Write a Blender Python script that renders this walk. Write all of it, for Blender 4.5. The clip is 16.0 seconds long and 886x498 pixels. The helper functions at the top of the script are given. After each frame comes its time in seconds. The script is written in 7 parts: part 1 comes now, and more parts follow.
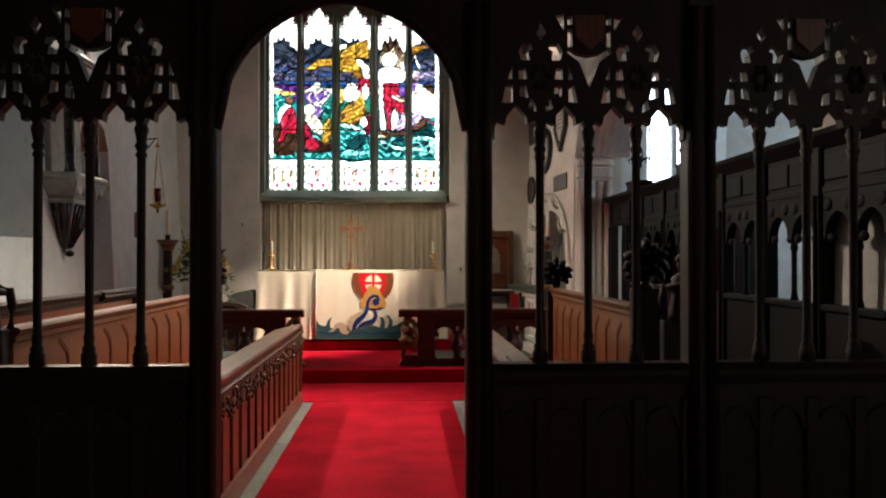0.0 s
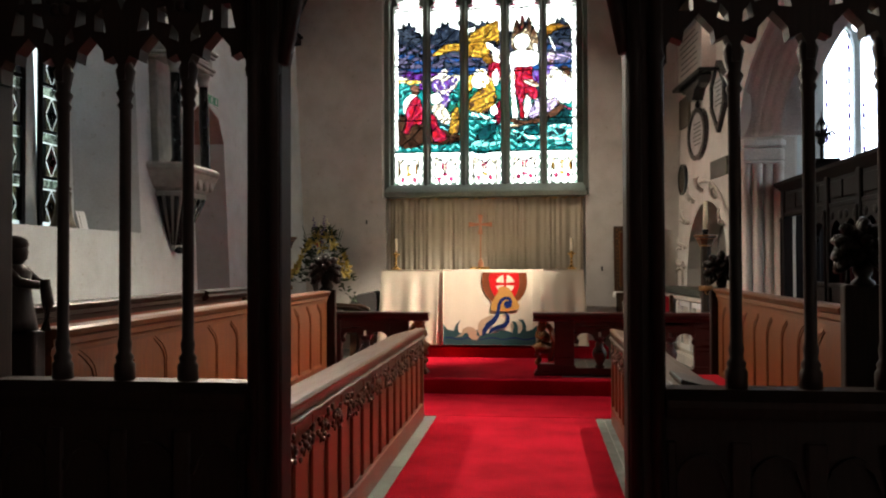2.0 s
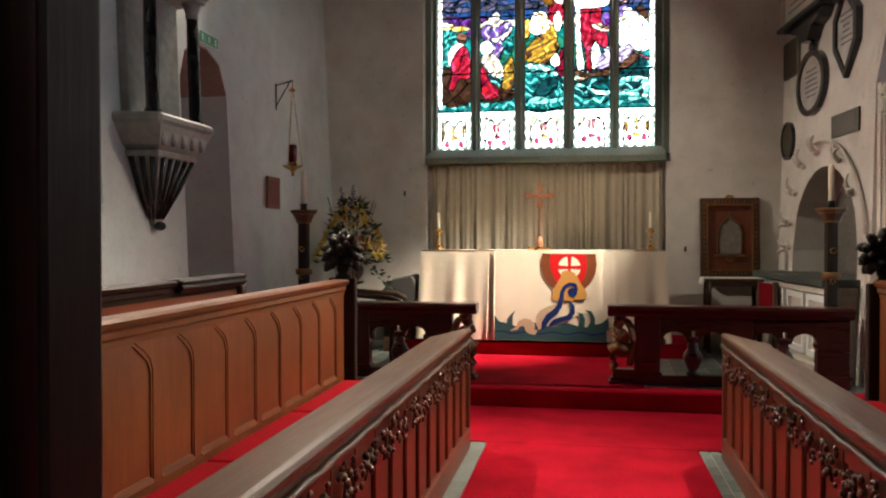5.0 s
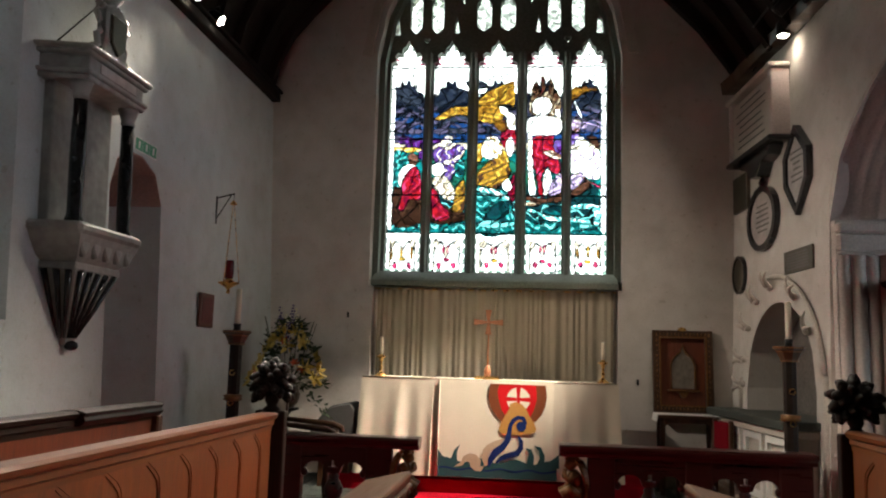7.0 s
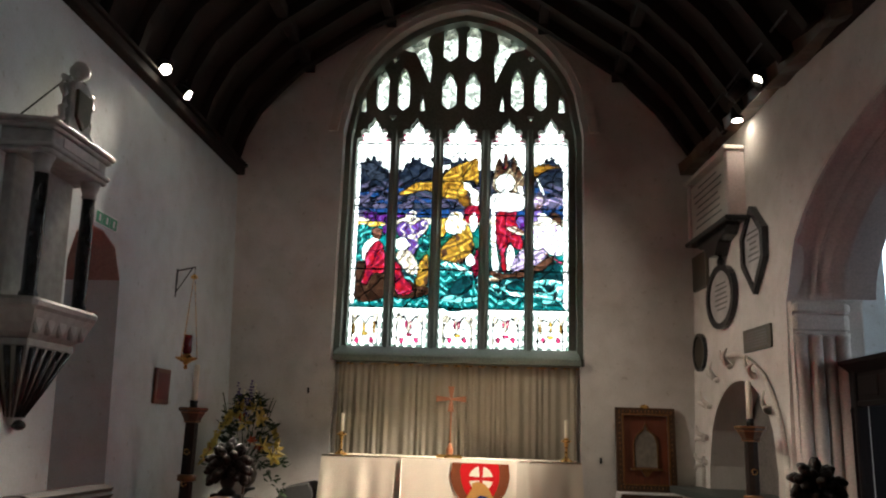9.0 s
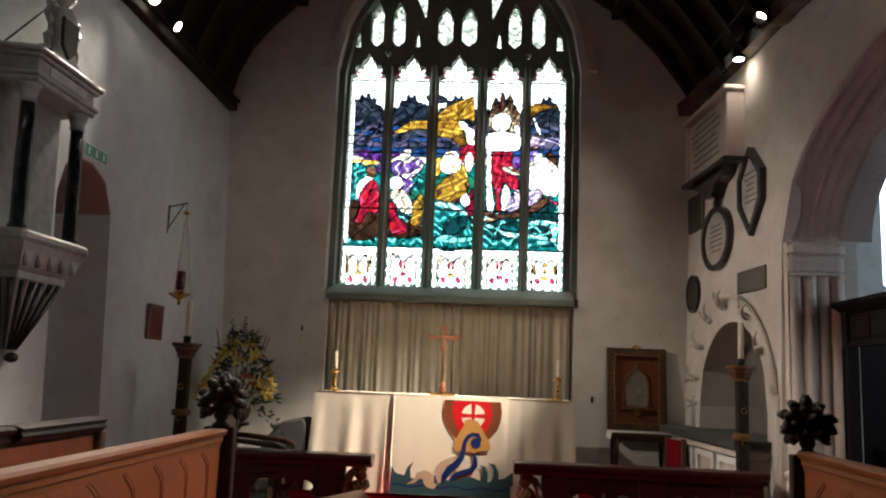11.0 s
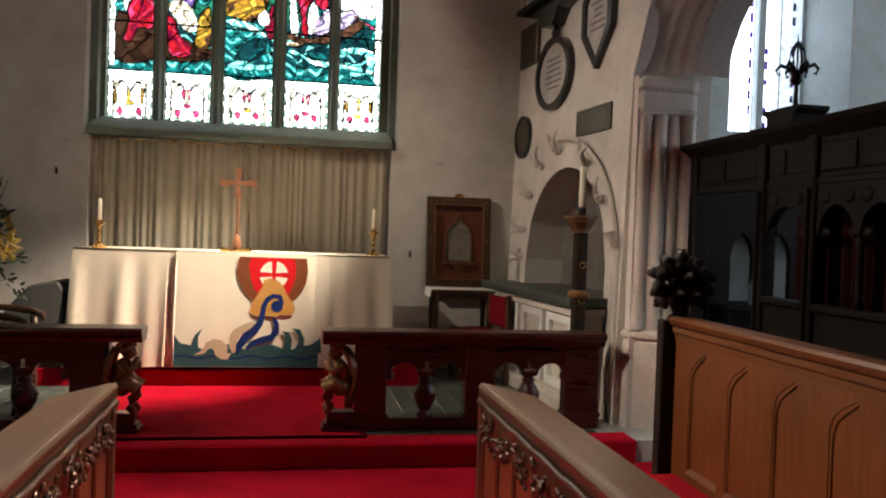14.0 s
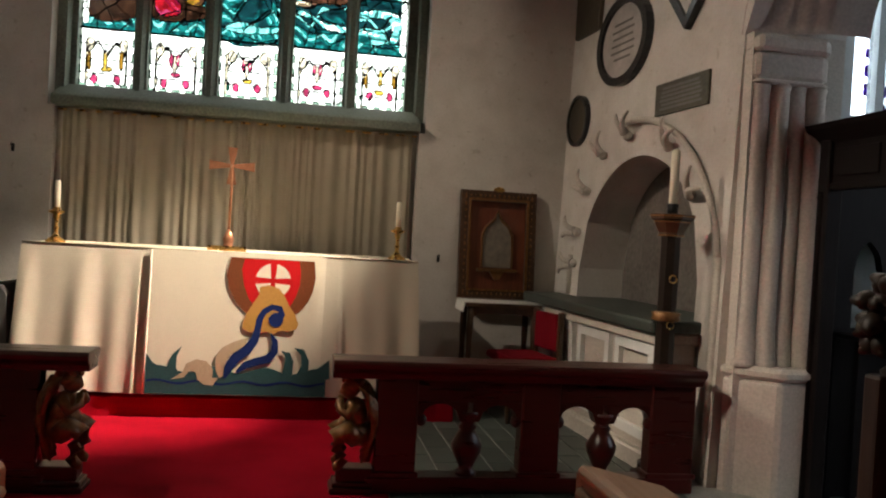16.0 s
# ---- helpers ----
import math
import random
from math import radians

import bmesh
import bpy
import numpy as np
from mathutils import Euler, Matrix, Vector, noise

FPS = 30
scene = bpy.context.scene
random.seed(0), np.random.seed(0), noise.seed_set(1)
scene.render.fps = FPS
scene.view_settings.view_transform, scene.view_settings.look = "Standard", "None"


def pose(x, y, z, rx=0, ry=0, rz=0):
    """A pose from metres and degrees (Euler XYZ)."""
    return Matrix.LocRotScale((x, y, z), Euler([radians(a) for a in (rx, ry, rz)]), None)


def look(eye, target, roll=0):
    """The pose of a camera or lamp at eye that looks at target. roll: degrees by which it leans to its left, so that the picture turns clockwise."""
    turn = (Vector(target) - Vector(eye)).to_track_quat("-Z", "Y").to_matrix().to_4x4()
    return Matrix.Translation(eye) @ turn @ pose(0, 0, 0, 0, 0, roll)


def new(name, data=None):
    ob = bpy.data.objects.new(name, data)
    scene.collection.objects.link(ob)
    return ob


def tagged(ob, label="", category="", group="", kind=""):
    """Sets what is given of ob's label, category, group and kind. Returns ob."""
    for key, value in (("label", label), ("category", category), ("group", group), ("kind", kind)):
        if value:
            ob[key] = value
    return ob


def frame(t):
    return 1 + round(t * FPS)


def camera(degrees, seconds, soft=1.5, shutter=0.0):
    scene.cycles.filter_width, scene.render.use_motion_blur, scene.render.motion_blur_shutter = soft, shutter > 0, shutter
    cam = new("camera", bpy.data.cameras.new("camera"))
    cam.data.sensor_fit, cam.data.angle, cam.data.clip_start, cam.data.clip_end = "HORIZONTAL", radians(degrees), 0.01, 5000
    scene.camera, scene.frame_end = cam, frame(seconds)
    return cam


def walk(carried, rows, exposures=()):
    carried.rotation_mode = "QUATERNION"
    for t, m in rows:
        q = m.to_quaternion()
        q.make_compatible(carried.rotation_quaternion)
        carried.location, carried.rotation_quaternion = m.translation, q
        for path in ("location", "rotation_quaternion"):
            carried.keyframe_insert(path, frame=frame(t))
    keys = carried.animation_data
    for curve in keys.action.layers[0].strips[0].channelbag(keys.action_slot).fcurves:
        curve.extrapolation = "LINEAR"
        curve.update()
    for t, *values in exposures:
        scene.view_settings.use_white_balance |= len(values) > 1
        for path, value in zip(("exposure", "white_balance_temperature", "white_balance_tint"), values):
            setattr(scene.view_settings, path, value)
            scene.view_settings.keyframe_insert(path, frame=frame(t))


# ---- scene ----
cam = camera(57.1, 16.0, soft=2.1)
PATH = [
    (0, (0.71, 1.448, 1.485), (0.811, 3.445, 1.505), 0.0),
    (0.5, (0.813, 1.701, 1.465), (0.808, 3.7, 1.507), -0.5),
    (1, (0.812, 1.907, 1.445), (0.699, 3.903, 1.516), 1.3),
    (1.5, (0.781, 2.169, 1.442), (0.641, 4.164, 1.469), 1.3),
    (2, (0.723, 2.479, 1.402), (0.493, 4.466, 1.434), -0.2),
    (2.5, (0.732, 2.777, 1.437), (0.359, 4.742, 1.445), -0.1),
    (3, (0.651, 3.099, 1.396), (0.326, 5.072, 1.374), 0.8),
    (3.5, (0.606, 3.38, 1.438), (0.325, 5.36, 1.402), -0.4),
    (3.7, (0.578, 3.521, 1.408), (0.274, 5.498, 1.368), -0.3),
    (5.8, (0.454, 4.474, 1.453), (0.103, 6.443, 1.472), 0.1),
    (6, (0.442, 4.529, 1.459), (0.102, 6.499, 1.51), 0.3),
    (6.5, (0.468, 4.582, 1.486), (0.195, 6.558, 1.634), 0.9),
    (7, (0.448, 4.598, 1.515), (0.225, 6.568, 1.779), 1.7),
    (7.5, (0.438, 4.595, 1.54), (0.249, 6.556, 1.882), 1.9),
    (8, (0.434, 4.61, 1.542), (0.275, 6.562, 1.946), 2.2),
    (8.2, (0.438, 4.600, 1.548), (0.282, 6.547, 1.975), 2.1),
    (10.3, (0.442, 4.591, 1.578), (0.333, 6.54, 2.017), 1.8),
    (10.5, (0.434, 4.601, 1.558), (0.317, 6.555, 1.971), 1.7),
    (11, (0.433, 4.657, 1.531), (0.316, 6.631, 1.832), 2.3),
    (11.5, (0.374, 4.778, 1.524), (0.422, 6.758, 1.8), 2.4),
    (12, (0.383, 4.913, 1.534), (0.616, 6.883, 1.79), 1.2),
    (12.5, (0.405, 5.214, 1.504), (0.745, 7.185, 1.544), 1.4),
    (13, (0.46, 5.368, 1.531), (0.818, 7.329, 1.37), 2.0),
    (13.5, (0.448, 5.651, 1.532), (0.861, 7.605, 1.422), 2.9),
    (14, (0.452, 5.91, 1.527), (0.817, 7.876, 1.487), 2.0),
    (14.5, (0.474, 6.277, 1.538), (0.789, 8.251, 1.47), 2.8),
    (15, (0.442, 6.621, 1.505), (0.934, 8.559, 1.53), 4.0),
    (15.5, (0.476, 6.944, 1.513), (0.941, 8.888, 1.533), 1.9),
    (16, (0.471, 7.307, 1.494), (0.819, 9.277, 1.461), 3.3),
]
EXPOSURES = [
    (0.0, 0.38, 6450, 10), (2.5, 0.42, 6450, 10), (3.5, 0.48, 6450, 10), (6.0, 0.34, 6350, 10), (6.5, 0.12, 6300, 10), (8.0, 0.08, 6200, 10), (10.5, 0.15, 6200, 10), (11.5, 0.1, 6250, 10),
    (12.0, -0.22, 6450, 10), (12.5, -0.25, 6750, 12), (13.0, 0.28, 6900, 14), (13.5, 0.3, 6550, 12), (14.0, 0.34, 6500, 11), (14.5, 0.3, 6450, 10), (15.0, 0.28, 6350, 10), (15.5, 0.27, 6450, 10), (16.0, 0.0, 6600, 10),
]
walk(cam, [(t, look(eye, target, roll)) for t, eye, target, roll in PATH], EXPOSURES)

# ---- world and light ----
world = bpy.data.worlds.new("sky")
scene.world = world
world.use_nodes = True
wn = world.node_tree.nodes
sky = wn.new("ShaderNodeTexSky")
sky.sky_type, sky.sun_disc = "NISHITA", False
sky.sun_elevation, sky.sun_rotation = radians(38), radians(160)
wn["Background"].inputs["Strength"].default_value = 0.1
world.node_tree.links.new(sky.outputs["Color"], wn["Background"].inputs["Color"])

sun = new("sun", bpy.data.lights.new("sun", "SUN"))
sun.data.energy, sun.data.angle, sun.data.color = 1.0, radians(12), (1.0, 0.96, 0.9)
sun.matrix_world = look((8, -14, 16), (0, 0, 0))

SKY_GLOW = 7.5      # brightness of the bright sky outside the windows
SPOT_ALTAR, SPOT_CHOIR, SPOT_WASH = 3300.0, 400.0, 3.0


def spot(eye, target, watts, degrees, blend=0.5, color=(1.0, 0.85, 0.68), size=0.04):
    ob = new("spot_light", bpy.data.lights.new("spot_light", "SPOT"))
    ob.data.energy, ob.data.spot_size, ob.data.spot_blend = watts, radians(degrees), blend
    ob.data.color, ob.data.shadow_soft_size = color, size
    ob.matrix_world = look(eye, target)
    return ob


# spotlights on the wall plates
SPOTS = [
    ((2.62, 11.86, 4.72), (-0.2, 13.0, 1.30), SPOT_ALTAR, 30, 1.0),
    ((-2.60, 11.30, 4.69), (0.7, 7.2, 0.2), SPOT_CHOIR * 2.1, 82, 0.9),
    ((-2.60, 11.90, 4.69), (2.5, 12.2, 1.0), SPOT_CHOIR * 1.25, 62, 1.0),
    ((2.74, 12.20, 4.57), (2.78, 12.20, 3.0), SPOT_WASH, 140, 0.9),
    ((2.70, 11.42, 4.68), (-0.9, 8.1, 0.2), SPOT_CHOIR * 3.4, 58, 1.0),
    ((-2.60, 8.60, 4.69), (3.0, 11.35, 0.7), SPOT_CHOIR * 1.5, 22, 0.9),
]
for eye, target, watts, degrees, blend in SPOTS:
    spot(eye, target, watts, degrees, blend)
# the open reflector of the altar lamp spills a weak wide cone on the east wall
spot((2.62, 11.82, 4.70), (-0.5, 14.0, 2.1), 85.0, 80, 0.6)

# ---- materials ----


def material(name, color, rough=0.6, metal=0.0, grain=30.0, vary=0.25, bump=0.15, second=None, stretch=(1, 1, 1), spec=0.5, stain=1.3, coat=0.0, rand=0.0):
    """A surface with two scales of variation: stains and grain."""
    m = bpy.data.materials.new(name)
    m.use_nodes = True
    n, l = m.node_tree.nodes, m.node_tree.links
    b = n["Principled BSDF"]
    b.inputs["Roughness"].default_value, b.inputs["Metallic"].default_value = rough, metal
    b.inputs["Specular IOR Level"].default_value = spec
    b.inputs["Coat Weight"].default_value = coat
    b.inputs["Coat Roughness"].default_value = 0.25
    co = n.new("ShaderNodeTexCoord")
    mp = n.new("ShaderNodeMapping")
    mp.inputs["Scale"].default_value = stretch
    l.new(co.outputs["Object"], mp.inputs["Vector"])
    fine = n.new("ShaderNodeTexNoise")
    fine.inputs["Scale"].default_value, fine.inputs["Detail"].default_value = grain, 6
    l.new(mp.outputs["Vector"], fine.inputs["Vector"])
    big = n.new("ShaderNodeTexNoise")
    big.inputs["Scale"].default_value, big.inputs["Detail"].default_value = stain, 4
    l.new(co.outputs["Object"], big.inputs["Vector"])
    add = n.new("ShaderNodeMath")
    add.operation = "ADD"
    l.new(fine.outputs["Fac"], add.inputs[0])
    l.new(big.outputs["Fac"], add.inputs[1])
    half = n.new("ShaderNodeMath")
    half.operation = "MULTIPLY"
    half.inputs[1].default_value = 0.5
    l.new(add.outputs[0], half.inputs[0])
    ramp = n.new("ShaderNodeValToRGB")
    lo = second or tuple(c * (1 - vary) for c in color)
    hi = color if second else tuple(min(1, c * (1 + vary * 0.6)) for c in color)
    ramp.color_ramp.elements[0].position, ramp.color_ramp.elements[0].color = 0.36, (*lo, 1)
    ramp.color_ramp.elements[1].position, ramp.color_ramp.elements[1].color = 0.64, (*hi, 1)
    l.new(half.outputs[0], ramp.inputs["Fac"])
    out = ramp.outputs["Color"]
    if rand:
        info = n.new("ShaderNodeObjectInfo")
        hsv = n.new("ShaderNodeHueSaturation")
        rg = n.new("ShaderNodeMapRange")
        rg.inputs["To Min"].default_value, rg.inputs["To Max"].default_value = 1 - rand, 1 + rand
        l.new(info.outputs["Random"], rg.inputs["Value"])
        l.new(rg.outputs[0], hsv.inputs["Value"])
        l.new(out, hsv.inputs["Color"])
        out = hsv.outputs["Color"]
    l.new(out, b.inputs["Base Color"])
    rr = n.new("ShaderNodeMapRange")
    rr.inputs["To Min"].default_value, rr.inputs["To Max"].default_value = max(0.02, rough - 0.1), min(1, rough + 0.1)
    l.new(fine.outputs["Fac"], rr.inputs["Value"])
    l.new(rr.outputs[0], b.inputs["Roughness"])
    if bump:
        bp = n.new("ShaderNodeBump")
        bp.inputs["Strength"].default_value, bp.inputs["Distance"].default_value = bump, 0.01
        l.new(half.outputs[0], bp.inputs["Height"])
        l.new(bp.outputs["Normal"], b.inputs["Normal"])
    return m



def plaster(name, color, stain, rough=0.9, dent=0.035):
    """Old limewashed plaster: damp patches, mottling, fine grit and an uneven trowelled face."""
    m = bpy.data.materials.new(name)
    m.use_nodes = True
    n, l = m.node_tree.nodes, m.node_tree.links
    b = n["Principled BSDF"]
    b.inputs["Roughness"].default_value, b.inputs["Specular IOR Level"].default_value = rough, 0.2
    co = n.new("ShaderNodeTexCoord")

    def noise(scale, detail, distort=0.0):
        t = n.new("ShaderNodeTexNoise")
        t.inputs["Scale"].default_value, t.inputs["Detail"].default_value, t.inputs["Distortion"].default_value = scale, detail, distort
        l.new(co.outputs["Object"], t.inputs["Vector"])
        return t.outputs["Fac"]

    def ramp(fac, lo, hi, p0, p1):
        r = n.new("ShaderNodeValToRGB")
        e = r.color_ramp.elements
        e[0].position, e[0].color, e[1].position, e[1].color = p0, (*lo, 1), p1, (*hi, 1)
        l.new(fac, r.inputs["Fac"])
        return r.outputs["Color"]

    def mix(kind, fac, a, c):
        x = n.new("ShaderNodeMix")
        x.data_type, x.blend_type = "RGBA", kind
        x.inputs["Factor"].default_value = fac
        l.new(a, x.inputs[6])
        l.new(c, x.inputs[7])
        return x.outputs[2]
    big, mid, fine = noise(0.75, 7, 0.6), noise(4.5, 6, 0.3), noise(55, 5)
    out = ramp(big, stain, color, 0.34, 0.56)
    out = mix("MULTIPLY", 1.0, out, ramp(mid, (0.90, 0.893, 0.88), (1, 1, 1), 0.30, 0.58))
    out = mix("MULTIPLY", 1.0, out, ramp(fine, (0.93, 0.93, 0.925), (1, 1, 1), 0.32, 0.6))
    flecks = noise(17, 3)
    out = mix("MULTIPLY", 1.0, out, ramp(flecks, (0.84, 0.82, 0.79), (1, 1, 1), 0.27, 0.35))
    l.new(out, b.inputs["Base Color"])
    last = None
    for fac, strength, deep in ((noise(2.2, 2), 0.45, dent), (mid, 0.22, 0.014), (fine, 0.2, 0.005)):
        bp = n.new("ShaderNodeBump")
        bp.inputs["Strength"].default_value, bp.inputs["Distance"].default_value = strength, deep
        l.new(fac, bp.inputs["Height"])
        if last:
            l.new(last, bp.inputs["Normal"])
        last = bp.outputs["Normal"]
    l.new(last, b.inputs["Normal"])
    return m


PLASTER = plaster("lime_plaster", (0.69, 0.655, 0.61), (0.57, 0.53, 0.485))
# cool copy of the plaster; bluish daylight is put into its colour
PLASTER_COOL = plaster("cool_daylit_plaster", (0.67, 0.71, 0.70), (0.59, 0.62, 0.61))
REDDISH = material("reddish_doorway_lining", (0.40, 0.24, 0.20), 0.9, grain=45, vary=0.25, bump=0.3, spec=0.2)
LIMESTONE = material("pale_limestone", (0.60, 0.55, 0.49), 0.85, grain=60, vary=0.18, bump=0.4, spec=0.2, stain=2.5)
PINK_STONE = material("pinkish_stone", (0.64, 0.55, 0.52), 0.85, grain=50, vary=0.2, bump=0.5, spec=0.2, stain=2.0)
GREEN_STONE = material("greenish_window_stone", (0.25, 0.28, 0.235), 0.75, grain=50, vary=0.35, bump=0.4, second=(0.11, 0.13, 0.11), spec=0.3)
DARK_SLATE = material("dark_slate", (0.07, 0.085, 0.075), 0.45, grain=40, vary=0.4, bump=0.25, rand=0.25)
GREEN_SLATE = material("green_slate", (0.17, 0.20, 0.175), 0.5, grain=40, vary=0.3, bump=0.2, rand=0.2)
MORTAR = material("pale_mortar", (0.42, 0.42, 0.38), 0.9, grain=80, bump=0.2)
CARPET = material("red_carpet", (0.38, 0.005, 0.019), 1.0, grain=220, vary=0.42, bump=0.5, spec=0.05, stain=2.2)
CUSHION = material("red_cushion", (0.42, 0.008, 0.02), 0.95, grain=200, vary=0.25, bump=0.3, spec=0.1)
OAK = material("light_oak", (0.25, 0.076, 0.024), 0.38, grain=9, vary=0.55, bump=0.16, second=(0.14, 0.039, 0.011), stretch=(6, 6, 0.5), coat=0.25, stain=2.0)
OAK_H = material("light_oak_rail", (0.22, 0.075, 0.024), 0.36, grain=9, bump=0.12, second=(0.11, 0.036, 0.013), stretch=(7, 0.5, 7), coat=0.2)
MID_OAK = material("red_brown_oak", (0.20, 0.05, 0.02), 0.4, grain=9, bump=0.15, second=(0.10, 0.026, 0.012), stretch=(6, 6, 0.5), coat=0.2)
DESK_TOP = material("worn_desk_oak", (0.10, 0.049, 0.025), 0.34, grain=5, bump=0.0, second=(0.075, 0.037, 0.019), stretch=(6, 0.6, 6), coat=0.12)
CARVED = material("carved_dark_oak", (0.10, 0.048, 0.022), 0.35, grain=20, bump=0.25, second=(0.035, 0.016, 0.008), coat=0.3)
MAHOGANY = material("polished_mahogany", (0.050, 0.010, 0.007), 0.30, grain=5, bump=0.05, second=(0.028, 0.006, 0.0045), stretch=(0.5, 6, 6), coat=0.2)
GILT_WOOD = material("gilded_carving", (0.24, 0.115, 0.038), 0.35, metal=0.4, grain=40, vary=0.5, bump=0.4, coat=0.3)
DARK_OAK = material("black_oak", (0.034, 0.018, 0.013), 0.52, grain=10, bump=0.2, second=(0.012, 0.006, 0.005), stretch=(6, 6, 0.6), spec=0.3)
PARCLOSE_OAK = material("sooty_oak", (0.012, 0.009, 0.009), 0.6, grain=10, bump=0.2, second=(0.004, 0.0025, 0.0025), stretch=(6, 6, 0.6), spec=0.15)
POPPY_OAK = material("polished_black_brown_oak", (0.020, 0.011, 0.007), 0.46, grain=25, bump=0.2, second=(0.008, 0.005, 0.003), coat=0.05, spec=0.3)
ROOF_OAK = material("roof_timber", (0.034, 0.026, 0.022), 0.8, grain=12, bump=0.3, second=(0.015, 0.012, 0.010), stretch=(0.6, 6, 6), spec=0.08)
MONUMENT_MARBLE = material("weathered_grey_marble", (0.33, 0.325, 0.30), 0.55, grain=14, vary=0.3, bump=0.15, stain=3.0)
LINEN = material("cream_linen", (0.70, 0.635, 0.50), 0.9, grain=160, vary=0.08, bump=0.15, spec=0.15)
CURTAIN = material("grey_beige_curtain", (0.40, 0.355, 0.275), 0.95, grain=220, vary=0.12, bump=0.2, spec=0.1)
BRASS = material("polished_brass", (0.70, 0.42, 0.13), 0.28, metal=1.0, grain=30, vary=0.3, bump=0.05)
COPPER = material("dull_copper", (0.45, 0.20, 0.11), 0.35, metal=0.8, grain=30, vary=0.3, bump=0.05)
WAX = material("candle_wax", (0.82, 0.76, 0.60), 0.5, grain=30, vary=0.05, bump=0.03)
MARBLE = material("grey_white_marble", (0.45, 0.42, 0.40), 0.5, grain=14, vary=0.25, bump=0.1, stain=3.0)
BLACK_MARBLE = material("black_marble", (0.02, 0.02, 0.022), 0.2, grain=20, vary=0.5, bump=0.03)
BRONZE = material("dark_bronze", (0.10, 0.085, 0.06), 0.4, metal=0.6, grain=40, vary=0.4, bump=0.15)
LETTER = material("worn_lettering", (0.16, 0.15, 0.14), 0.8, grain=60)
IRON = material("black_iron", (0.02, 0.02, 0.02), 0.45, metal=0.7, grain=60, bump=0.15)
LEAD = material("window_lead", (0.006, 0.006, 0.007), 0.9, spec=0.1, grain=60)
EXIT_GREEN = material("sign_green", (0.05, 0.32, 0.16), 0.4, grain=60, vary=0.1)
WHITE_PAINT = material("white_paint", (0.78, 0.78, 0.76), 0.5, grain=60, vary=0.06)
BOOK_BLACK = material("black_book_cloth", (0.012, 0.012, 0.014), 0.35, grain=80)


def glow(name, color, strength):
    m = bpy.data.materials.new(name)
    m.use_nodes = True
    n, l = m.node_tree.nodes, m.node_tree.links
    n.remove(n["Principled BSDF"])
    e = n.new("ShaderNodeEmission")
    e.inputs["Color"].default_value, e.inputs["Strength"].default_value = (*color, 1), strength
    l.new(e.outputs[0], n["Material Output"].inputs["Surface"])
    return m


def stained(name, color, vary=0.35):
    """Coloured glass that the sky shines through, with streaks in its tint."""
    m = bpy.data.materials.new(name)
    m.use_nodes = True
    n, l = m.node_tree.nodes, m.node_tree.links
    n.remove(n["Principled BSDF"])
    co = n.new("ShaderNodeTexCoord")
    tex = n.new("ShaderNodeTexNoise")
    tex.inputs["Scale"].default_value, tex.inputs["Detail"].default_value = 14, 5
    tex.inputs["Distortion"].default_value = 0.8
    l.new(co.outputs["Object"], tex.inputs["Vector"])
    ramp = n.new("ShaderNodeValToRGB")
    e = ramp.color_ramp.elements
    e[0].position, e[0].color = 0.36, (*[c * (1 - vary) for c in color], 1)
    e[1].position, e[1].color = 0.62, (*[min(1, c * (1 + vary)) for c in color], 1)
    l.new(tex.outputs["Fac"], ramp.inputs["Fac"])
    tr, gl = n.new("ShaderNodeBsdfTransparent"), n.new("ShaderNodeBsdfGlossy")
    gl.inputs["Roughness"].default_value = 0.15
    mix = n.new("ShaderNodeMixShader")
    mix.inputs["Fac"].default_value = 0.04
    l.new(ramp.outputs["Color"], tr.inputs["Color"])
    l.new(tr.outputs[0], mix.inputs[1])
    l.new(gl.outputs[0], mix.inputs[2])
    l.new(mix.outputs[0], n["Material Output"].inputs["Surface"])
    return m


SKY_SOUTH = glow("bright_bluish_sky", (0.78, 0.88, 1.0), 3.5)
SKY_CHAPEL = glow("bright_chapel_sky", (0.80, 0.88, 1.0), 7.5)
# unseen fill glow, added beside the nave to lift the dark screen
NAVE_FILL = glow("nave_fill_glow", (1.0, 0.9, 0.8), 2.4)
SKY_NORTH = glow("pale_north_sky", (0.85, 0.97, 1.0), 8.0)
SKY_WHITE = glow("bright_overcast_sky", (0.93, 0.97, 1.0), SKY_GLOW)
LAMP_GLOW = glow("lamp_filament_glow", (1.0, 0.86, 0.66), 60.0)

# ---- building blocks ----


def part(name, bm, mat, parent=None, label=""):
    """Links a bmesh as one mesh object, under a thing or a part when one is given."""
    me = bpy.data.meshes.new(name)
    bm.normal_update()
    bm.to_mesh(me)
    bm.free()
    for x in (mat if isinstance(mat, (list, tuple)) else [mat]):
        me.materials.append(x)
    ob = new(name, me)
    if parent:
        ob.parent = parent
    return tagged(ob, label) if label else ob


def thing(name, at=(0, 0, 0), label="", category="", group="", turn=0.0):
    ob = new(name)
    ob.empty_display_size = 0.1
    ob.matrix_basis = pose(*at, 0, 0, turn)
    return tagged(ob, label, category, group)


def structure(name, bm, mat, label="", category=""):
    return tagged(part(name, bm, mat), label, category, kind="structure")


def merge(bm, other):
    me = bpy.data.meshes.new("tmp")
    other.to_mesh(me)
    other.free()
    bm.from_mesh(me)
    bpy.data.meshes.remove(me)
    return bm


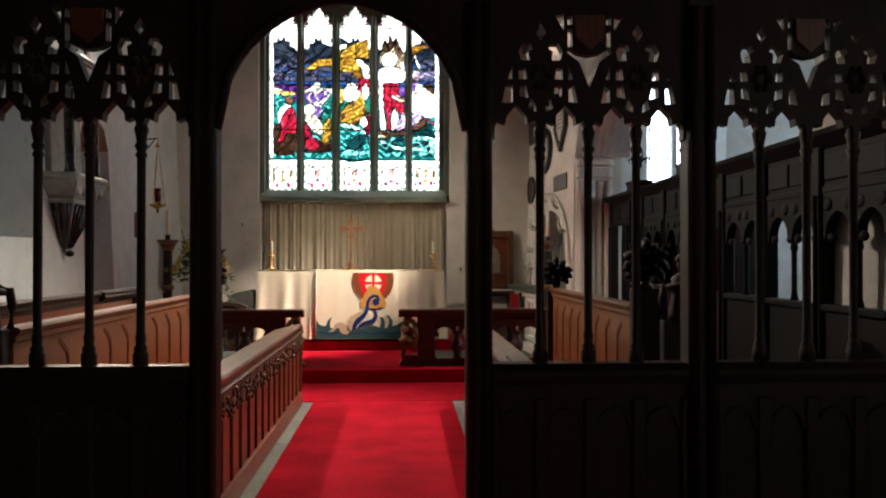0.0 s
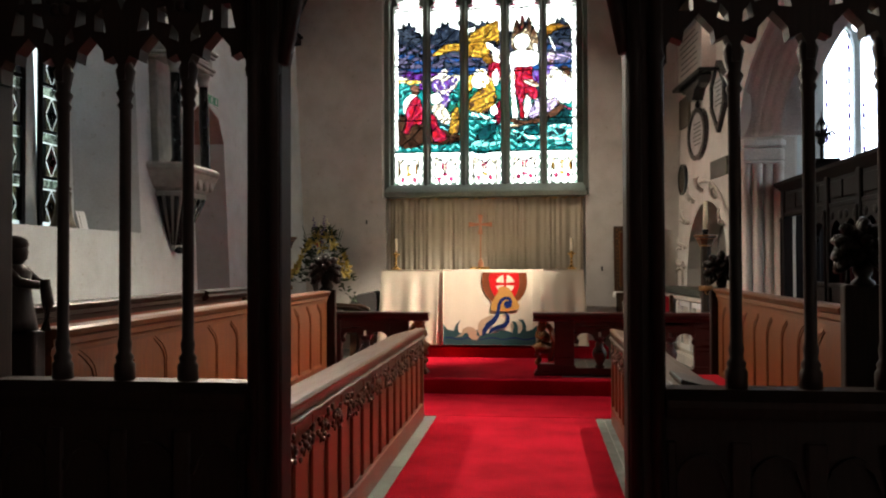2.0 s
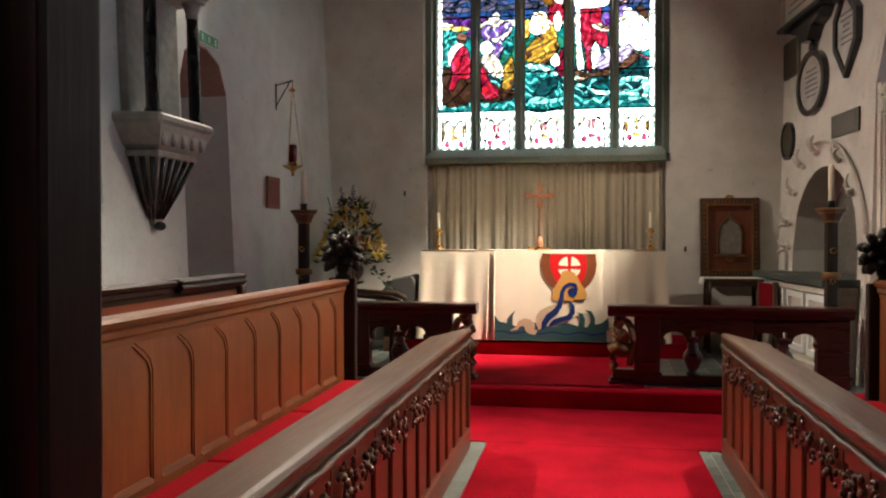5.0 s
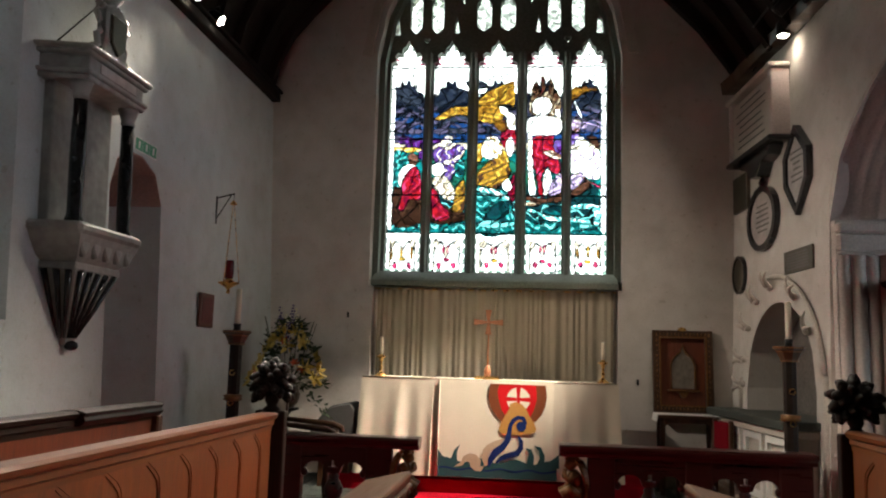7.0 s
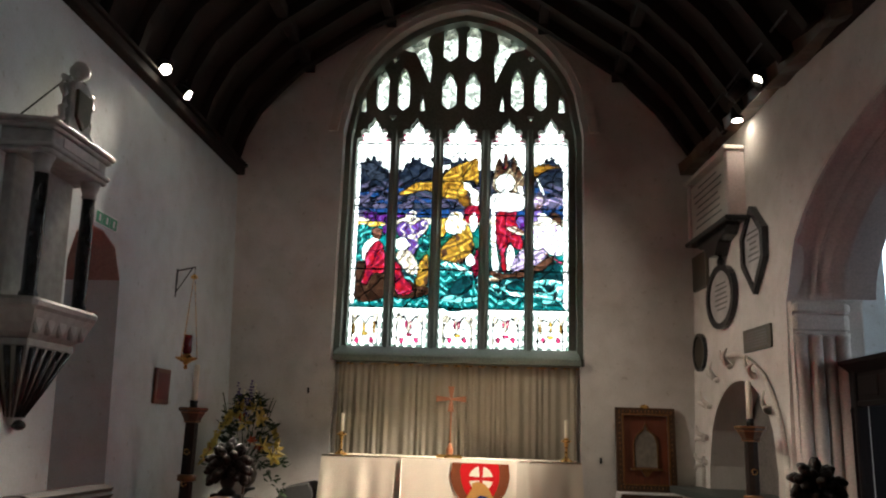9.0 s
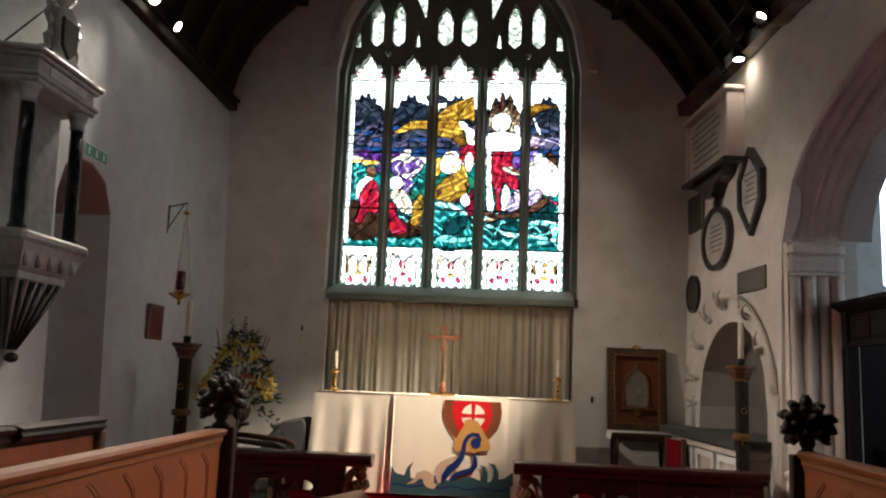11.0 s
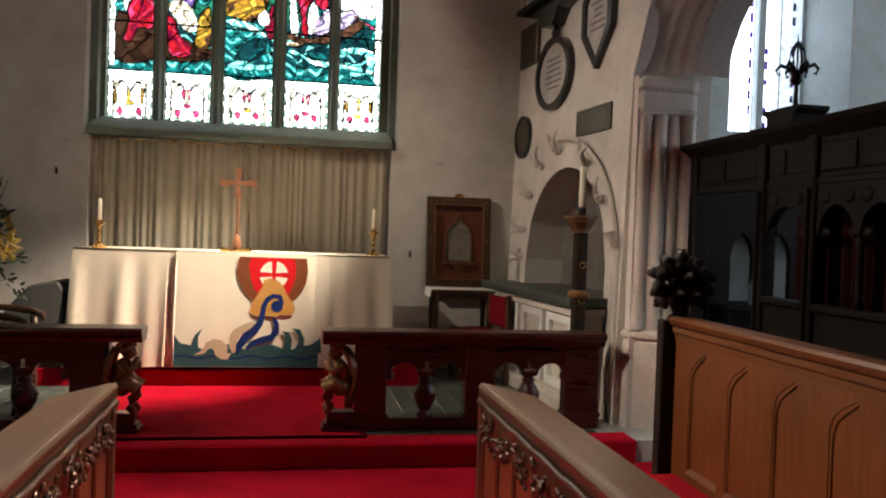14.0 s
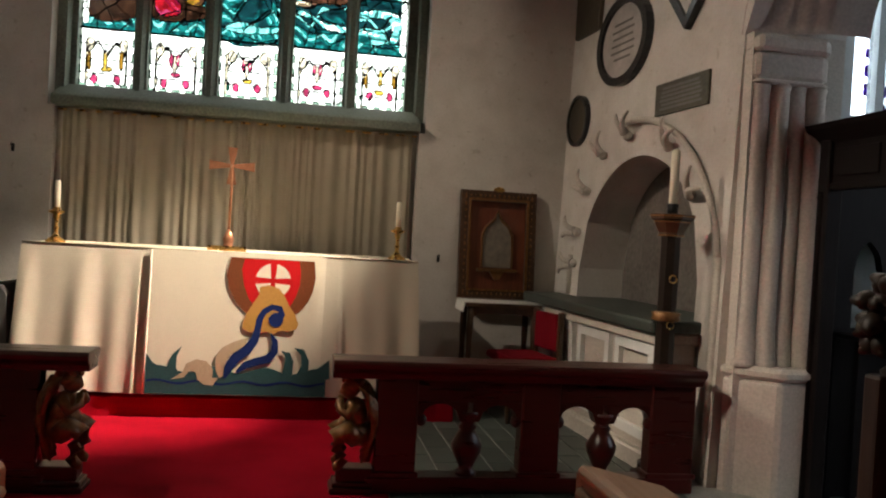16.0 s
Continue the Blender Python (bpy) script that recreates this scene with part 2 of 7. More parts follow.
def box(x0, x1, y0, y1, z0, z1, bevel=0.0, bm=None, segments=1):
    b = bmesh.new()
    bmesh.ops.create_cube(b, size=1.0)
    for v in b.verts:
        v.co = Vector(((x0 + x1) / 2 + v.co.x * (x1 - x0), (y0 + y1) / 2 + v.co.y * (y1 - y0), (z0 + z1) / 2 + v.co.z * (z1 - z0)))
    if bevel:
        bmesh.ops.bevel(b, geom=list(b.edges), offset=bevel, segments=segments, affect="EDGES", profile=0.5)
    return merge(bm, b) if bm else b


def prism(poly, a, b, axis="y", bm=None, bevel=0.0):
    """A 2D outline drawn out from a to b. axis y: outline in x, z; axis x: in y, z; axis z: in x, y."""
    o = bmesh.new()

    def at(u, v, w):
        return {"y": (u, w, v), "x": (w, u, v), "z": (u, v, w)}[axis]
    lo = [o.verts.new(at(u, v, a)) for u, v in poly]
    hi = [o.verts.new(at(u, v, b)) for u, v in poly]
    n = len(poly)
    o.faces.new(lo)
    o.faces.new(hi)
    for i in range(n):
        o.faces.new((lo[i], lo[(i + 1) % n], hi[(i + 1) % n], hi[i]))
    bmesh.ops.recalc_face_normals(o, faces=list(o.faces))
    if bevel:
        bmesh.ops.bevel(o, geom=list(o.edges), offset=bevel, segments=1, affect="EDGES")
    return merge(bm, o) if bm else o


def lathe(profile, at=(0, 0, 0), seg=16, bm=None, smooth=True):
    o = bmesh.new()
    rings = []
    for r, z in profile:
        rings.append([o.verts.new((at[0] + r * math.cos(2 * math.pi * k / seg), at[1] + r * math.sin(2 * math.pi * k / seg), at[2] + z)) for k in range(seg)])
    for p, q in zip(rings, rings[1:]):
        for k in range(seg):
            f = o.faces.new((p[k], p[(k + 1) % seg], q[(k + 1) % seg], q[k]))
            f.smooth = smooth
    o.faces.new(list(reversed(rings[0])))
    o.faces.new(rings[-1])
    return merge(bm, o) if bm else o


def tube(points, radius, seg=8, bm=None, closed=False):
    """A round rod along points; radius is a number or one for each point."""
    o = bmesh.new()
    pts = [Vector(p) for p in points]
    n = len(pts)
    rings = []
    for i, p in enumerate(pts):
        a = pts[(i - 1) % n] if (closed or i) else p
        b = pts[(i + 1) % n] if (closed or i < n - 1) else p
        d = (b - a).normalized()
        q = d.to_track_quat("Z", "Y")
        r = radius[i] if isinstance(radius, (list, tuple)) else radius
        rings.append([o.verts.new(p + q @ Vector((r * math.cos(2 * math.pi * k / seg), r * math.sin(2 * math.pi * k / seg), 0))) for k in range(seg)])
    for i in range(n if closed else n - 1):
        p, q = rings[i], rings[(i + 1) % n]
        for k in range(seg):
            o.faces.new((p[k], p[(k + 1) % seg], q[(k + 1) % seg], q[k])).smooth = True
    if not closed:
        o.faces.new(list(reversed(rings[0])))
        o.faces.new(rings[-1])
    return merge(bm, o) if bm else o


def ball(at, size, bm=None, sub=2, turn=None):
    o = bmesh.new()
    bmesh.ops.create_icosphere(o, subdivisions=sub, radius=1.0)
    s = size if isinstance(size, (list, tuple)) else (size, size, size)
    for v in o.verts:
        c = Vector((v.co.x * s[0], v.co.y * s[1], v.co.z * s[2]))
        v.co = (turn @ c if turn else c) + Vector(at)
    for f in o.faces:
        f.smooth = True
    return merge(bm, o) if bm else o


def band(outer, inner, a, b, axis="y", bm=None):
    """A flat ring between two outlines of as many points, drawn out from a to b."""
    o = bmesh.new()

    def at(u, v, w):
        return {"y": (u, w, v), "x": (w, u, v), "z": (u, v, w)}[axis]
    rows = [[o.verts.new(at(u, v, w)) for u, v in line] for line, w in ((outer, a), (inner, a), (inner, b), (outer, b))]
    n = len(outer)
    for i in range(n):
        j = (i + 1) % n
        for p, q in ((0, 1), (1, 2), (2, 3), (3, 0)):
            o.faces.new((rows[p][i], rows[p][j], rows[q][j], rows[q][i]))
    bmesh.ops.recalc_face_normals(o, faces=list(o.faces))
    return merge(bm, o) if bm else o


def strip(line, width, a, b, axis="y", bm=None):
    """A bar of even width along an open line in a plane, drawn out from a to b."""
    left, right = [], []
    for i, p in enumerate(line):
        q0, q1 = line[max(0, i - 1)], line[min(len(line) - 1, i + 1)]
        d = Vector((q1[0] - q0[0], q1[1] - q0[1])).normalized()
        left.append((p[0] - d.y * width / 2, p[1] + d.x * width / 2))
        right.append((p[0] + d.y * width / 2, p[1] - d.x * width / 2))
    return prism(left + right[::-1], a, b, axis, bm)


def cut(bm, cutters):
    """The solid bm less the solids in cutters."""
    me = bpy.data.meshes.new("solid")
    bm.to_mesh(me)
    bm.free()
    ob = new("solid", me)
    made = []
    for c in cutters:
        mc = bpy.data.meshes.new("cutter")
        c.to_mesh(mc)
        c.free()
        oc = new("cutter", mc)
        mod = ob.modifiers.new("cut", "BOOLEAN")
        mod.object, mod.operation, mod.solver = oc, "DIFFERENCE", "EXACT"
        made.append(oc)
    dg = bpy.context.evaluated_depsgraph_get()
    res = bmesh.new()
    done = ob.evaluated_get(dg).to_mesh()
    res.from_mesh(done)
    for o in (ob, *made):
        bpy.data.objects.remove(o)
    return res


def arch(cx, half, spring, rise, n=16, bottom=None):
    """A pointed or round arch as an outline, from left foot over the top to right foot."""
    r = (half * half + rise * rise) / (2 * half)
    pts = []
    for i in range(n + 1):
        u = -half + 2 * half * i / n
        a = abs(u)
        zz = math.sqrt(max(0.0, r * r - (a + r - half) ** 2)) if rise > half else rise * math.sqrt(max(0.0, 1 - (a / half) ** 2))
        pts.append((cx + u, spring + zz))
    if bottom is not None:
        pts = [(cx - half, bottom)] + pts + [(cx + half, bottom)]
    return pts


def xl(y, z):
    """The north wall's face, which leans outward."""
    return -2.57 - 0.045 * z


def xr(y, z):
    """The south wall's face, which leans outward and runs askew."""
    return 2.62 + 0.025 * z + 0.075 * (14 - y)


def lean(bm, side):
    """Leans a wall that was drawn on the plane x = 0 to its place."""
    for v in bm.verts:
        v.co.x += (xl if side == "n" else xr)(v.co.y, v.co.z)
    return bm

# ---- structure ----
EAST = 14.02


def floors():
    b = box(-7, 7, -6, 15.5, -0.3, -0.012)
    structure("floor", b, DARK_SLATE, "dark slate floor of the choir", "floor")
    b = box(-2.75, 3.3, 11.10, 14.1, -0.012, 0.156)
    structure("floor_sanctuary", b, MORTAR, "raised sanctuary floor with pale joints", "floor")


floors()


def walls():
    # east wall with its large window
    w = box(-3.6, 3.42, EAST, EAST + 0.75, -0.3, 8.0)
    hole = prism(arch(-0.02, 1.47, 5.15, 1.66, 28, 2.33), EAST - 0.2, EAST + 1.2)
    low = box(-1.44, 1.40, EAST - 0.2, EAST + 0.10, 0.29, 2.36)
    structure("wall_east", cut(w, [hole, low]), PLASTER, "uneven cream lime-plastered east wall", "wall")
    # north wall: window recess and doorway
    w = box(-0.8, 0, -0.5 + 5.5, EAST, -0.3, 5.2)
    win = bmesh.new()
    lo = [(0.3, 7.15), (0.3, 9.32), (-0.42, 8.80), (-0.42, 7.65)]
    ring = []
    for zz in (1.66, 4.3):
        ring.append([win.verts.new((u, v, zz)) for u, v in lo])
    win.faces.new(ring[0])
    win.faces.new(ring[1])
    for i in range(4):
        win.faces.new((ring[0][i], ring[0][(i + 1) % 4], ring[1][(i + 1) % 4], ring[1][i]))
    bmesh.ops.recalc_face_normals(win, faces=list(win.faces))
    lights = [prism(arch(cy, 0.14, 3.6, 0.25, 10, 1.68), -1.2, 0.1, "x") for cy in (7.95, 8.46)]
    door = prism([(10.22, 0.0), (10.22, 2.72), (10.32, 2.95), (10.48, 3.05), (10.72, 3.05), (10.95, 2.96), (11.07, 2.72), (11.07, 0.0)], -0.55, 0.2, "x")
    structure("wall_north", lean(cut(w, [win, door] + lights), "n"), PLASTER_COOL, "white plastered north wall with a cool daylight tint and a deep window recess", "wall")
    # thin lining under the doorway head with a reddish base colour
    head = [(10.215, 2.72), (10.315, 2.955), (10.478, 3.058), (10.722, 3.058), (10.955, 2.966), (11.075, 2.72)]
    lining = lean(strip([(u * 1.0, v - 0.012) for u, v in head], 0.02, -0.54, -0.002, "x"), "n")
    structure("trim_doorway_head", lining, REDDISH, "reddish lining of the doorway head", "trim")
    # south wall with the wide arch and the tomb recess
    w = box(0, 0.62, 5.0, EAST, -0.3, 5.2)
    big = prism(arch(8.95, 2.60, 2.72, 1.32, 28, 0.0), -0.2, 0.9, "x")
    tomb = prism(arch(12.68, 0.86, 1.30, 0.83, 20, 0.2), -0.2, 0.45, "x")
    structure("wall_south", lean(cut(w, [big, tomb]), "s"), PLASTER, "cream plastered south wall with a wide arch", "wall")


walls()


def roof():
    prof = [(-2.86, 4.55), (-2.80, 4.75), (-2.62, 5.28), (-2.08, 5.93), (-1.2, 6.52), (-0.45, 6.9), (0, 7.05), (0.45, 6.88), (1.1, 6.45), (2.0, 5.82), (2.45, 5.32), (2.72, 4.85), (3.0, 4.6), (3.4, 4.5)]
    outer = [(u * 1.08, v + 0.3) for u, v in prof]
    structure("ceiling", prism(prof + outer[::-1], 4.7, EAST, "y"), ROOF_OAK, "dark arched timber roof", "ceiling")


roof()


def enclosure():
    # plain nave behind the screen and the walls that close it
    structure("wall_west", box(-7, 7, -6.3, -6, -0.3, 8), PLASTER, "plain plastered nave wall", "wall")
    structure("wall_nave_north", box(-7.3, -7, -6, 5.2, -0.3, 8), PLASTER, "plain plastered nave wall", "wall")
    w = box(7, 7.3, -6, 5.2, -0.3, 8)
    # openings added out of view so that the fill glow reaches the screen
    nave = [prism(arch(cy, 0.8, 3.6, 1.0, 14, 1.6), 6.6, 7.8, "x") for cy in (-4.0, -0.8)]
    structure("wall_nave_south", cut(w, nave), PLASTER, "plain plastered nave wall", "wall")
    structure("ceiling_nave", box(-7, 7, -6, 5.2, 8, 8.3), ROOF_OAK, "dark timber nave roof", "ceiling")
    w = box(-7, 7, 4.85, 5.25, -0.3, 8)
    structure("wall_chancel_arch", cut(w, [prism(arch(0.45, 2.6, 3.2, 2.2, 20, -0.4), 4.5, 5.6)]), PLASTER, "plastered chancel arch wall", "wall")


enclosure()


def chapel():
    # the side chapel seen through the south arch
    w = box(7.2, 7.5, 5.2, 16, -0.3, 6)
    south = [prism(arch(cy, 0.75, 3.5, 0.8, 14, 1.5), 6.8, 7.9, "x") for cy in (7.2, 10.2)]
    structure("wall_chapel_south", cut(w, south), PLASTER_COOL, "pale limewashed chapel wall", "wall")
    w = box(3.4, 7.5, 12.05, 13.0, -0.3, 6)
    hole = prism(arch(4.47, 0.42, 3.70, 0.70, 16, 2.46), 11.8, 13.4)
    splay = bmesh.new()
    lo, hi = arch(4.47, 0.56, 3.70, 1.03, 16, 2.36), arch(4.47, 0.41, 3.70, 0.69, 16, 2.47)
    a, c = [splay.verts.new((u, 12.0, v)) for u, v in lo], [splay.verts.new((u, 12.52, v)) for u, v in hi]
    splay.faces.new(a)
    splay.faces.new(c)
    for i in range(len(a)):
        j = (i + 1) % len(a)
        splay.faces.new((a[i], a[j], c[j], c[i]))
    bmesh.ops.recalc_face_normals(splay, faces=list(splay.faces))
    structure("wall_chapel_east", cut(w, [hole, splay]), PLASTER_COOL, "pale limewashed chapel east wall", "wall")
    structure("ceiling_chapel", box(3.2, 7.5, 5.2, 14.2, 5.6, 5.9), PLASTER_COOL, "pale chapel ceiling", "ceiling")
    structure("floor_chapel", box(3.0, 7.5, 5.2, 14.2, -0.011, 0.0), DARK_SLATE, "slate chapel floor", "floor")


chapel()


def skies():
    structure("backdrop", box(-3.4, 3.4, 16.2, 16.25, 0.5, 9), SKY_WHITE, "bright overcast sky outside", "sky")
    structure("backdrop_chapel", box(3.5, 7.0, 13.8, 13.85, 0.5, 7), SKY_CHAPEL, "bright overcast sky outside", "sky")
    structure("backdrop_nave_fill", box(8.4, 8.45, -6, 2.5, 0.5, 7), NAVE_FILL, "unseen glowing sheet that fills the nave with dim light", "sky")
    structure("backdrop_south", box(9.2, 9.25, 3.5, 13.5, 0.0, 7), SKY_SOUTH, "bright overcast sky outside", "sky")
    structure("backdrop_north", box(-4.9, -4.85, 5.5, 10.5, 0.5, 6), SKY_NORTH, "bright overcast sky outside", "sky")


skies()


def carpets():
    structure("carpet_aisle", box(-0.19, 1.23, -3, 9.86, -0.012, 0.006), CARPET, "red carpet runner along the aisle", "carpet")
    structure("carpet_step", box(-2.5, 2.95, 9.86, 11.10, -0.012, 0.008), CARPET, "red carpet before the step", "carpet")
    b = box(-2.5, 2.8, 11.07, 11.30, 0.0, 0.168, 0.015)
    b = box(-0.95, 0.98, 11.2, 13.02, 0.1, 0.168, 0.0, b)
    structure("carpet_sanctuary", b, CARPET, "red carpet over the sanctuary step", "carpet")
    structure("carpet_predella", box(-1.62, 1.62, 13.0, 13.97, 0.15, 0.31, 0.012), CARPET, "red carpeted altar step", "carpet")


carpets()


# ---- east window ----
GLASS = {}


def glass_colors():
    def put(name, r, g, b, vary=0.45):
        GLASS[name] = (len(GLASS), stained("glass_" + name, (r, g, b), vary))
    put("white", 0.42, 0.445, 0.40, 0.5)
    put("mint", 0.13, 0.20, 0.15)
    put("pale", 0.24, 0.22, 0.16)
    put("night", 0.0022, 0.0034, 0.006, 0.8)
    put("slate", 0.006, 0.008, 0.0115, 0.7)
    put("cloud", 0.022, 0.020, 0.034)
    put("blue", 0.003, 0.012, 0.038, 0.7)
    put("gold", 0.090, 0.048, 0.005)
    put("amber", 0.045, 0.019, 0.002)
    put("yellow", 0.19, 0.13, 0.02)
    put("purple", 0.024, 0.003, 0.040)
    put("violet", 0.040, 0.026, 0.085)
    put("lilac", 0.16, 0.125, 0.18)
    put("red", 0.085, 0.002, 0.004)
    put("crimson", 0.040, 0.001, 0.006)
    put("rose", 0.15, 0.014, 0.04)
    put("skin", 0.05, 0.022, 0.014)
    put("tan", 0.050, 0.034, 0.018)
    put("brown", 0.007, 0.003, 0.0016, 0.7)
    put("umber", 0.016, 0.007, 0.0035, 0.7)
    put("teal", 0.002, 0.046, 0.042, 0.7)
    put("sea", 0.001, 0.026, 0.025, 0.8)
    put("deep", 0.001, 0.008, 0.009, 0.7)
    put("green", 0.003, 0.030, 0.018, 0.7)
    put("foam", 0.07, 0.22, 0.20)


glass_colors()
SHAPES = []


def blob(color, x, z, rx, rz, turn):
    SHAPES.append((GLASS[color][0], x, z, rx, rz, radians(turn)))


FIGURES = []


def shape(color, dark, light, turn, *xz):
    """A piece of the picture with a rounded outline and painted folds."""
    p = np.array(xz).reshape(-1, 2)
    q = []
    for k in range(len(p)):
        a, b, c, d = p[k - 1], p[k], p[(k + 1) % len(p)], p[(k + 2) % len(p)]
        for u in (0.0, 0.25, 0.5, 0.75):
            q.append(0.5 * (2 * b + (c - a) * u + (2 * a - 5 * b + 4 * c - d) * u * u + (3 * b - a - 3 * c + d) * u ** 3))
    FIGURES.append((GLASS[color][0], GLASS[dark][0], GLASS[light][0], radians(turn), np.array(q)))


def inside(x, z, poly):
    m = np.zeros(x.shape, bool)
    for (ax, az), (bx, bz) in zip(poly, np.roll(poly, -1, axis=0)):
        if az != bz:
            m ^= ((az > z) != (bz > z)) & (x < (bx - ax) * (z - az) / (bz - az) + ax)
    return m


def picture():
    """The coloured shapes of the glass, back to front."""
    blob("slate", -1.223, 4.829, 0.136, 0.058, -8)
    blob("night", -0.644, 4.76, 0.136, 0.058, -8)
    blob("night", -1.32, 4.603, 0.136, 0.058, -8)
    blob("slate", -1.109, 4.717, 0.136, 0.058, -8)
    blob("night", -0.783, 4.646, 0.136, 0.058, -8)
    blob("night", -0.502, 4.799, 0.136, 0.058, -8)
    blob("slate", -0.29, 4.914, 0.136, 0.058, -8)
    blob("night", 1.062, 4.743, 0.136, 0.058, -8)
    blob("night", 0.922, 4.63, 0.136, 0.058, -8)
    blob("slate", 1.168, 4.596, 0.136, 0.058, -8)
    blob("night", -1.135, 4.493, 0.136, 0.058, -8)
    blob("night", -0.845, 4.423, 0.136, 0.058, -8)
    blob("cloud", -1.272, 4.381, 0.109, 0.036, 0)
    blob("cloud", -1.054, 4.31, 0.109, 0.036, 0)
    blob("cloud", -0.733, 4.314, 0.109, 0.036, 0)
    blob("cloud", -0.272, 4.321, 0.109, 0.036, 0)
    blob("cloud", 0.958, 4.447, 0.109, 0.036, 0)
    blob("cloud", 1.238, 4.414, 0.109, 0.036, 0)
    blob("blue", -1.204, 4.455, 0.150, 0.043, 0)
    blob("blue", -0.523, 4.391, 0.150, 0.043, 0)
    blob("blue", 0.993, 4.535, 0.150, 0.043, 0)
    blob("blue", -0.849, 4.512, 0.150, 0.043, 0)
    blob("rose", -1.251, 2.613, 0.027, 0.038, 0)
    blob("rose", -1.071, 2.618, 0.027, 0.038, 0)
    blob("yellow", -1.169, 2.774, 0.016, 0.076, 0)
    blob("gold", -1.044, 2.777, 0.016, 0.086, 0)
    blob("gold", -1.293, 2.757, 0.016, 0.076, 0)
    blob("rose", -0.706, 2.626, 0.027, 0.038, 0)
    blob("rose", -0.528, 2.63, 0.027, 0.038, 0)
    blob("pale", -0.623, 2.786, 0.016, 0.076, 0)
    blob("rose", -0.652, 2.82, 0.016, 0.054, 0)
    blob("rose", -0.597, 2.821, 0.016, 0.054, 0)
    blob("rose", -0.124, 2.64, 0.027, 0.038, 0)
    blob("rose", 0.053, 2.644, 0.027, 0.038, 0)
    blob("pale", -0.04, 2.799, 0.016, 0.076, 0)
    blob("rose", -0.068, 2.833, 0.016, 0.054, 0)
    blob("rose", -0.013, 2.834, 0.016, 0.054, 0)
    blob("rose", 0.461, 2.653, 0.027, 0.038, 0)
    blob("rose", 0.638, 2.657, 0.027, 0.038, 0)
    blob("pale", 0.547, 2.812, 0.016, 0.076, 0)
    blob("rose", 0.519, 2.846, 0.016, 0.054, 0)
    blob("rose", 0.574, 2.847, 0.016, 0.054, 0)
    blob("rose", 1.002, 2.666, 0.027, 0.038, 0)
    blob("rose", 1.178, 2.67, 0.027, 0.038, 0)
    blob("yellow", 1.09, 2.824, 0.016, 0.076, 0)
    blob("gold", 1.211, 2.827, 0.016, 0.086, 0)
    blob("gold", 0.968, 2.808, 0.016, 0.076, 0)
    shape("purple", "night", "violet", 20, -1.26, 4.2, -1.19, 4.25, -1.05, 4.22, -0.74, 4.22, -0.76, 4.16, -0.84, 4.11, -0.88, 3.97, -1.0, 3.97, -1.0, 4.07, -1.1, 4.05, -1.18, 4.14, -1.24, 4.15)
    shape("yellow", "gold", "pale", 0, -1.34, 4.1, -1.0, 4.1, -1.0, 4.05, -1.34, 4.05)
    shape("teal", "deep", "foam", 30, -1.36, 4.02, -1.14, 4.02, -1.14, 3.61, -1.34, 3.6)
    shape("brown", "brown", "umber", 5, -1.3, 3.57, -1.22, 3.59, -0.96, 3.56, -0.95, 3.38, -0.96, 3.14, -1.31, 3.13)
    shape("skin", "umber", "skin", 0, -1.13, 4.0, -1.08, 4.03, -1.01, 4.0, -1.0, 3.94, -1.03, 3.88, -1.09, 3.88, -1.12, 3.92)
    shape("white", "pale", "white", 0, -1.23, 3.8, -1.14, 3.89, -1.04, 3.87, -1.12, 3.79, -1.19, 3.57, -1.24, 3.67)
    shape("red", "crimson", "rose", 68, -1.19, 3.66, -1.13, 3.79, -1.04, 3.86, -0.97, 3.77, -0.95, 3.54, -0.97, 3.45, -1.1, 3.44, -1.16, 3.31, -1.23, 3.33, -1.2, 3.44)
    shape("brown", "brown", "umber", 5, -0.82, 3.45, -0.62, 3.35, -0.41, 3.29, -0.4, 3.19, -0.81, 3.15)
    shape("pale", "violet", "white", 0, -0.7, 4.22, -0.63, 4.26, -0.58, 4.22, -0.6, 4.14, -0.68, 4.11, -0.72, 4.16)
    shape("violet", "purple", "pale", 55, -0.82, 4.04, -0.74, 4.12, -0.63, 4.07, -0.52, 4.14, -0.43, 4.11, -0.45, 3.98, -0.54, 3.93, -0.54, 3.78, -0.61, 3.68, -0.68, 3.71, -0.68, 3.89, -0.78, 3.91)
    shape("pale", "violet", "white", 30, -0.7, 3.94, -0.57, 3.96, -0.45, 4.08, -0.43, 4.03, -0.54, 3.91, -0.67, 3.89)
    shape("teal", "deep", "foam", 0, -0.54, 3.91, -0.43, 3.94, -0.42, 3.76, -0.52, 3.73)
    shape("white", "white", "white", 0, -0.83, 3.86, -0.78, 3.91, -0.7, 3.89, -0.67, 3.81, -0.71, 3.75, -0.81, 3.76)
    shape("pale", "tan", "white", 50, -0.82, 3.71, -0.66, 3.74, -0.55, 3.58, -0.53, 3.47, -0.65, 3.45, -0.77, 3.58)
    shape("gold", "umber", "yellow", 60, -0.51, 3.62, -0.42, 3.68, -0.41, 3.33, -0.55, 3.31, -0.54, 3.45)
    shape("red", "crimson", "rose", -30, -0.82, 3.58, -0.74, 3.51, -0.7, 3.39, -0.6, 3.29, -0.61, 3.21, -0.72, 3.18, -0.8, 3.24)
    shape("gold", "amber", "yellow", 35, -0.27, 4.68, -0.21, 4.78, -0.08, 4.86, 0.08, 4.92, 0.17, 4.93, 0.18, 4.61, 0.12, 4.66, 0.02, 4.65, -0.08, 4.63, -0.21, 4.64)
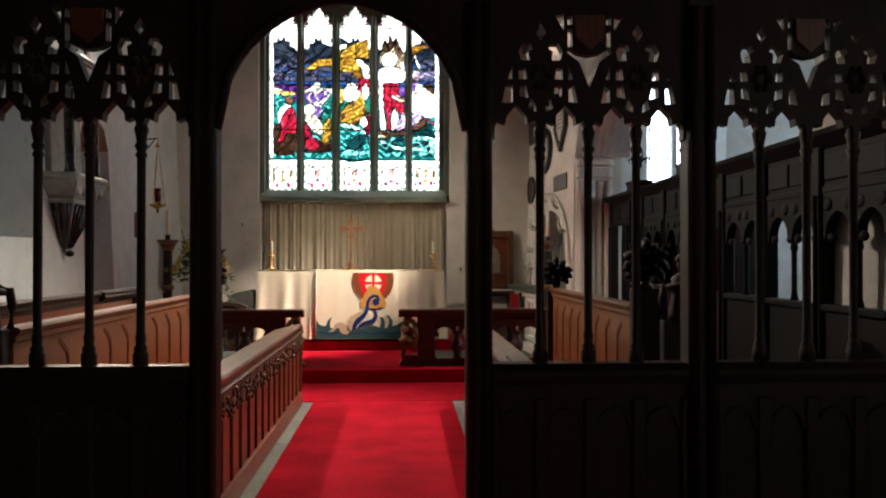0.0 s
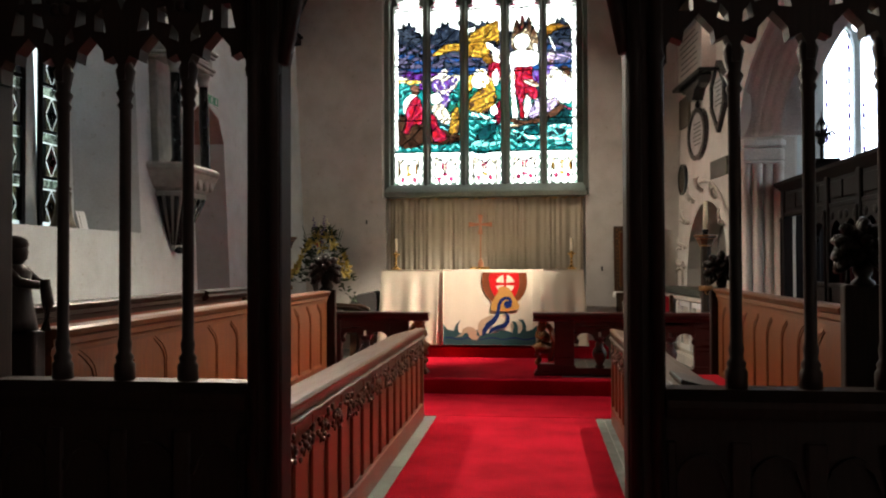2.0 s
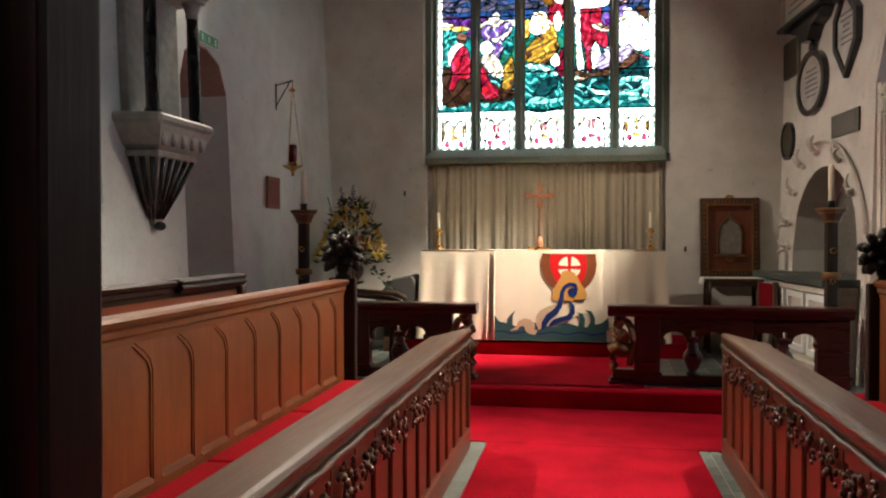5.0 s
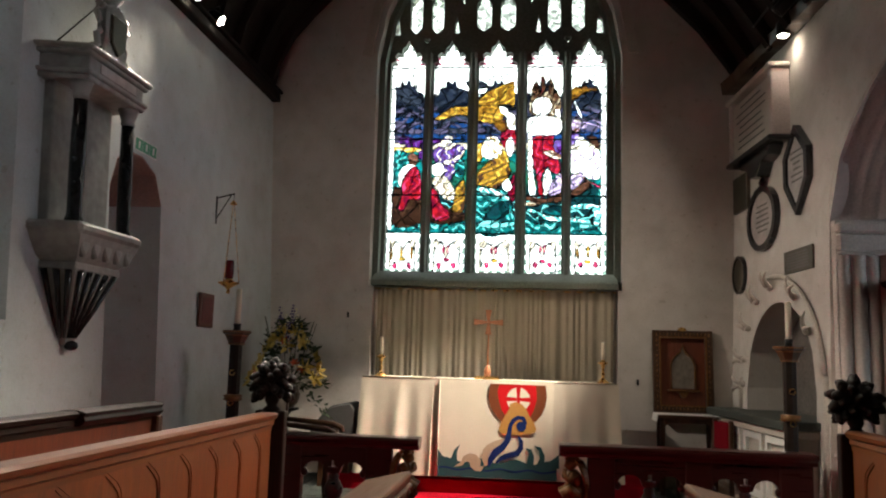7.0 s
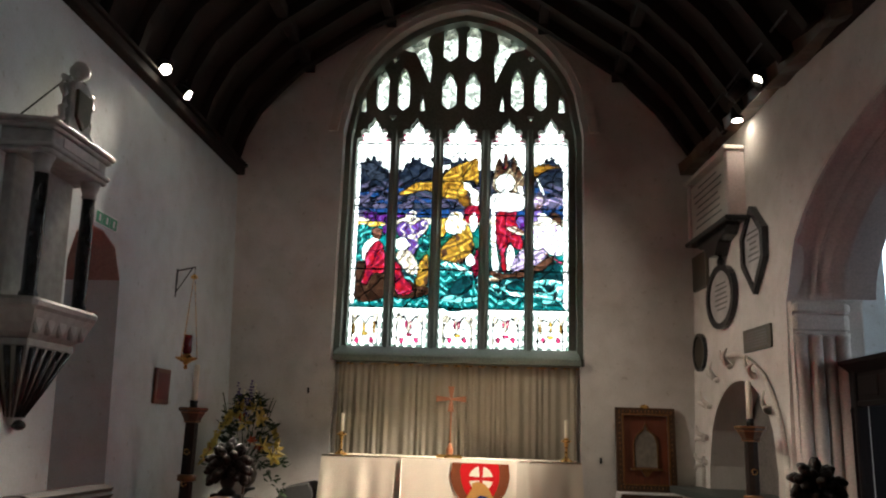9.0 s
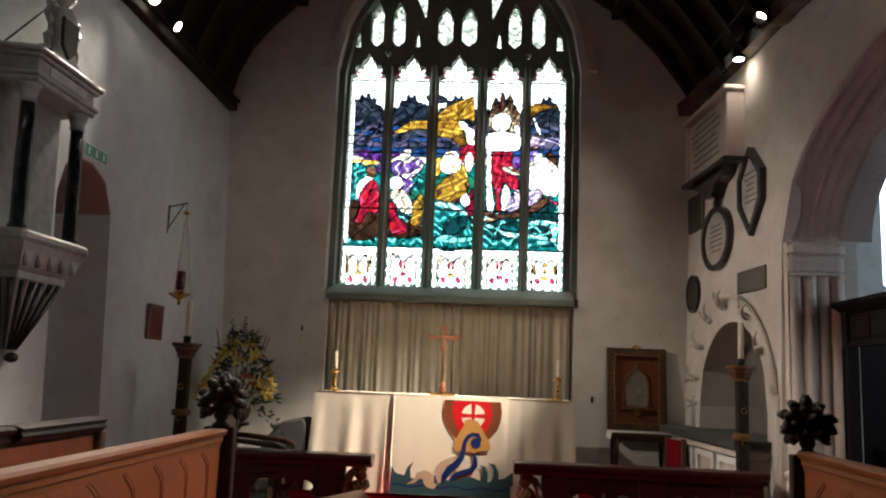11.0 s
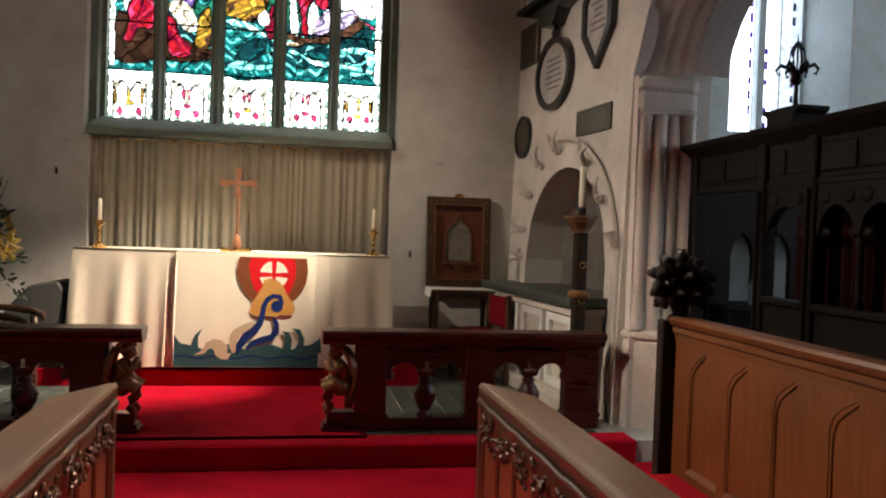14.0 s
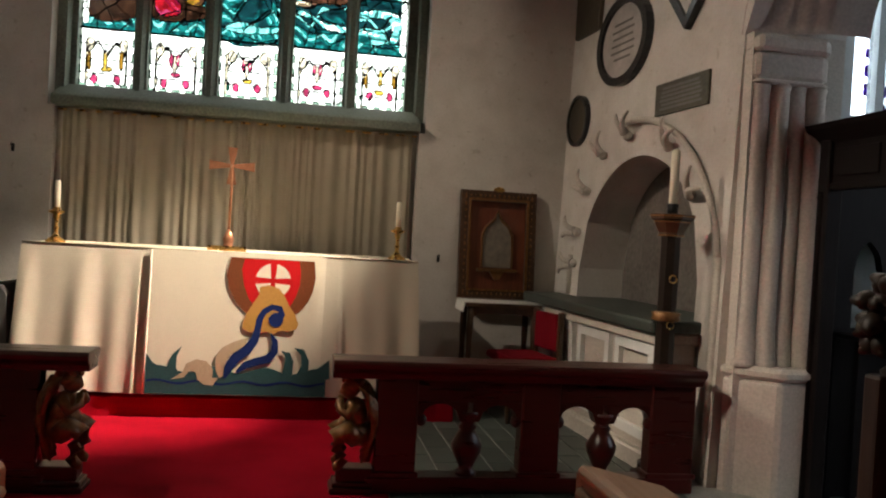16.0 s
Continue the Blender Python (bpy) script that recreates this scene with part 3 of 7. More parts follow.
    shape("gold", "amber", "yellow", 12, -0.83, 4.46, -0.72, 4.54, -0.6, 4.62, -0.43, 4.63, -0.29, 4.63, 0.02, 4.64, 0.05, 4.51, 0.02, 4.43, -0.07, 4.41, -0.27, 4.44, -0.43, 4.52, -0.56, 4.51, -0.69, 4.47)
    shape("amber", "umber", "gold", 60, -0.07, 4.41, 0.09, 4.46, 0.12, 4.31, 0.03, 4.3)
    shape("white", "pale", "white", 0, 0.0, 4.63, 0.08, 4.61, 0.12, 4.55, 0.19, 4.51, 0.19, 4.31, 0.11, 4.35, 0.07, 4.51, 0.02, 4.54)
    shape("red", "crimson", "rose", 80, 0.03, 4.3, 0.19, 4.32, 0.2, 4.11, 0.05, 4.11)
    shape("yellow", "gold", "pale", 80, -0.27, 4.14, -0.19, 4.14, -0.2, 3.98, -0.27, 3.93)
    shape("yellow", "gold", "pale", 80, 0.02, 4.1, 0.1, 4.02, 0.13, 3.85, 0.0, 3.92)
    shape("white", "yellow", "white", 80, -0.19, 4.18, -0.12, 4.24, -0.02, 4.23, 0.03, 4.11, 0.02, 4.01, -0.09, 3.95, -0.21, 4.01)
    shape("white", "pale", "white", 80, 0.09, 4.2, 0.16, 4.23, 0.19, 4.08, 0.13, 3.98, 0.09, 4.08)
    shape("gold", "umber", "yellow", 50, -0.26, 3.77, -0.2, 3.85, -0.12, 3.93, -0.01, 3.98, 0.1, 3.93, 0.15, 3.79, 0.07, 3.67, -0.05, 3.57, -0.15, 3.62, -0.26, 3.62)
    shape("crimson", "brown", "red", 80, 0.2, 3.77, 0.15, 3.69, 0.11, 3.46, 0.21, 3.46)
    shape("white", "white", "white", 0, 0.06, 3.67, 0.12, 3.72, 0.16, 3.66, 0.16, 3.58, 0.09, 3.56, 0.05, 3.61)
    shape("teal", "deep", "foam", -35, -0.27, 3.59, -0.18, 3.61, -0.05, 3.59, 0.08, 3.56, 0.16, 3.43, 0.19, 3.27, 0.18, 3.05, -0.25, 3.04)
    shape("deep", "deep", "sea", 20, -0.08, 3.36, 0.05, 3.43, 0.14, 3.38, 0.11, 3.27, -0.01, 3.2, -0.17, 3.17)
    shape("foam", "teal", "white", -20, -0.27, 3.59, -0.18, 3.6, -0.05, 3.58, 0.14, 3.46, 0.08, 3.45, -0.08, 3.52, -0.22, 3.54)
    shape("foam", "teal", "foam", 20, -0.25, 3.14, -0.1, 3.2, 0.05, 3.16, 0.19, 3.19, 0.19, 3.13, -0.04, 3.1, -0.17, 3.11)
    shape("tan", "umber", "pale", 80, 0.36, 4.58, 0.4, 4.78, 0.56, 4.83, 0.72, 4.78, 0.75, 4.58, 0.6, 4.48, 0.44, 4.51)
    shape("umber", "brown", "tan", 80, 0.39, 4.8, 0.43, 4.93, 0.47, 4.92, 0.49, 4.78)
    shape("umber", "brown", "crimson", 80, 0.51, 4.8, 0.51, 5.01, 0.55, 4.98, 0.56, 4.8)
    shape("umber", "brown", "tan", 80, 0.6, 4.8, 0.61, 4.98, 0.66, 4.92, 0.66, 4.77)
    shape("white", "white", "white", 0, 0.39, 4.65, 0.44, 4.72, 0.52, 4.75, 0.6, 4.72, 0.64, 4.65, 0.61, 4.55, 0.52, 4.5, 0.42, 4.55)
    shape("white", "white", "white", 0, 0.34, 4.45, 0.44, 4.5, 0.6, 4.5, 0.76, 4.47, 0.76, 4.33, 0.7, 4.27, 0.35, 4.27)
    shape("white", "pale", "white", 0, 0.68, 4.58, 0.73, 4.58, 0.76, 4.45, 0.7, 4.45)
    shape("white", "pale", "white", 85, 0.35, 4.25, 0.41, 4.22, 0.42, 3.86, 0.46, 3.53, 0.38, 3.51)
    shape("violet", "purple", "violet", 40, 0.67, 4.18, 0.76, 4.2, 0.76, 3.99, 0.68, 4.05)
    shape("slate", "night", "cloud", 40, 0.7, 3.96, 0.76, 3.92, 0.76, 3.79, 0.72, 3.83)
    shape("red", "crimson", "rose", 82, 0.42, 4.23, 0.57, 4.25, 0.67, 4.25, 0.66, 4.15, 0.7, 4.02, 0.75, 3.86, 0.73, 3.78, 0.66, 3.78, 0.59, 3.86, 0.53, 3.73, 0.55, 3.5, 0.5, 3.5, 0.47, 3.73, 0.42, 3.92)
    shape("white", "pale", "white", 80, 0.55, 3.73, 0.59, 3.84, 0.64, 3.78, 0.66, 3.63, 0.61, 3.53, 0.56, 3.52)
    shape("pale", "skin", "white", 0, 0.54, 4.05, 0.64, 4.07, 0.76, 4.01, 0.75, 3.96, 0.62, 3.99)
    shape("lilac", "cloud", "pale", 40, 0.64, 3.66, 0.73, 3.78, 0.77, 3.73, 0.76, 3.54, 0.66, 3.47, 0.61, 3.49)
    shape("umber", "brown", "skin", -3, 0.35, 3.5, 0.46, 3.48, 0.61, 3.47, 0.77, 3.54, 0.77, 3.44, 0.61, 3.42, 0.46, 3.42, 0.35, 3.45)
    shape("tan", "skin", "pale", 10, 0.35, 3.42, 0.52, 3.42, 0.46, 3.37, 0.35, 3.38)
    shape("foam", "teal", "white", -20, 0.36, 3.35, 0.46, 3.32, 0.58, 3.26, 0.76, 3.24, 0.76, 3.19, 0.59, 3.21, 0.46, 3.28, 0.36, 3.31)
    shape("deep", "deep", "sea", -10, 0.55, 3.34, 0.75, 3.39, 0.76, 3.26, 0.58, 3.28)
    shape("amber", "umber", "gold", 15, 0.86, 4.81, 0.96, 4.88, 1.08, 4.87, 1.23, 4.83, 1.09, 4.82, 0.96, 4.75, 0.87, 4.68)
    shape("white", "white", "white", 0, 0.91, 4.68, 0.93, 4.68, 1.01, 4.5, 0.98, 4.5)
    shape("cloud", "blue", "lilac", 10, 1.0, 4.44, 1.23, 4.45, 1.24, 4.3, 1.01, 4.3)
    shape("lilac", "skin", "pale", 0, 0.88, 4.41, 0.92, 4.46, 0.99, 4.44, 1.0, 4.36, 0.95, 4.3, 0.89, 4.32)
    shape("violet", "purple", "lilac", 30, 0.84, 4.25, 0.98, 4.27, 0.94, 4.16, 0.84, 4.12)
    shape("umber", "brown", "umber", 0, 1.07, 4.25, 1.17, 4.25, 1.23, 4.14, 1.21, 4.09, 1.11, 4.17)
    shape("white", "pale", "white", 0, 0.93, 4.17, 0.98, 4.24, 1.06, 4.21, 1.11, 4.13, 1.06, 4.07, 0.95, 4.08)
    shape("white", "lilac", "white", 55, 0.87, 4.06, 0.95, 4.08, 1.14, 4.1, 1.23, 4.04, 1.24, 3.85, 1.22, 3.72, 1.09, 3.72, 1.0, 3.79, 0.88, 3.8)
    shape("lilac", "cloud", "pale", 40, 0.86, 3.74, 1.0, 3.78, 1.06, 3.72, 0.97, 3.62, 0.86, 3.55)
    shape("deep", "deep", "sea", 0, 0.97, 3.55, 1.25, 3.63, 1.26, 3.41, 0.87, 3.39)
    shape("teal", "sea", "foam", 0, 1.19, 3.56, 1.26, 3.6, 1.26, 3.49, 1.21, 3.5)
    shape("umber", "brown", "skin", 25, 0.83, 3.51, 1.0, 3.65, 1.09, 3.7, 1.14, 3.67, 1.04, 3.55, 0.91, 3.49, 0.84, 3.43)
    shape("skin", "rose", "pale", -30, 1.0, 3.74, 1.22, 3.63, 1.24, 3.6, 1.13, 3.65)
    shape("foam", "teal", "white", 0, 0.87, 3.37, 1.01, 3.41, 1.2, 3.39, 1.25, 3.28, 1.22, 3.15, 1.14, 3.13, 1.17, 3.24, 1.11, 3.34, 0.92, 3.33)
    shape("foam", "teal", "white", 20, 0.88, 3.23, 1.01, 3.25, 1.11, 3.21, 1.1, 3.12, 0.9, 3.12)
    blob("pale", -1.290, 2.90, 0.032, 0.053, 0)
    blob("pale", -1.030, 2.90, 0.032, 0.053, 0)
    blob("yellow", -1.160, 2.70, 0.040, 0.022, 0)
    blob("green", -1.310, 2.64, 0.010, 0.038, 0)
    blob("pale", -0.743, 2.90, 0.032, 0.053, 0)
    blob("pale", -0.483, 2.90, 0.032, 0.053, 0)
    blob("rose", -0.613, 2.70, 0.040, 0.022, 0)
    blob("green", -0.763, 2.64, 0.010, 0.038, 0)
    blob("pale", -0.163, 2.90, 0.032, 0.053, 0)
    blob("pale", 0.097, 2.90, 0.032, 0.053, 0)
    blob("yellow", -0.033, 2.70, 0.040, 0.022, 0)
    blob("green", -0.182, 2.64, 0.010, 0.038, 0)
    blob("pale", 0.421, 2.90, 0.032, 0.053, 0)
    blob("pale", 0.681, 2.90, 0.032, 0.053, 0)
    blob("rose", 0.551, 2.70, 0.040, 0.022, 0)
    blob("green", 0.401, 2.64, 0.010, 0.038, 0)
    blob("pale", 0.957, 2.90, 0.032, 0.053, 0)
    blob("pale", 1.217, 2.90, 0.032, 0.053, 0)
    blob("yellow", 1.087, 2.70, 0.040, 0.022, 0)
    blob("green", 0.937, 2.64, 0.010, 0.038, 0)


picture()


def glass_at(x, z, x0, x1):
    """The colour number of the glass at points of one light."""
    g = {k: v[0] for k, v in GLASS.items()}
    u = np.sin(x * 9.1 + 1.3 * np.sin(z * 5)) + np.sin(z * 13.7 + x * 4)
    c = np.full(x.shape, g["white"])
    top = 4.86 + 0.09 * np.cos((x - (x0 + x1) / 2) / (x1 - x0) * 2 * math.pi) + 0.02 * np.sign(np.sin(x * 75))
    c[z < top] = g["night"]
    c[(z < 4.55) & (u > 0.6)] = g["slate"]
    c[(z < 4.42) & (u < -0.5)] = g["blue"]
    c[z < 4.28] = g["blue"]
    c[(z < 4.26) & (u > 0.2)] = g["cloud"]
    c[(z < 4.16)] = g["pale"]
    c[(z < 4.08)] = g["teal"]
    c[(z < 3.95) & (u > -0.3)] = g["green"]
    c[(z < 3.62)] = g["deep"]
    c[(z < 3.20 + 0.05 * u)] = g["sea"]
    c[(z < 3.16 + 0.04 * u)] = g["teal"]
    c[z < 3.03] = g["white"]
    for k, sx, sz, rx, rz, a in SHAPES:
        dx, dz = x - sx, z - sz
        p, q = dx * math.cos(a) + dz * math.sin(a), dz * math.cos(a) - dx * math.sin(a)
        r = (p / rx) ** 2 + (q / rz) ** 2
        m = (r < 1) & ((z > 3.03) == (sz > 3.03))
        c[m] = k
    ident = c.copy()
    sea = (z > 3.06) & (z < 3.62)
    wave = np.sin(z * 46 + 3.1 * np.sin(x * 9 + z * 7) + 1.4 * np.sin(x * 31))
    c[sea & (wave > 0.88)] = g["foam"]
    c[sea & (wave < -0.45)] = g["deep"]
    storm = (z > 4.30) & (z < top)
    puff = np.sin(z * 48 + 3.0 * np.sin(x * 15 + z * 6))
    c[storm & (puff > 0.55) & (z < 4.62)] = g["cloud"]
    c[storm & (puff > 0.70) & (z > 4.62)] = g["slate"]
    for n, (k, dark, light, a, poly) in enumerate(FIGURES):
        m = inside(x, z, poly)
        p, q = x * math.cos(a) + z * math.sin(a), z * math.cos(a) - x * math.sin(a)
        f = np.sin(q * 58 + 3.2 * np.sin(p * 9 + n) + 1.8 * np.sin(p * 23 + q * 31 + 2 * n))
        c[m] = k
        ident[m] = 32 + n
        c[m & (f > 0.74)] = dark
        c[m & (f < -0.93)] = light
    m = (z > 5.15) & (z < 5.32) & (np.abs(x - (x0 + x1) / 2) > 0.30 * (x1 - x0)) & (np.sin(z * 95) > 0.1)
    c[m] = g["rose"]
    if x0 < -1.2:
        c[(x - x0 < 0.055) & (z > 3.03)] = g["white"]
    if x1 > 1.2:
        c[(x1 - x < 0.055) & (z > 3.03)] = g["white"]
    cx, w = (x0 + x1) / 2, x1 - x0
    low = z < 3.0
    c[low & (np.abs(np.abs(x - cx) - 0.36 * w) < 0.006) & (z < 2.92)] = g["pale"]
    c[low & (np.abs(z - 2.93 + 1.6 * np.abs(np.abs(x - cx) - 0.17 * w)) < 0.008) & (np.abs(x - cx) < 0.36 * w)] = g["pale"]
    c[low & (np.abs(x - cx) > 0.46 * w) & (np.sin(z * 52) > 0)] = g["mint"]
    c[low & (np.abs(z - 2.57) < 0.012) & (np.sin(x * 60) > 0)] = g["mint"]
    c[(z < 3.06) & (z > 3.035) & (np.sin(x * 90) < 0.6)] = g["sea"]
    return c, ident


def light_head(cx, h):
    """A cusped head of one light, from the left shoulder to the right."""
    half = [(-1.0, 5.10), (-1.0, 5.17), (-0.72, 5.20), (-0.80, 5.27), (-0.62, 5.31), (-0.40, 5.29), (-0.34, 5.36), (-0.14, 5.40), (0.0, 5.47)]
    return [(cx + u * h, v) for u, v in half] + [(cx - u * h, v) for u, v in half[-2::-1]]


def panel(cx, z0, z1, w):
    """A narrow tracery light with a trefoil head."""
    h = w / 2
    half = [(-0.4, z0), (-1.0, z0 + 0.05), (-1.0, z1 - 0.15), (-0.6, z1 - 0.10), (-0.55, z1 - 0.05), (0.0, z1)]
    return [(cx, z0 - 0.02)] + [(cx + u * h, v) for u, v in half] + [(cx - u * h, v) for u, v in half[-2::-1]]


LIGHTS = [(-1.378, -0.943), (-0.833, -0.394), (-0.271, 0.206), (0.335, 0.767), (0.875, 1.299)]


def east_window():
    win = thing("window_east", (0, 14.4, 2.33), "tall five-light stained glass window with dark tracery", "window")
    tagged(win, kind="structure")
    y, zb = 14.4, 2.33
    holes, small = [], []
    for x0, x1 in LIGHTS:
        cx, h = (x0 + x1) / 2, (x1 - x0) / 2
        holes.append([(x0, 2.54), *light_head(cx, h), (x1, 2.54)])
    for cx in (-1.076, -0.804, 0.655, 0.950):
        small.append(panel(cx, 5.58, 6.15, 0.155))
    for cx in (-0.217, 0.082):
        small.append(panel(cx, 5.60, 6.09, 0.185))
        small.append(panel(cx + 0.002, 6.26, 6.79, 0.185))
    for s, cx in ((1, -0.05), (-1, -0.05)):
        pts = [(-0.42, 5.94), (-0.56, 6.26), (-0.62, 6.36), (-0.78, 6.40), (-0.84, 6.47), (-0.72, 6.52), (-0.62, 6.50), (-0.60, 6.62), (-0.48, 6.74), (-0.43, 6.62), (-0.47, 6.45), (-0.40, 6.30)]
        small.append([(cx + s * u, v) for u, v in (pts if s > 0 else pts[::-1])])
        small.append([(cx + s * (u - 1.27), v) for u, v in ((-0.04, 5.54), (-0.03, 5.72), (0.03, 5.79), (0.045, 5.54))])
        small.append([(cx + s * (u - 0.51), v) for u, v in ((-0.03, 5.55), (-0.02, 5.70), (0.0, 5.79), (0.035, 5.56))])
        small.append([(cx + s * (u - 0.875), v) for u, v in ((0.0, 5.42), (-0.045, 5.47), (-0.03, 5.50), (0.0, 5.48), (0.03, 5.50), (0.045, 5.47))])
        small.append([(cx + s * (u - 0.88), v) for u, v in ((0.0, 6.23), (-0.05, 6.28), (0.0, 6.33), (0.05, 6.28))])
    plate = prism(arch(-0.02, 1.49, 5.15, 1.68, 28, 2.28), y - 0.07, y + 0.07)
    cutters = [prism(p, y - 0.4, y + 0.4) for p in holes + small]
    body = cut(plate, cutters)
    bmesh.ops.translate(body, verts=list(body.verts), vec=(0, -y, -zb))
    part("tracery", body, GREEN_STONE, win, "dark greenish carved stone tracery")
    for a, b in zip(LIGHTS, LIGHTS[1:]):
        x0, x1 = a[1] + 0.012, b[0] - 0.012
        cx = (x0 + x1) / 2
        b2 = prism([(x0, -0.06), (cx - 0.02, -0.16), (cx + 0.02, -0.16), (x1, -0.06)], 0.17, 2.95, "z")
        part("mullion", b2, GREEN_STONE, win)
    # moulded arch ring round the opening, and the sill
    out, inn = arch(-0.02, 1.49, 5.15, 1.68, 28, 2.44), arch(-0.02, 1.40, 5.15, 1.58, 28, 2.44)
    part("jamb_moulding", band([(u, v - zb) for u, v in out], [(u, v - zb) for u, v in inn], -0.22, -0.06), GREEN_STONE, win)
    sill = prism([(-0.46, 0.0), (-0.46, 0.07), (-0.40, 0.10), (-0.10, 0.21), (0.02, 0.21), (0.02, 0.0)], -1.45, 1.40, "x", bevel=0.006)
    part("sill", sill, GREEN_STONE, win, "worn green-grey stone sill")
    hood_o, hood_i = arch(-0.02, 1.655, 5.15, 1.85, 28), arch(-0.02, 1.545, 5.15, 1.735, 28)
    part("hood_moulding", prism([(u, v - zb) for u, v in hood_o + hood_i[::-1]], -0.42, -0.36), LIMESTONE, win, "pale stone arch moulding")
    # tracery glass
    for p in small:
        xs, zs = [u for u, v in p], [v for u, v in p]
        b2 = box(min(xs) - 0.01, max(xs) + 0.01, 0.0, 0.004, min(zs) - zb - 0.01, max(zs) - zb + 0.01)
        part("pane", b2, GLASS["white"][1], win)
    # the five lights, leaded from many panes
    cell = 0.0095
    names = {v[0]: v[1] for v in GLASS.values()}
    rng = np.random.default_rng(7)
    for x0, x1 in LIGHTS:
        nx, nz = int((x1 - x0 + 0.02) / cell), int((5.48 - 2.53) / cell)
        gx = x0 - 0.01 + (np.arange(nx) + 0.5) * (x1 - x0 + 0.02) / nx
        gz = 2.53 + (np.arange(nz) + 0.5) * cell
        X, Z = np.meshgrid(gx, gz)
        col, drawn = glass_at(X, Z, x0, x1)
        seeds = np.c_[rng.uniform(x0, x1, 42), rng.uniform(2.54, 5.47, 42)]
        near = np.argmin((X[..., None] - seeds[:, 0]) ** 2 + (0.8 * (Z[..., None] - seeds[:, 1])) ** 2, axis=-1)
        ident = near * 128 + drawn
        white = col == GLASS["white"][0]
        ident[white & (Z < 3.02)] = 128 * 400 + (np.floor((Z[white & (Z < 3.02)] - 2.54) / 0.12)).astype(int) * 128
        lead = np.zeros_like(white)
        lead[:, :-1] |= ident[:, :-1] != ident[:, 1:]
        lead[:-1, :] |= ident[:-1, :] != ident[1:, :]
        for zz in (3.025, 3.50, 4.20, 5.13):
            lead[np.abs(Z - zz) < 0.011] = True
        groups = {}
        for j in range(nz):
            for i in range(nx):
                key = -1 if lead[j, i] else (int(ident[j, i]), int(col[j, i]))
                groups.setdefault(key, []).append((i, j))
        dx = gx[1] - gx[0]

        def sheet(cells, yy):
            b3 = bmesh.new()
            seen = {}

            def vert(i, j):
                if (i, j) not in seen:
                    seen[i, j] = b3.verts.new((x0 - 0.01 + i * dx, yy, 2.53 + j * cell - zb))
                return seen[i, j]
            for i, j in cells:
                b3.faces.new((vert(i, j), vert(i + 1, j), vert(i + 1, j + 1), vert(i, j + 1)))
            return b3
        light = part("leaded_light", sheet(groups.pop(-1), 0.0), LEAD, win, "leaded stained glass light")
        rest = {}
        for (_, k), cells in groups.items():
            if len(cells) < 30:
                rest.setdefault(k, []).extend(cells)
            else:
                part("pane", sheet(cells, 0.0), names[k], light)
        for k, cells in rest.items():
            part("pane", sheet(cells, 0.0), names[k], light)


east_window()

# ---- chancel screen ----


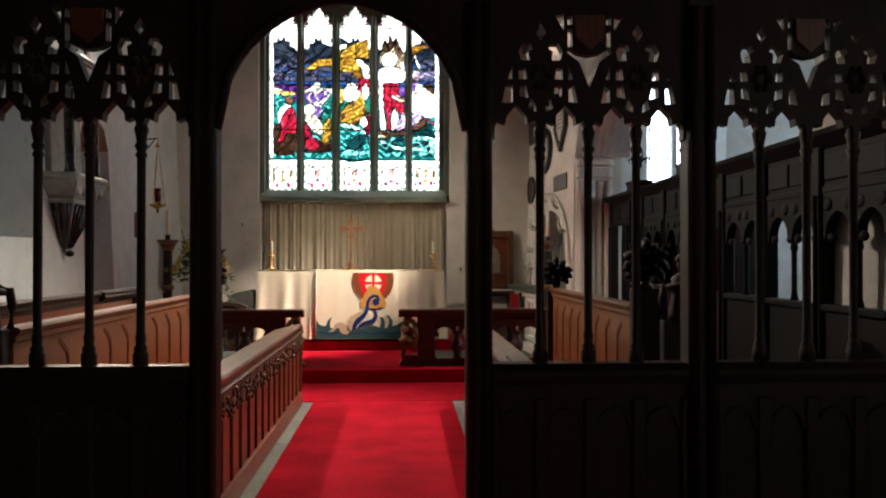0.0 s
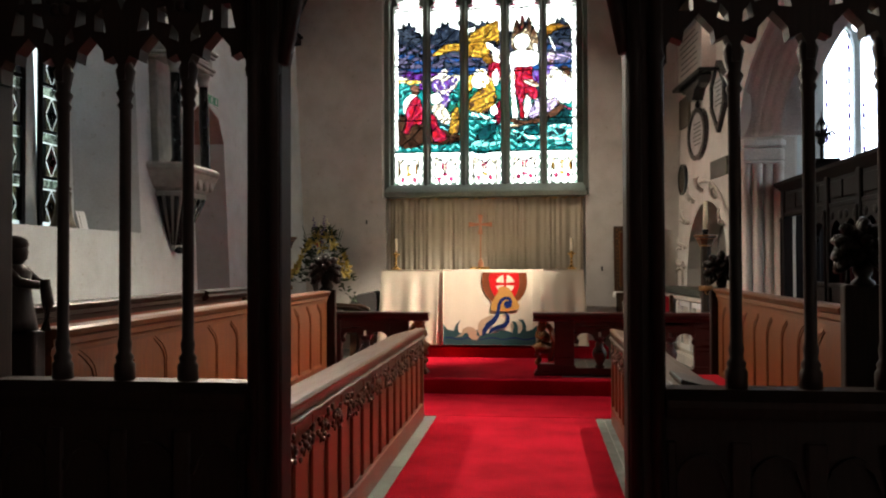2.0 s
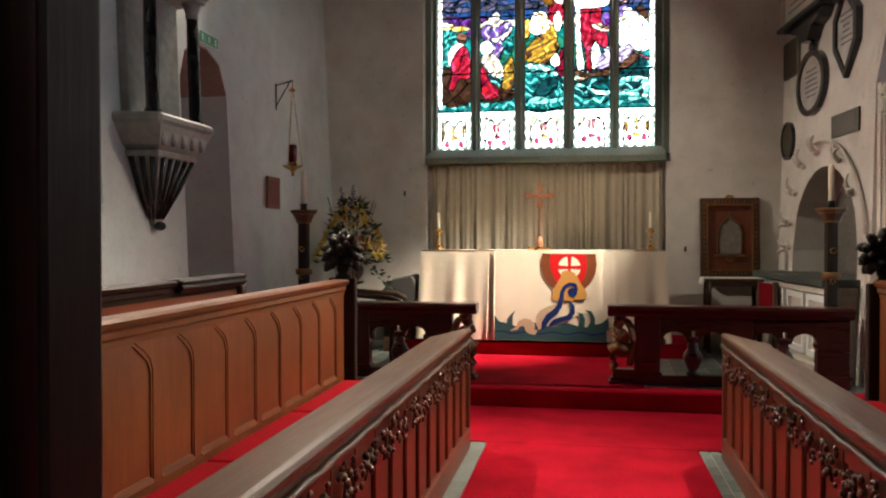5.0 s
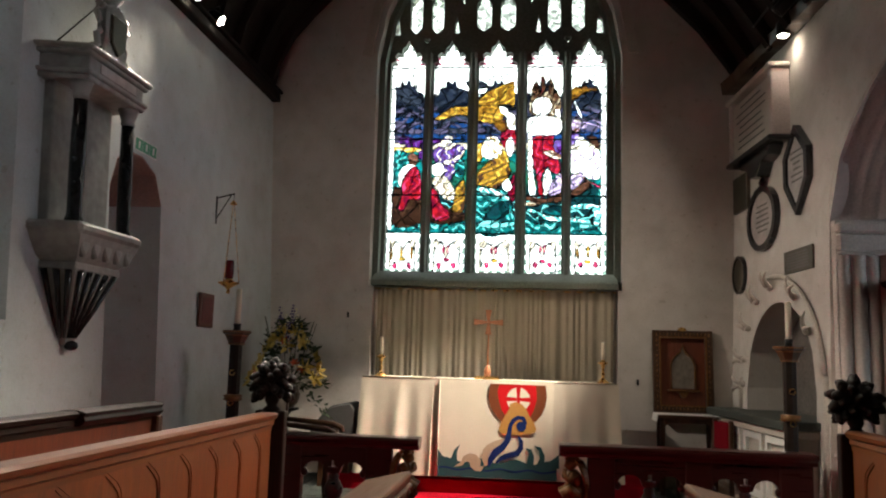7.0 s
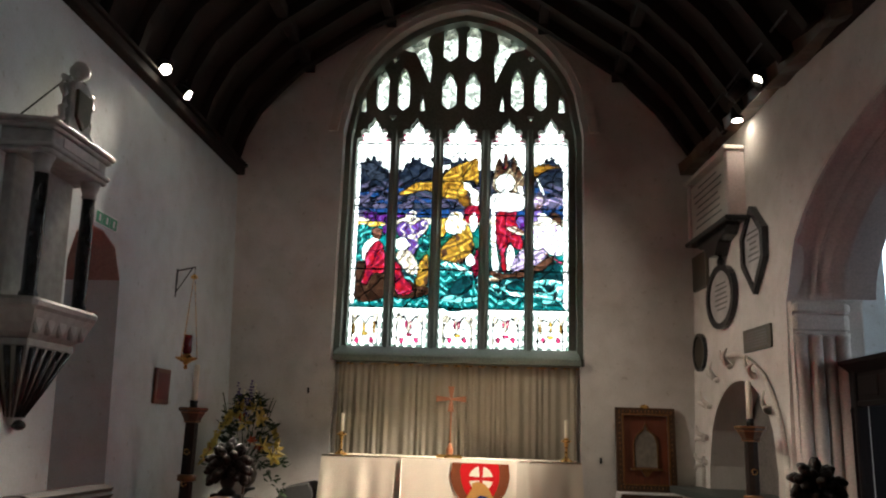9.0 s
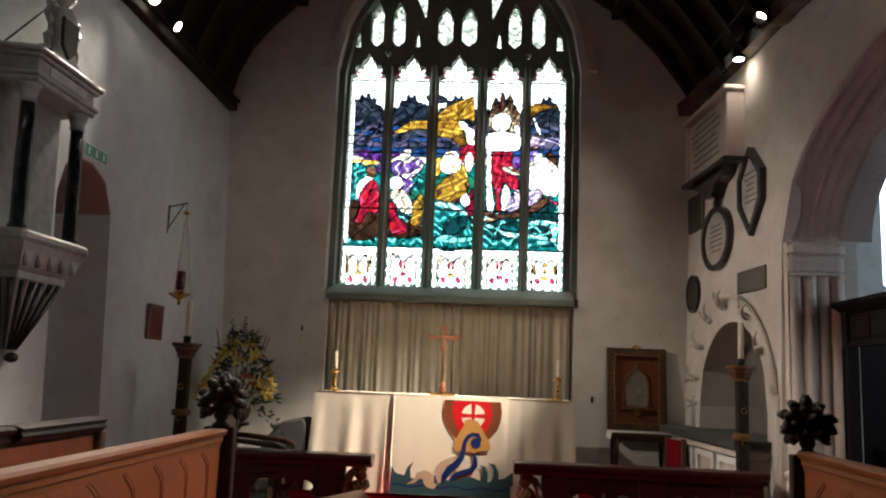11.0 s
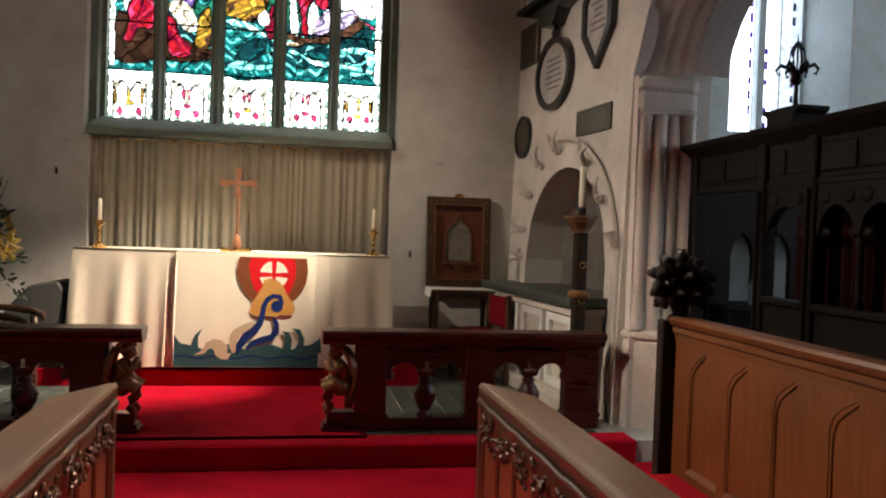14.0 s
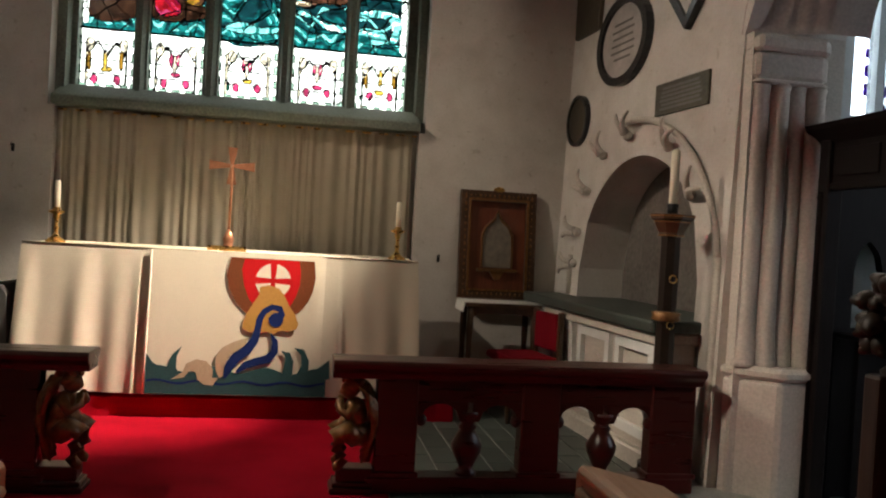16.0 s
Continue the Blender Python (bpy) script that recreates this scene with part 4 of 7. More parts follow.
def screen_bay(x0, x1):
    """One bay of the oak screen: panelled base, mullions and pierced tracery."""
    w = x1 - x0
    bay = thing("screen_bay", (x0, 5.06, 0), "black oak screen bay with slender mullions and pierced tracery", "screen", "bays of the chancel screen")
    base = box(0, w, -0.035, 0.035, 0.0, 0.93)
    part("base_panel", base, DARK_OAK, bay)
    for k in range(5):
        u = w * k / 4
        part("base_muntin", box(max(0, u - 0.03), min(w, u + 0.03), -0.055, -0.036, 0.12, 0.86, 0.006), DARK_OAK, bay)
    for k in range(4):
        c = w * (k + 0.5) / 4
        ol = arch(c, w / 8 - 0.03, 0.72, 0.09, 8)
        part("panel_arch", strip(ol, 0.02, -0.05, -0.036, "y"), DARK_OAK, bay)
    part("plinth", box(0, w, -0.075, 0.075, 0.0, 0.12, 0.01), DARK_OAK, bay)
    sill = prism([(-0.07, 0.93), (-0.08, 0.965), (-0.08, 0.985), (-0.045, 1.015), (0.045, 1.015), (0.08, 0.985), (0.08, 0.965), (0.07, 0.93)], 0, w, "x")
    part("sill_rail", sill, DARK_OAK, bay)
    prof = [(0.034, 0), (0.034, 0.05), (0.026, 0.06), (0.030, 0.075), (0.020, 0.09), (0.024, 0.12), (0.019, 0.14), (0.019, 0.90), (0.026, 0.915), (0.019, 0.93), (0.030, 0.955), (0.021, 0.97), (0.026, 1.0), (0.032, 1.03), (0.02, 1.06)]
    for k in (1, 2, 3):
        part("mullion", lathe(prof, (w * k / 4, 0, 1.015), 12), DARK_OAK, bay)
    # tracery: solid arch head with pierced openings
    z0 = 2.06
    holes = []
    h = w / 8
    for k in range(4):
        c = w * (k + 0.5) / 4
        holes.append([(c - h + 0.012, z0 - 0.1), (c - h + 0.012, z0 + 0.0), (c - h * 0.75, z0 + 0.03), (c - h * 0.45, z0 + 0.015), (c - h * 0.4, z0 + 0.05), (c, z0 + 0.10),
                      (c + h * 0.4, z0 + 0.05), (c + h * 0.45, z0 + 0.015), (c + h * 0.75, z0 + 0.03), (c + h - 0.012, z0 + 0.0), (c + h - 0.012, z0 - 0.1)])

    def quad(c, d, e, f):
        holes.append([(c - d, e), (c - d * 0.9, f), (c + d * 0.9, f), (c + d, e)])
    for m in (w / 4, 3 * w / 4):
        for s in (-1, 1):
            holes.append([(m + s * u, z0 + v) for u, v in ((0.020, 0.07), (0.055, 0.085), (0.045, 0.13), (0.022, 0.10))])
            holes.append([(m + s * u, z0 + v) for u, v in ((0.055, 0.13), (0.095, 0.14), (0.095, 0.185), (0.065, 0.19))])
            holes.append([(m + s * u, z0 + v) for u, v in ((0.062, 0.215), (0.098, 0.215), (0.098, 0.265), (0.070, 0.265))])
            holes.append([(m + s * u, z0 + v) for u, v in ((0.050, 0.30), (0.088, 0.30), (0.098, 0.34), (0.080, 0.375), (0.045, 0.375), (0.035, 0.35), (0.055, 0.34))])
            if (m < w / 2) == (s < 0):
                holes.append([(m + s * u, z0 + v) for u, v in ((0.125, 0.11), (0.172, 0.11), (0.155, 0.19), (0.125, 0.19))])
                holes.append([(m + s * u, z0 + v) for u, v in ((0.125, 0.215), (0.148, 0.215), (0.125, 0.275))])
            else:
                holes.append([(m + s * u, z0 + v) for u, v in ((0.125, 0.115), (0.165, 0.11), (0.15, 0.19), (0.125, 0.17))])
                holes.append([(m + s * u, z0 + v) for u, v in ((0.125, 0.215), (0.145, 0.215), (0.125, 0.28))])
                holes.append([(m + s * u, z0 + v) for u, v in ((0.065, 0.50), (0.105, 0.43), (0.105, 0.51))])
        holes.append([(m + u, z0 + v) for u, v in ((0, 0.385), (-0.024, 0.425), (0, 0.465), (0.024, 0.425))])
    c = w / 2
    holes.append([(c, z0 + 0.18), (c - 0.045, z0 + 0.295), (c - 0.10, z0 + 0.335), (c - 0.095, z0 + 0.36), (c - 0.05, z0 + 0.335), (c, z0 + 0.325),
                  (c + 0.05, z0 + 0.335), (c + 0.095, z0 + 0.36), (c + 0.10, z0 + 0.335), (c + 0.045, z0 + 0.295)])
    for s in (-1, 1):
        holes.append([(c + s * u, z0 + v) for u, v in ((0.075, 0.36), (0.098, 0.36), (0.098, 0.44), (0.075, 0.44))])
        holes.append([(c + s * u, z0 + v) for u, v in ((0.075, 0.46), (0.098, 0.46), (0.098, 0.50), (0.075, 0.50))])
    plate = box(0, w, -0.03, 0.03, 2.01, 2.66)
    part("tracery", cut(plate, [prism(p, -0.2, 0.2, "y") for p in holes]), DARK_OAK, bay, "pierced black oak tracery")
    part("shield", prism([(c - 0.07, z0 + 0.5), (c + 0.07, z0 + 0.5), (c + 0.065, z0 + 0.40), (c, z0 + 0.345), (c - 0.065, z0 + 0.40)], -0.045, -0.031, "y", bevel=0.004), MID_OAK, bay, "carved heraldic shield")
    for m in (w / 4, 3 * w / 4):
        rose = bmesh.new()
        for a in range(6):
            ball((m + 0.032 * math.cos(a * 1.047), -0.03, z0 + 0.23 + 0.045 * math.sin(a * 1.047)), (0.024, 0.014, 0.028), rose, 1)
        part("carved_boss", rose, DARK_OAK, bay)
    return bay


def screen_post(x0, x1):
    post = thing("screen_post", ((x0 + x1) / 2, 5.06, 0), "moulded black oak screen post", "post", "posts of the chancel screen")
    h = (x1 - x0) / 2
    part("shaft", box(-h, h, -0.06, 0.06, 0.0, 2.66, 0.012, segments=2), DARK_OAK, post)
    for s in (-1, 1):
        part("bead", lathe([(0.02, 0.1), (0.02, 2.0), (0.028, 2.02), (0.02, 2.05), (0.02, 2.6)], (s * h * 0.55, -0.062, 0), 10), DARK_OAK, post)
    part("plinth", box(-h - 0.015, h + 0.015, -0.085, 0.085, 0.0, 0.14, 0.01), DARK_OAK, post)


def chancel_screen():
    for x0, x1 in ((-2.09, -1.215), (-1.085, -0.205), (1.108, 1.980), (2.110, 2.985)):
        screen_bay(x0, x1)
    for x0, x1 in ((-2.22, -2.09), (-1.215, -1.085), (-0.205, -0.09), (0.993, 1.108), (1.980, 2.110), (2.985, 3.115)):
        screen_post(x0, x1)
    head = thing("screen_beam", (0.45, 5.06, 2.66), "massive black oak beam over the screen", "beam")
    part("beam", box(-2.67, 2.66, -0.10, 0.10, 0.0, 0.34, 0.015), DARK_OAK, head)
    part("cornice", prism([(-0.10, 0.34), (-0.22, 0.46), (-0.22, 0.52), (0.22, 0.52), (0.22, 0.46), (0.10, 0.34)], -2.67, 2.66, "x"), DARK_OAK, head)
    # arched head of the doorway
    line = arch(0.452, 0.542, 2.04, 0.575, 24)
    door = thing("screen_doorway", (0, 5.06, 0), "round-arched black oak head of the screen doorway", "doorway")
    spandrel = [(-0.09, 2.66)] + [(u, v) for u, v in line] + [(0.993, 2.66)]
    part("arch_head", prism(spandrel, -0.04, 0.04, "y"), DARK_OAK, door)
    part("arch_moulding", tube([(u, -0.045, v) for u, v in line], 0.022, 8), DARK_OAK, door)


chancel_screen()

# ---- choir stalls ----


def foliage(seed):
    """A carved knot of curling leaves, about 0.2 m wide, in the plane x = 0."""
    r = random.Random(seed)
    b = bmesh.new()
    for s in (-1, 1):
        pts = [(0.008, s * (0.015 + 0.065 * t * math.cos(2.4 * t)), 0.02 - 0.11 * t + 0.10 * t * math.sin(3 * t)) for t in [k / 7 for k in range(8)]]
        tube(pts, [0.010, 0.011, 0.012, 0.012, 0.011, 0.009, 0.007, 0.005], 6, b)
        for k in range(6):
            a = r.uniform(0, 6.28)
            ball((0.012, s * r.uniform(0.015, 0.085), r.uniform(-0.085, 0.06)), (0.010, r.uniform(0.010, 0.022), r.uniform(0.008, 0.018)), b, 1, Matrix.Rotation(a, 3, "X"))
    for k in range(3):
        ball((0.016, r.uniform(-0.03, 0.03), r.uniform(-0.07, 0.05)), (0.012, 0.018, 0.016), b, 1)
    me = bpy.data.meshes.new("carved_foliage")
    b.to_mesh(me)
    b.free()
    me.materials.append(CARVED)
    return me


LEAVES = [foliage(k) for k in range(4)]


def choir_desk(side):
    """The front reading desk; side 1 stands on the south, -1 on the north. Its face looks to the aisle."""
    x = 1.363 if side > 0 else -0.297
    y0, y1 = 5.30, 9.72
    n = 16
    desk = thing("choir_desk", (x, y0, 0), "long carved oak choir desk with a sloping book rest", "desk", "choir front desks")
    L = y1 - y0 - 0.07
    s = side                    # s points away from the aisle
    pitch = L / n
    lo, hi = sorted((s * 0.03, s * 0.05))
    part("back_board", box(lo, hi, 0, L, 0.02, 0.76), MID_OAK, desk)
    lo, hi = sorted((-s * 0.012, s * 0.045))
    part("plinth", box(lo, hi, 0, L, 0.0, 0.15, 0.008), MID_OAK, desk)
    lo, hi = sorted((s * 0.002, s * 0.05))
    part("top_rail", box(lo, hi, 0, L, 0.66, 0.755, 0.004), CARVED, desk)
    bead = [(-s * 0.012, L * k / 40, 0.735 + 0.004 * math.sin(k * 2.1)) for k in range(41)]
    part("bead_moulding", tube(bead, [0.014 + 0.004 * math.sin(k * 2.7) for k in range(41)], 8), CARVED, desk)
    for k in range(n):
        c = pitch * (k + 0.5)
        lo, hi = sorted((s * 0.014, s * 0.03))
        part("panel", box(lo, hi, c - pitch / 2 + 0.004, c + pitch / 2 - 0.004, 0.15, 0.66, 0.003), MID_OAK, desk)
        ob = new("carved_foliage", LEAVES[k % 4])
        ob.parent = desk
        ob.matrix_basis = pose(0.0, c, 0.635, 0, 0, 0 if s < 0 else 180) @ Matrix.Diagonal((1.0, pitch / 0.215, 1.0, 1.0))
    for k in range(n + 1):
        c = pitch * k
        lo, hi = sorted((-s * 0.002, s * 0.04))
        part("muntin", box(lo, hi, max(0, c - 0.017), min(L, c + 0.017), 0.15, 0.72, 0.009), MID_OAK, desk)
    slope = [(-s * 0.018, 0.787), (-s * 0.022, 0.805), (-s * 0.010, 0.821), (s * 0.02, 0.818), (s * 0.262, 0.757), (s * 0.262, 0.728), (s * 0.03, 0.775)]
    part("book_rest", prism(slope, 0, L + 0.01, "y", bevel=0.003), DESK_TOP, desk, "worn sloping oak book rest")
    under = [(-s * 0.018, 0.787), (s * 0.03, 0.775), (s * 0.03, 0.75), (-s * 0.004, 0.752)]
    part("cornice", prism(under, 0, L, "y"), CARVED, desk)
    lo, hi = sorted((-s * 0.006, s * 0.26))
    end = [(lo, 0), (hi, 0), (hi, 0.735), (lo, 0.79)] if s > 0 else [(lo, 0), (hi, 0), (hi, 0.79), (lo, 0.735)]
    part("end_standard", prism(end, L, L + 0.065, "y", bevel=0.006), CARVED, desk, "dark bench end")
    part("end_standard", prism(end, -0.05, 0.0, "y", bevel=0.006), CARVED, desk, "dark bench end")
    return desk


def stall_back(name, x, y0, y1, face, top, first, pitch, arches=True, wood=None, rail_wood=None):
    """A panelled seat back with four-centred arched panels; face is the way it looks along x."""
    st = thing(name, (x, y0, 0), "light oak stall back with arched panels" if arches else "oak rear stall back with moulded rail", "stall", "choir stalls")
    L = y1 - y0
    f = face
    lo, hi = sorted((0, -f * 0.055))
    board = box(lo, hi, 0, L, 0.12, top - 0.03)
    holes, lines = [], []
    if arches:
        c = first - y0
        while c - pitch / 2 > 0.03:
            c -= pitch
        while c + pitch / 2 - 0.02 < L:
            if c - pitch / 2 > 0.02:
                h = pitch / 2 - 0.03
                ol = [(c - h, 0.50), (c - h, 0.93), (c - h * 0.86, 0.975), (c - h * 0.6, 1.005), (c, 1.05), (c + h * 0.6, 1.005), (c + h * 0.86, 0.975), (c + h, 0.93), (c + h, 0.50)]
                holes.append(prism(ol, -f * 0.009, f * 0.05, "x"))
                lines.append((ol, c, h))
            c += pitch
    part("board", cut(board, holes) if holes else board, wood or OAK, st, "warm light oak panelling" if arches else "brown oak board")
    for ol, c, h in lines:
        inner = [(u + (0.012 if u < c else -0.012 if u > c else 0), v - (0.014 if v > 0.9 else 0)) for u, v in ol]
        a, b = sorted((-f * 0.0035, -f * 0.0086))
        o2 = prism(ol + inner[::-1], a, b, "x")
        part("arch_moulding", o2, OAK, st)
        part("panel_sill", prism([(-f * 0.0084, 0.50), (f * 0.004, 0.50), (-f * 0.0084, 0.53)], c - h, c + h, "y"), OAK_H, st)
    cap = [(-f * 0.075, top - 0.05), (-f * 0.085, top - 0.018), (-f * 0.07, top), (f * 0.02, top), (f * 0.038, top - 0.012), (f * 0.030, top - 0.034), (f * 0.014, top - 0.044), (f * 0.014, top - 0.07), (f * 0.004, top - 0.08), (f * 0.0015, top - 0.105), (-f * 0.0545, top - 0.105)]
    part("cap_rail", prism(cap, -0.01, L + 0.01, "y"), rail_wood or OAK_H, st, "moulded oak cap rail")
    return st


def bench(x0, x1, y0, y1, z=0.44):
    b = thing("choir_bench", ((x0 + x1) / 2, y0, 0), "oak choir bench with a long red cushion", "bench", "choir benches")
    h, L = (x1 - x0) / 2, y1 - y0
    part("seat", box(-h, h, 0, L, z - 0.04, z, 0.006), MID_OAK, b)
    for u in (0.1, L / 2, L - 0.1):
        part("leg", box(-h + 0.03, h - 0.03, u - 0.025, u + 0.025, 0, z - 0.04), MID_OAK, b)
    n = 4
    for k in range(n):
        part("cushion", box(-h + 0.01, h - 0.005, L * k / n + 0.006, L * (k + 1) / n - 0.006, z, z + 0.045, 0.016, segments=3), CUSHION, b, "flat red cushion")


def poppyhead(x, y, z):
    """A bench end with a carved fleur-de-lis of leaves on top."""
    p = thing("bench_end", (x, y, 0), "dark carved oak bench end with a leafy finial", "bench end", "carved bench ends")
    part("standard", box(-0.095, 0.095, -0.035, 0.035, 0, z - 0.14, 0.012, segments=2), DARK_OAK, p)
    h = bmesh.new()
    r = random.Random(int(1000 * (x + 5 * y)))
    lathe([(0.05, -0.15), (0.055, -0.13), (0.03, -0.11), (0.045, -0.08), (0.04, -0.05), (0.02, -0.03)], (0, 0, z), 12, h)
    ball((0, 0, z + 0.03), (0.075, 0.018, 0.085), h, 2)
    head = part("poppyhead", h, POPPY_OAK, p, "carved leaf finial")
    for d in (-1, 1):
        for n, reach, wide in ((9, 0.136, 0.034), (6, 0.094, 0.032), (3, 0.050, 0.028)):
            for k in range(n):
                a = radians(-112 + 224 * k / (n - 1)) + r.uniform(-0.08, 0.08)
                deep = d * (0.014 + (0.14 - reach) * 0.36)
                size = r.uniform(0.9, 1.1) * reach
                bend = 0.35 * math.sin(a)
                line = []
                for q, out in ((0.2, 0.4), (0.45, 0.9), (0.62, 0.8), (0.8, 1.3), (0.97, 1.5), (1.0, 2.1), (0.90, 2.5)):
                    t = a + bend * q * q
                    line.append((math.sin(t) * size * q, deep * out, z + 0.02 + math.cos(t) * size * q * 1.08))
                leaf = tube(line, [0.008, wide * 0.95, wide * 0.7, wide, wide * 0.75, wide * 0.5, wide * 0.2], 7)
                part("leaf", leaf, POPPY_OAK, head)


def bench_angel(x, y, z, face):
    """A small carved winged figure that crowns a bench end, as one plain shape."""
    p = thing("bench_end", (x, y, 0), "dark oak bench end below a carved figure", "bench end", "carved bench ends")
    part("standard", box(-0.13, 0.10, -0.04, 0.04, 0, z - 0.34, 0.012, segments=2), DARK_OAK, p)
    b = bmesh.new()
    ball((0, 0, z - 0.045), (0.045, 0.042, 0.052), b, 2)
    ball((-0.004, 0, z - 0.015), (0.050, 0.046, 0.034), b, 2)
    lathe([(0.085, -0.34), (0.08, -0.30), (0.065, -0.22), (0.058, -0.16), (0.066, -0.12), (0.03, -0.09)], (-0.01, 0, z), 12, b)
    tube([(0.0, 0.05, z - 0.12), (0.05 * face, 0.055, z - 0.16), (0.11 * face, 0.02, z - 0.17)], [0.024, 0.02, 0.016], 8, b)
    tube([(0.0, -0.05, z - 0.12), (0.05 * face, -0.055, z - 0.16), (0.11 * face, -0.02, z - 0.17)], [0.024, 0.02, 0.016], 8, b)
    tube([(0.115 * face, 0, z - 0.15), (0.13 * face, 0, z - 0.24), (0.12 * face, 0, z - 0.34)], [0.02, 0.022, 0.02], 8, b)
    for s in (-1, 1):
        ball((-0.08 * face, s * 0.03, z - 0.09), (0.026, 0.014, 0.085), b, 2, Matrix.Rotation(-0.25 * face, 3, "Y"))
    ob = part("carved_angel", b, DARK_OAK)
    ob.matrix_basis = pose(x, y, 0)
    tagged(ob, "small dark oak carved angel on a bench end", "statue", "carved angels")


def stalls():
    choir_desk(-1)
    choir_desk(1)
    stall_back("stall_back", -1.133, 5.42, 9.53, 1, 1.152, 8.571, 0.329)
    stall_back("stall_back", 2.19, 6.59, 9.36, -1, 1.182, 8.46, 0.316)
    stall_back("rear_stall_back", -1.943, 5.42, 9.62, 1, 1.178, 8.5, 0.33, arches=False, wood=MID_OAK, rail_wood=POPPY_OAK)
    bench(-1.12, -0.74, 5.42, 9.45)
    bench(1.80, 2.18, 6.6, 9.3)
    bench(-1.93, -1.55, 5.42, 9.5)
    poppyhead(-1.16, 9.60, 1.30)
    poppyhead(2.235, 9.43, 1.30)
    poppyhead(2.24, 6.50, 1.43)
    bench_angel(-1.24, 5.36, 1.49, 1)
    bench_angel(2.24, 5.78, 1.49, -1)
    e = thing("rear_bench_end", (-1.97, 9.66, 0), "dark carved end of the rear stall", "bench end")
    part("standard", box(-0.05, 0.07, -0.04, 0.03, 0, 1.10, 0.01), CARVED, e)
    part("scroll_cap", prism([(-0.07, 1.10), (-0.08, 1.14), (-0.05, 1.18), (0.05, 1.185), (0.10, 1.17), (0.085, 1.15), (0.10, 1.13), (0.07, 1.10)], -0.95, -0.03, "y", bevel=0.004), POPPY_OAK, e)
    f = thing("music_folder", (1.50, 6.55, 0.785), "black music folder lying on the desk", "folder")
    o = box(-0.11, 0.11, 0, 0.34, 0.0, 0.022, 0.004)
    part("cover", o, BOOK_BLACK, f)
    part("pages", box(-0.105, 0.10, 0.006, 0.335, 0.005, 0.017), WHITE_PAINT, f)
    f.matrix_basis = pose(1.50, 6.45, 0.793, 0, 14, 0)


stalls()

# ---- altar and sanctuary ----
TEAL_CLOTH = material("teal_applique", (0.035, 0.085, 0.09), 0.95, grain=160, vary=0.3, bump=0.2, spec=0.1)
BLUE_CLOTH = material("navy_applique", (0.012, 0.025, 0.11), 0.9, grain=160, vary=0.25, bump=0.2, spec=0.1)
GOLD_CLOTH = material("gold_applique", (0.46, 0.24, 0.06), 0.85, grain=160, vary=0.25, bump=0.2, spec=0.2)
RED_CLOTH = material("red_applique", (0.50, 0.012, 0.015), 0.9, grain=160, vary=0.2, bump=0.2, spec=0.1)
BROWN_CLOTH = material("brown_applique", (0.18, 0.055, 0.022), 0.9, grain=160, vary=0.3, bump=0.2, spec=0.1)
TAN_CLOTH = material("tan_applique", (0.48, 0.36, 0.24), 0.9, grain=160, vary=0.25, bump=0.2, spec=0.1)


def drape(x0, x1, z0, z1, y, nx, nz, fold):
    """A hanging cloth in the plane y with folds of its own depth."""
    b = bmesh.new()
    rows = []
    for j in range(nz + 1):
        t = j / nz
        rows.append([b.verts.new((x0 + (x1 - x0) * i / nx, y + fold(i / nx, t), z0 + (z1 - z0) * t)) for i in range(nx + 1)])
    for j in range(nz):
        for i in range(nx):
            b.faces.new((rows[j][i], rows[j][i + 1], rows[j + 1][i + 1], rows[j + 1][i])).smooth = True
    return b


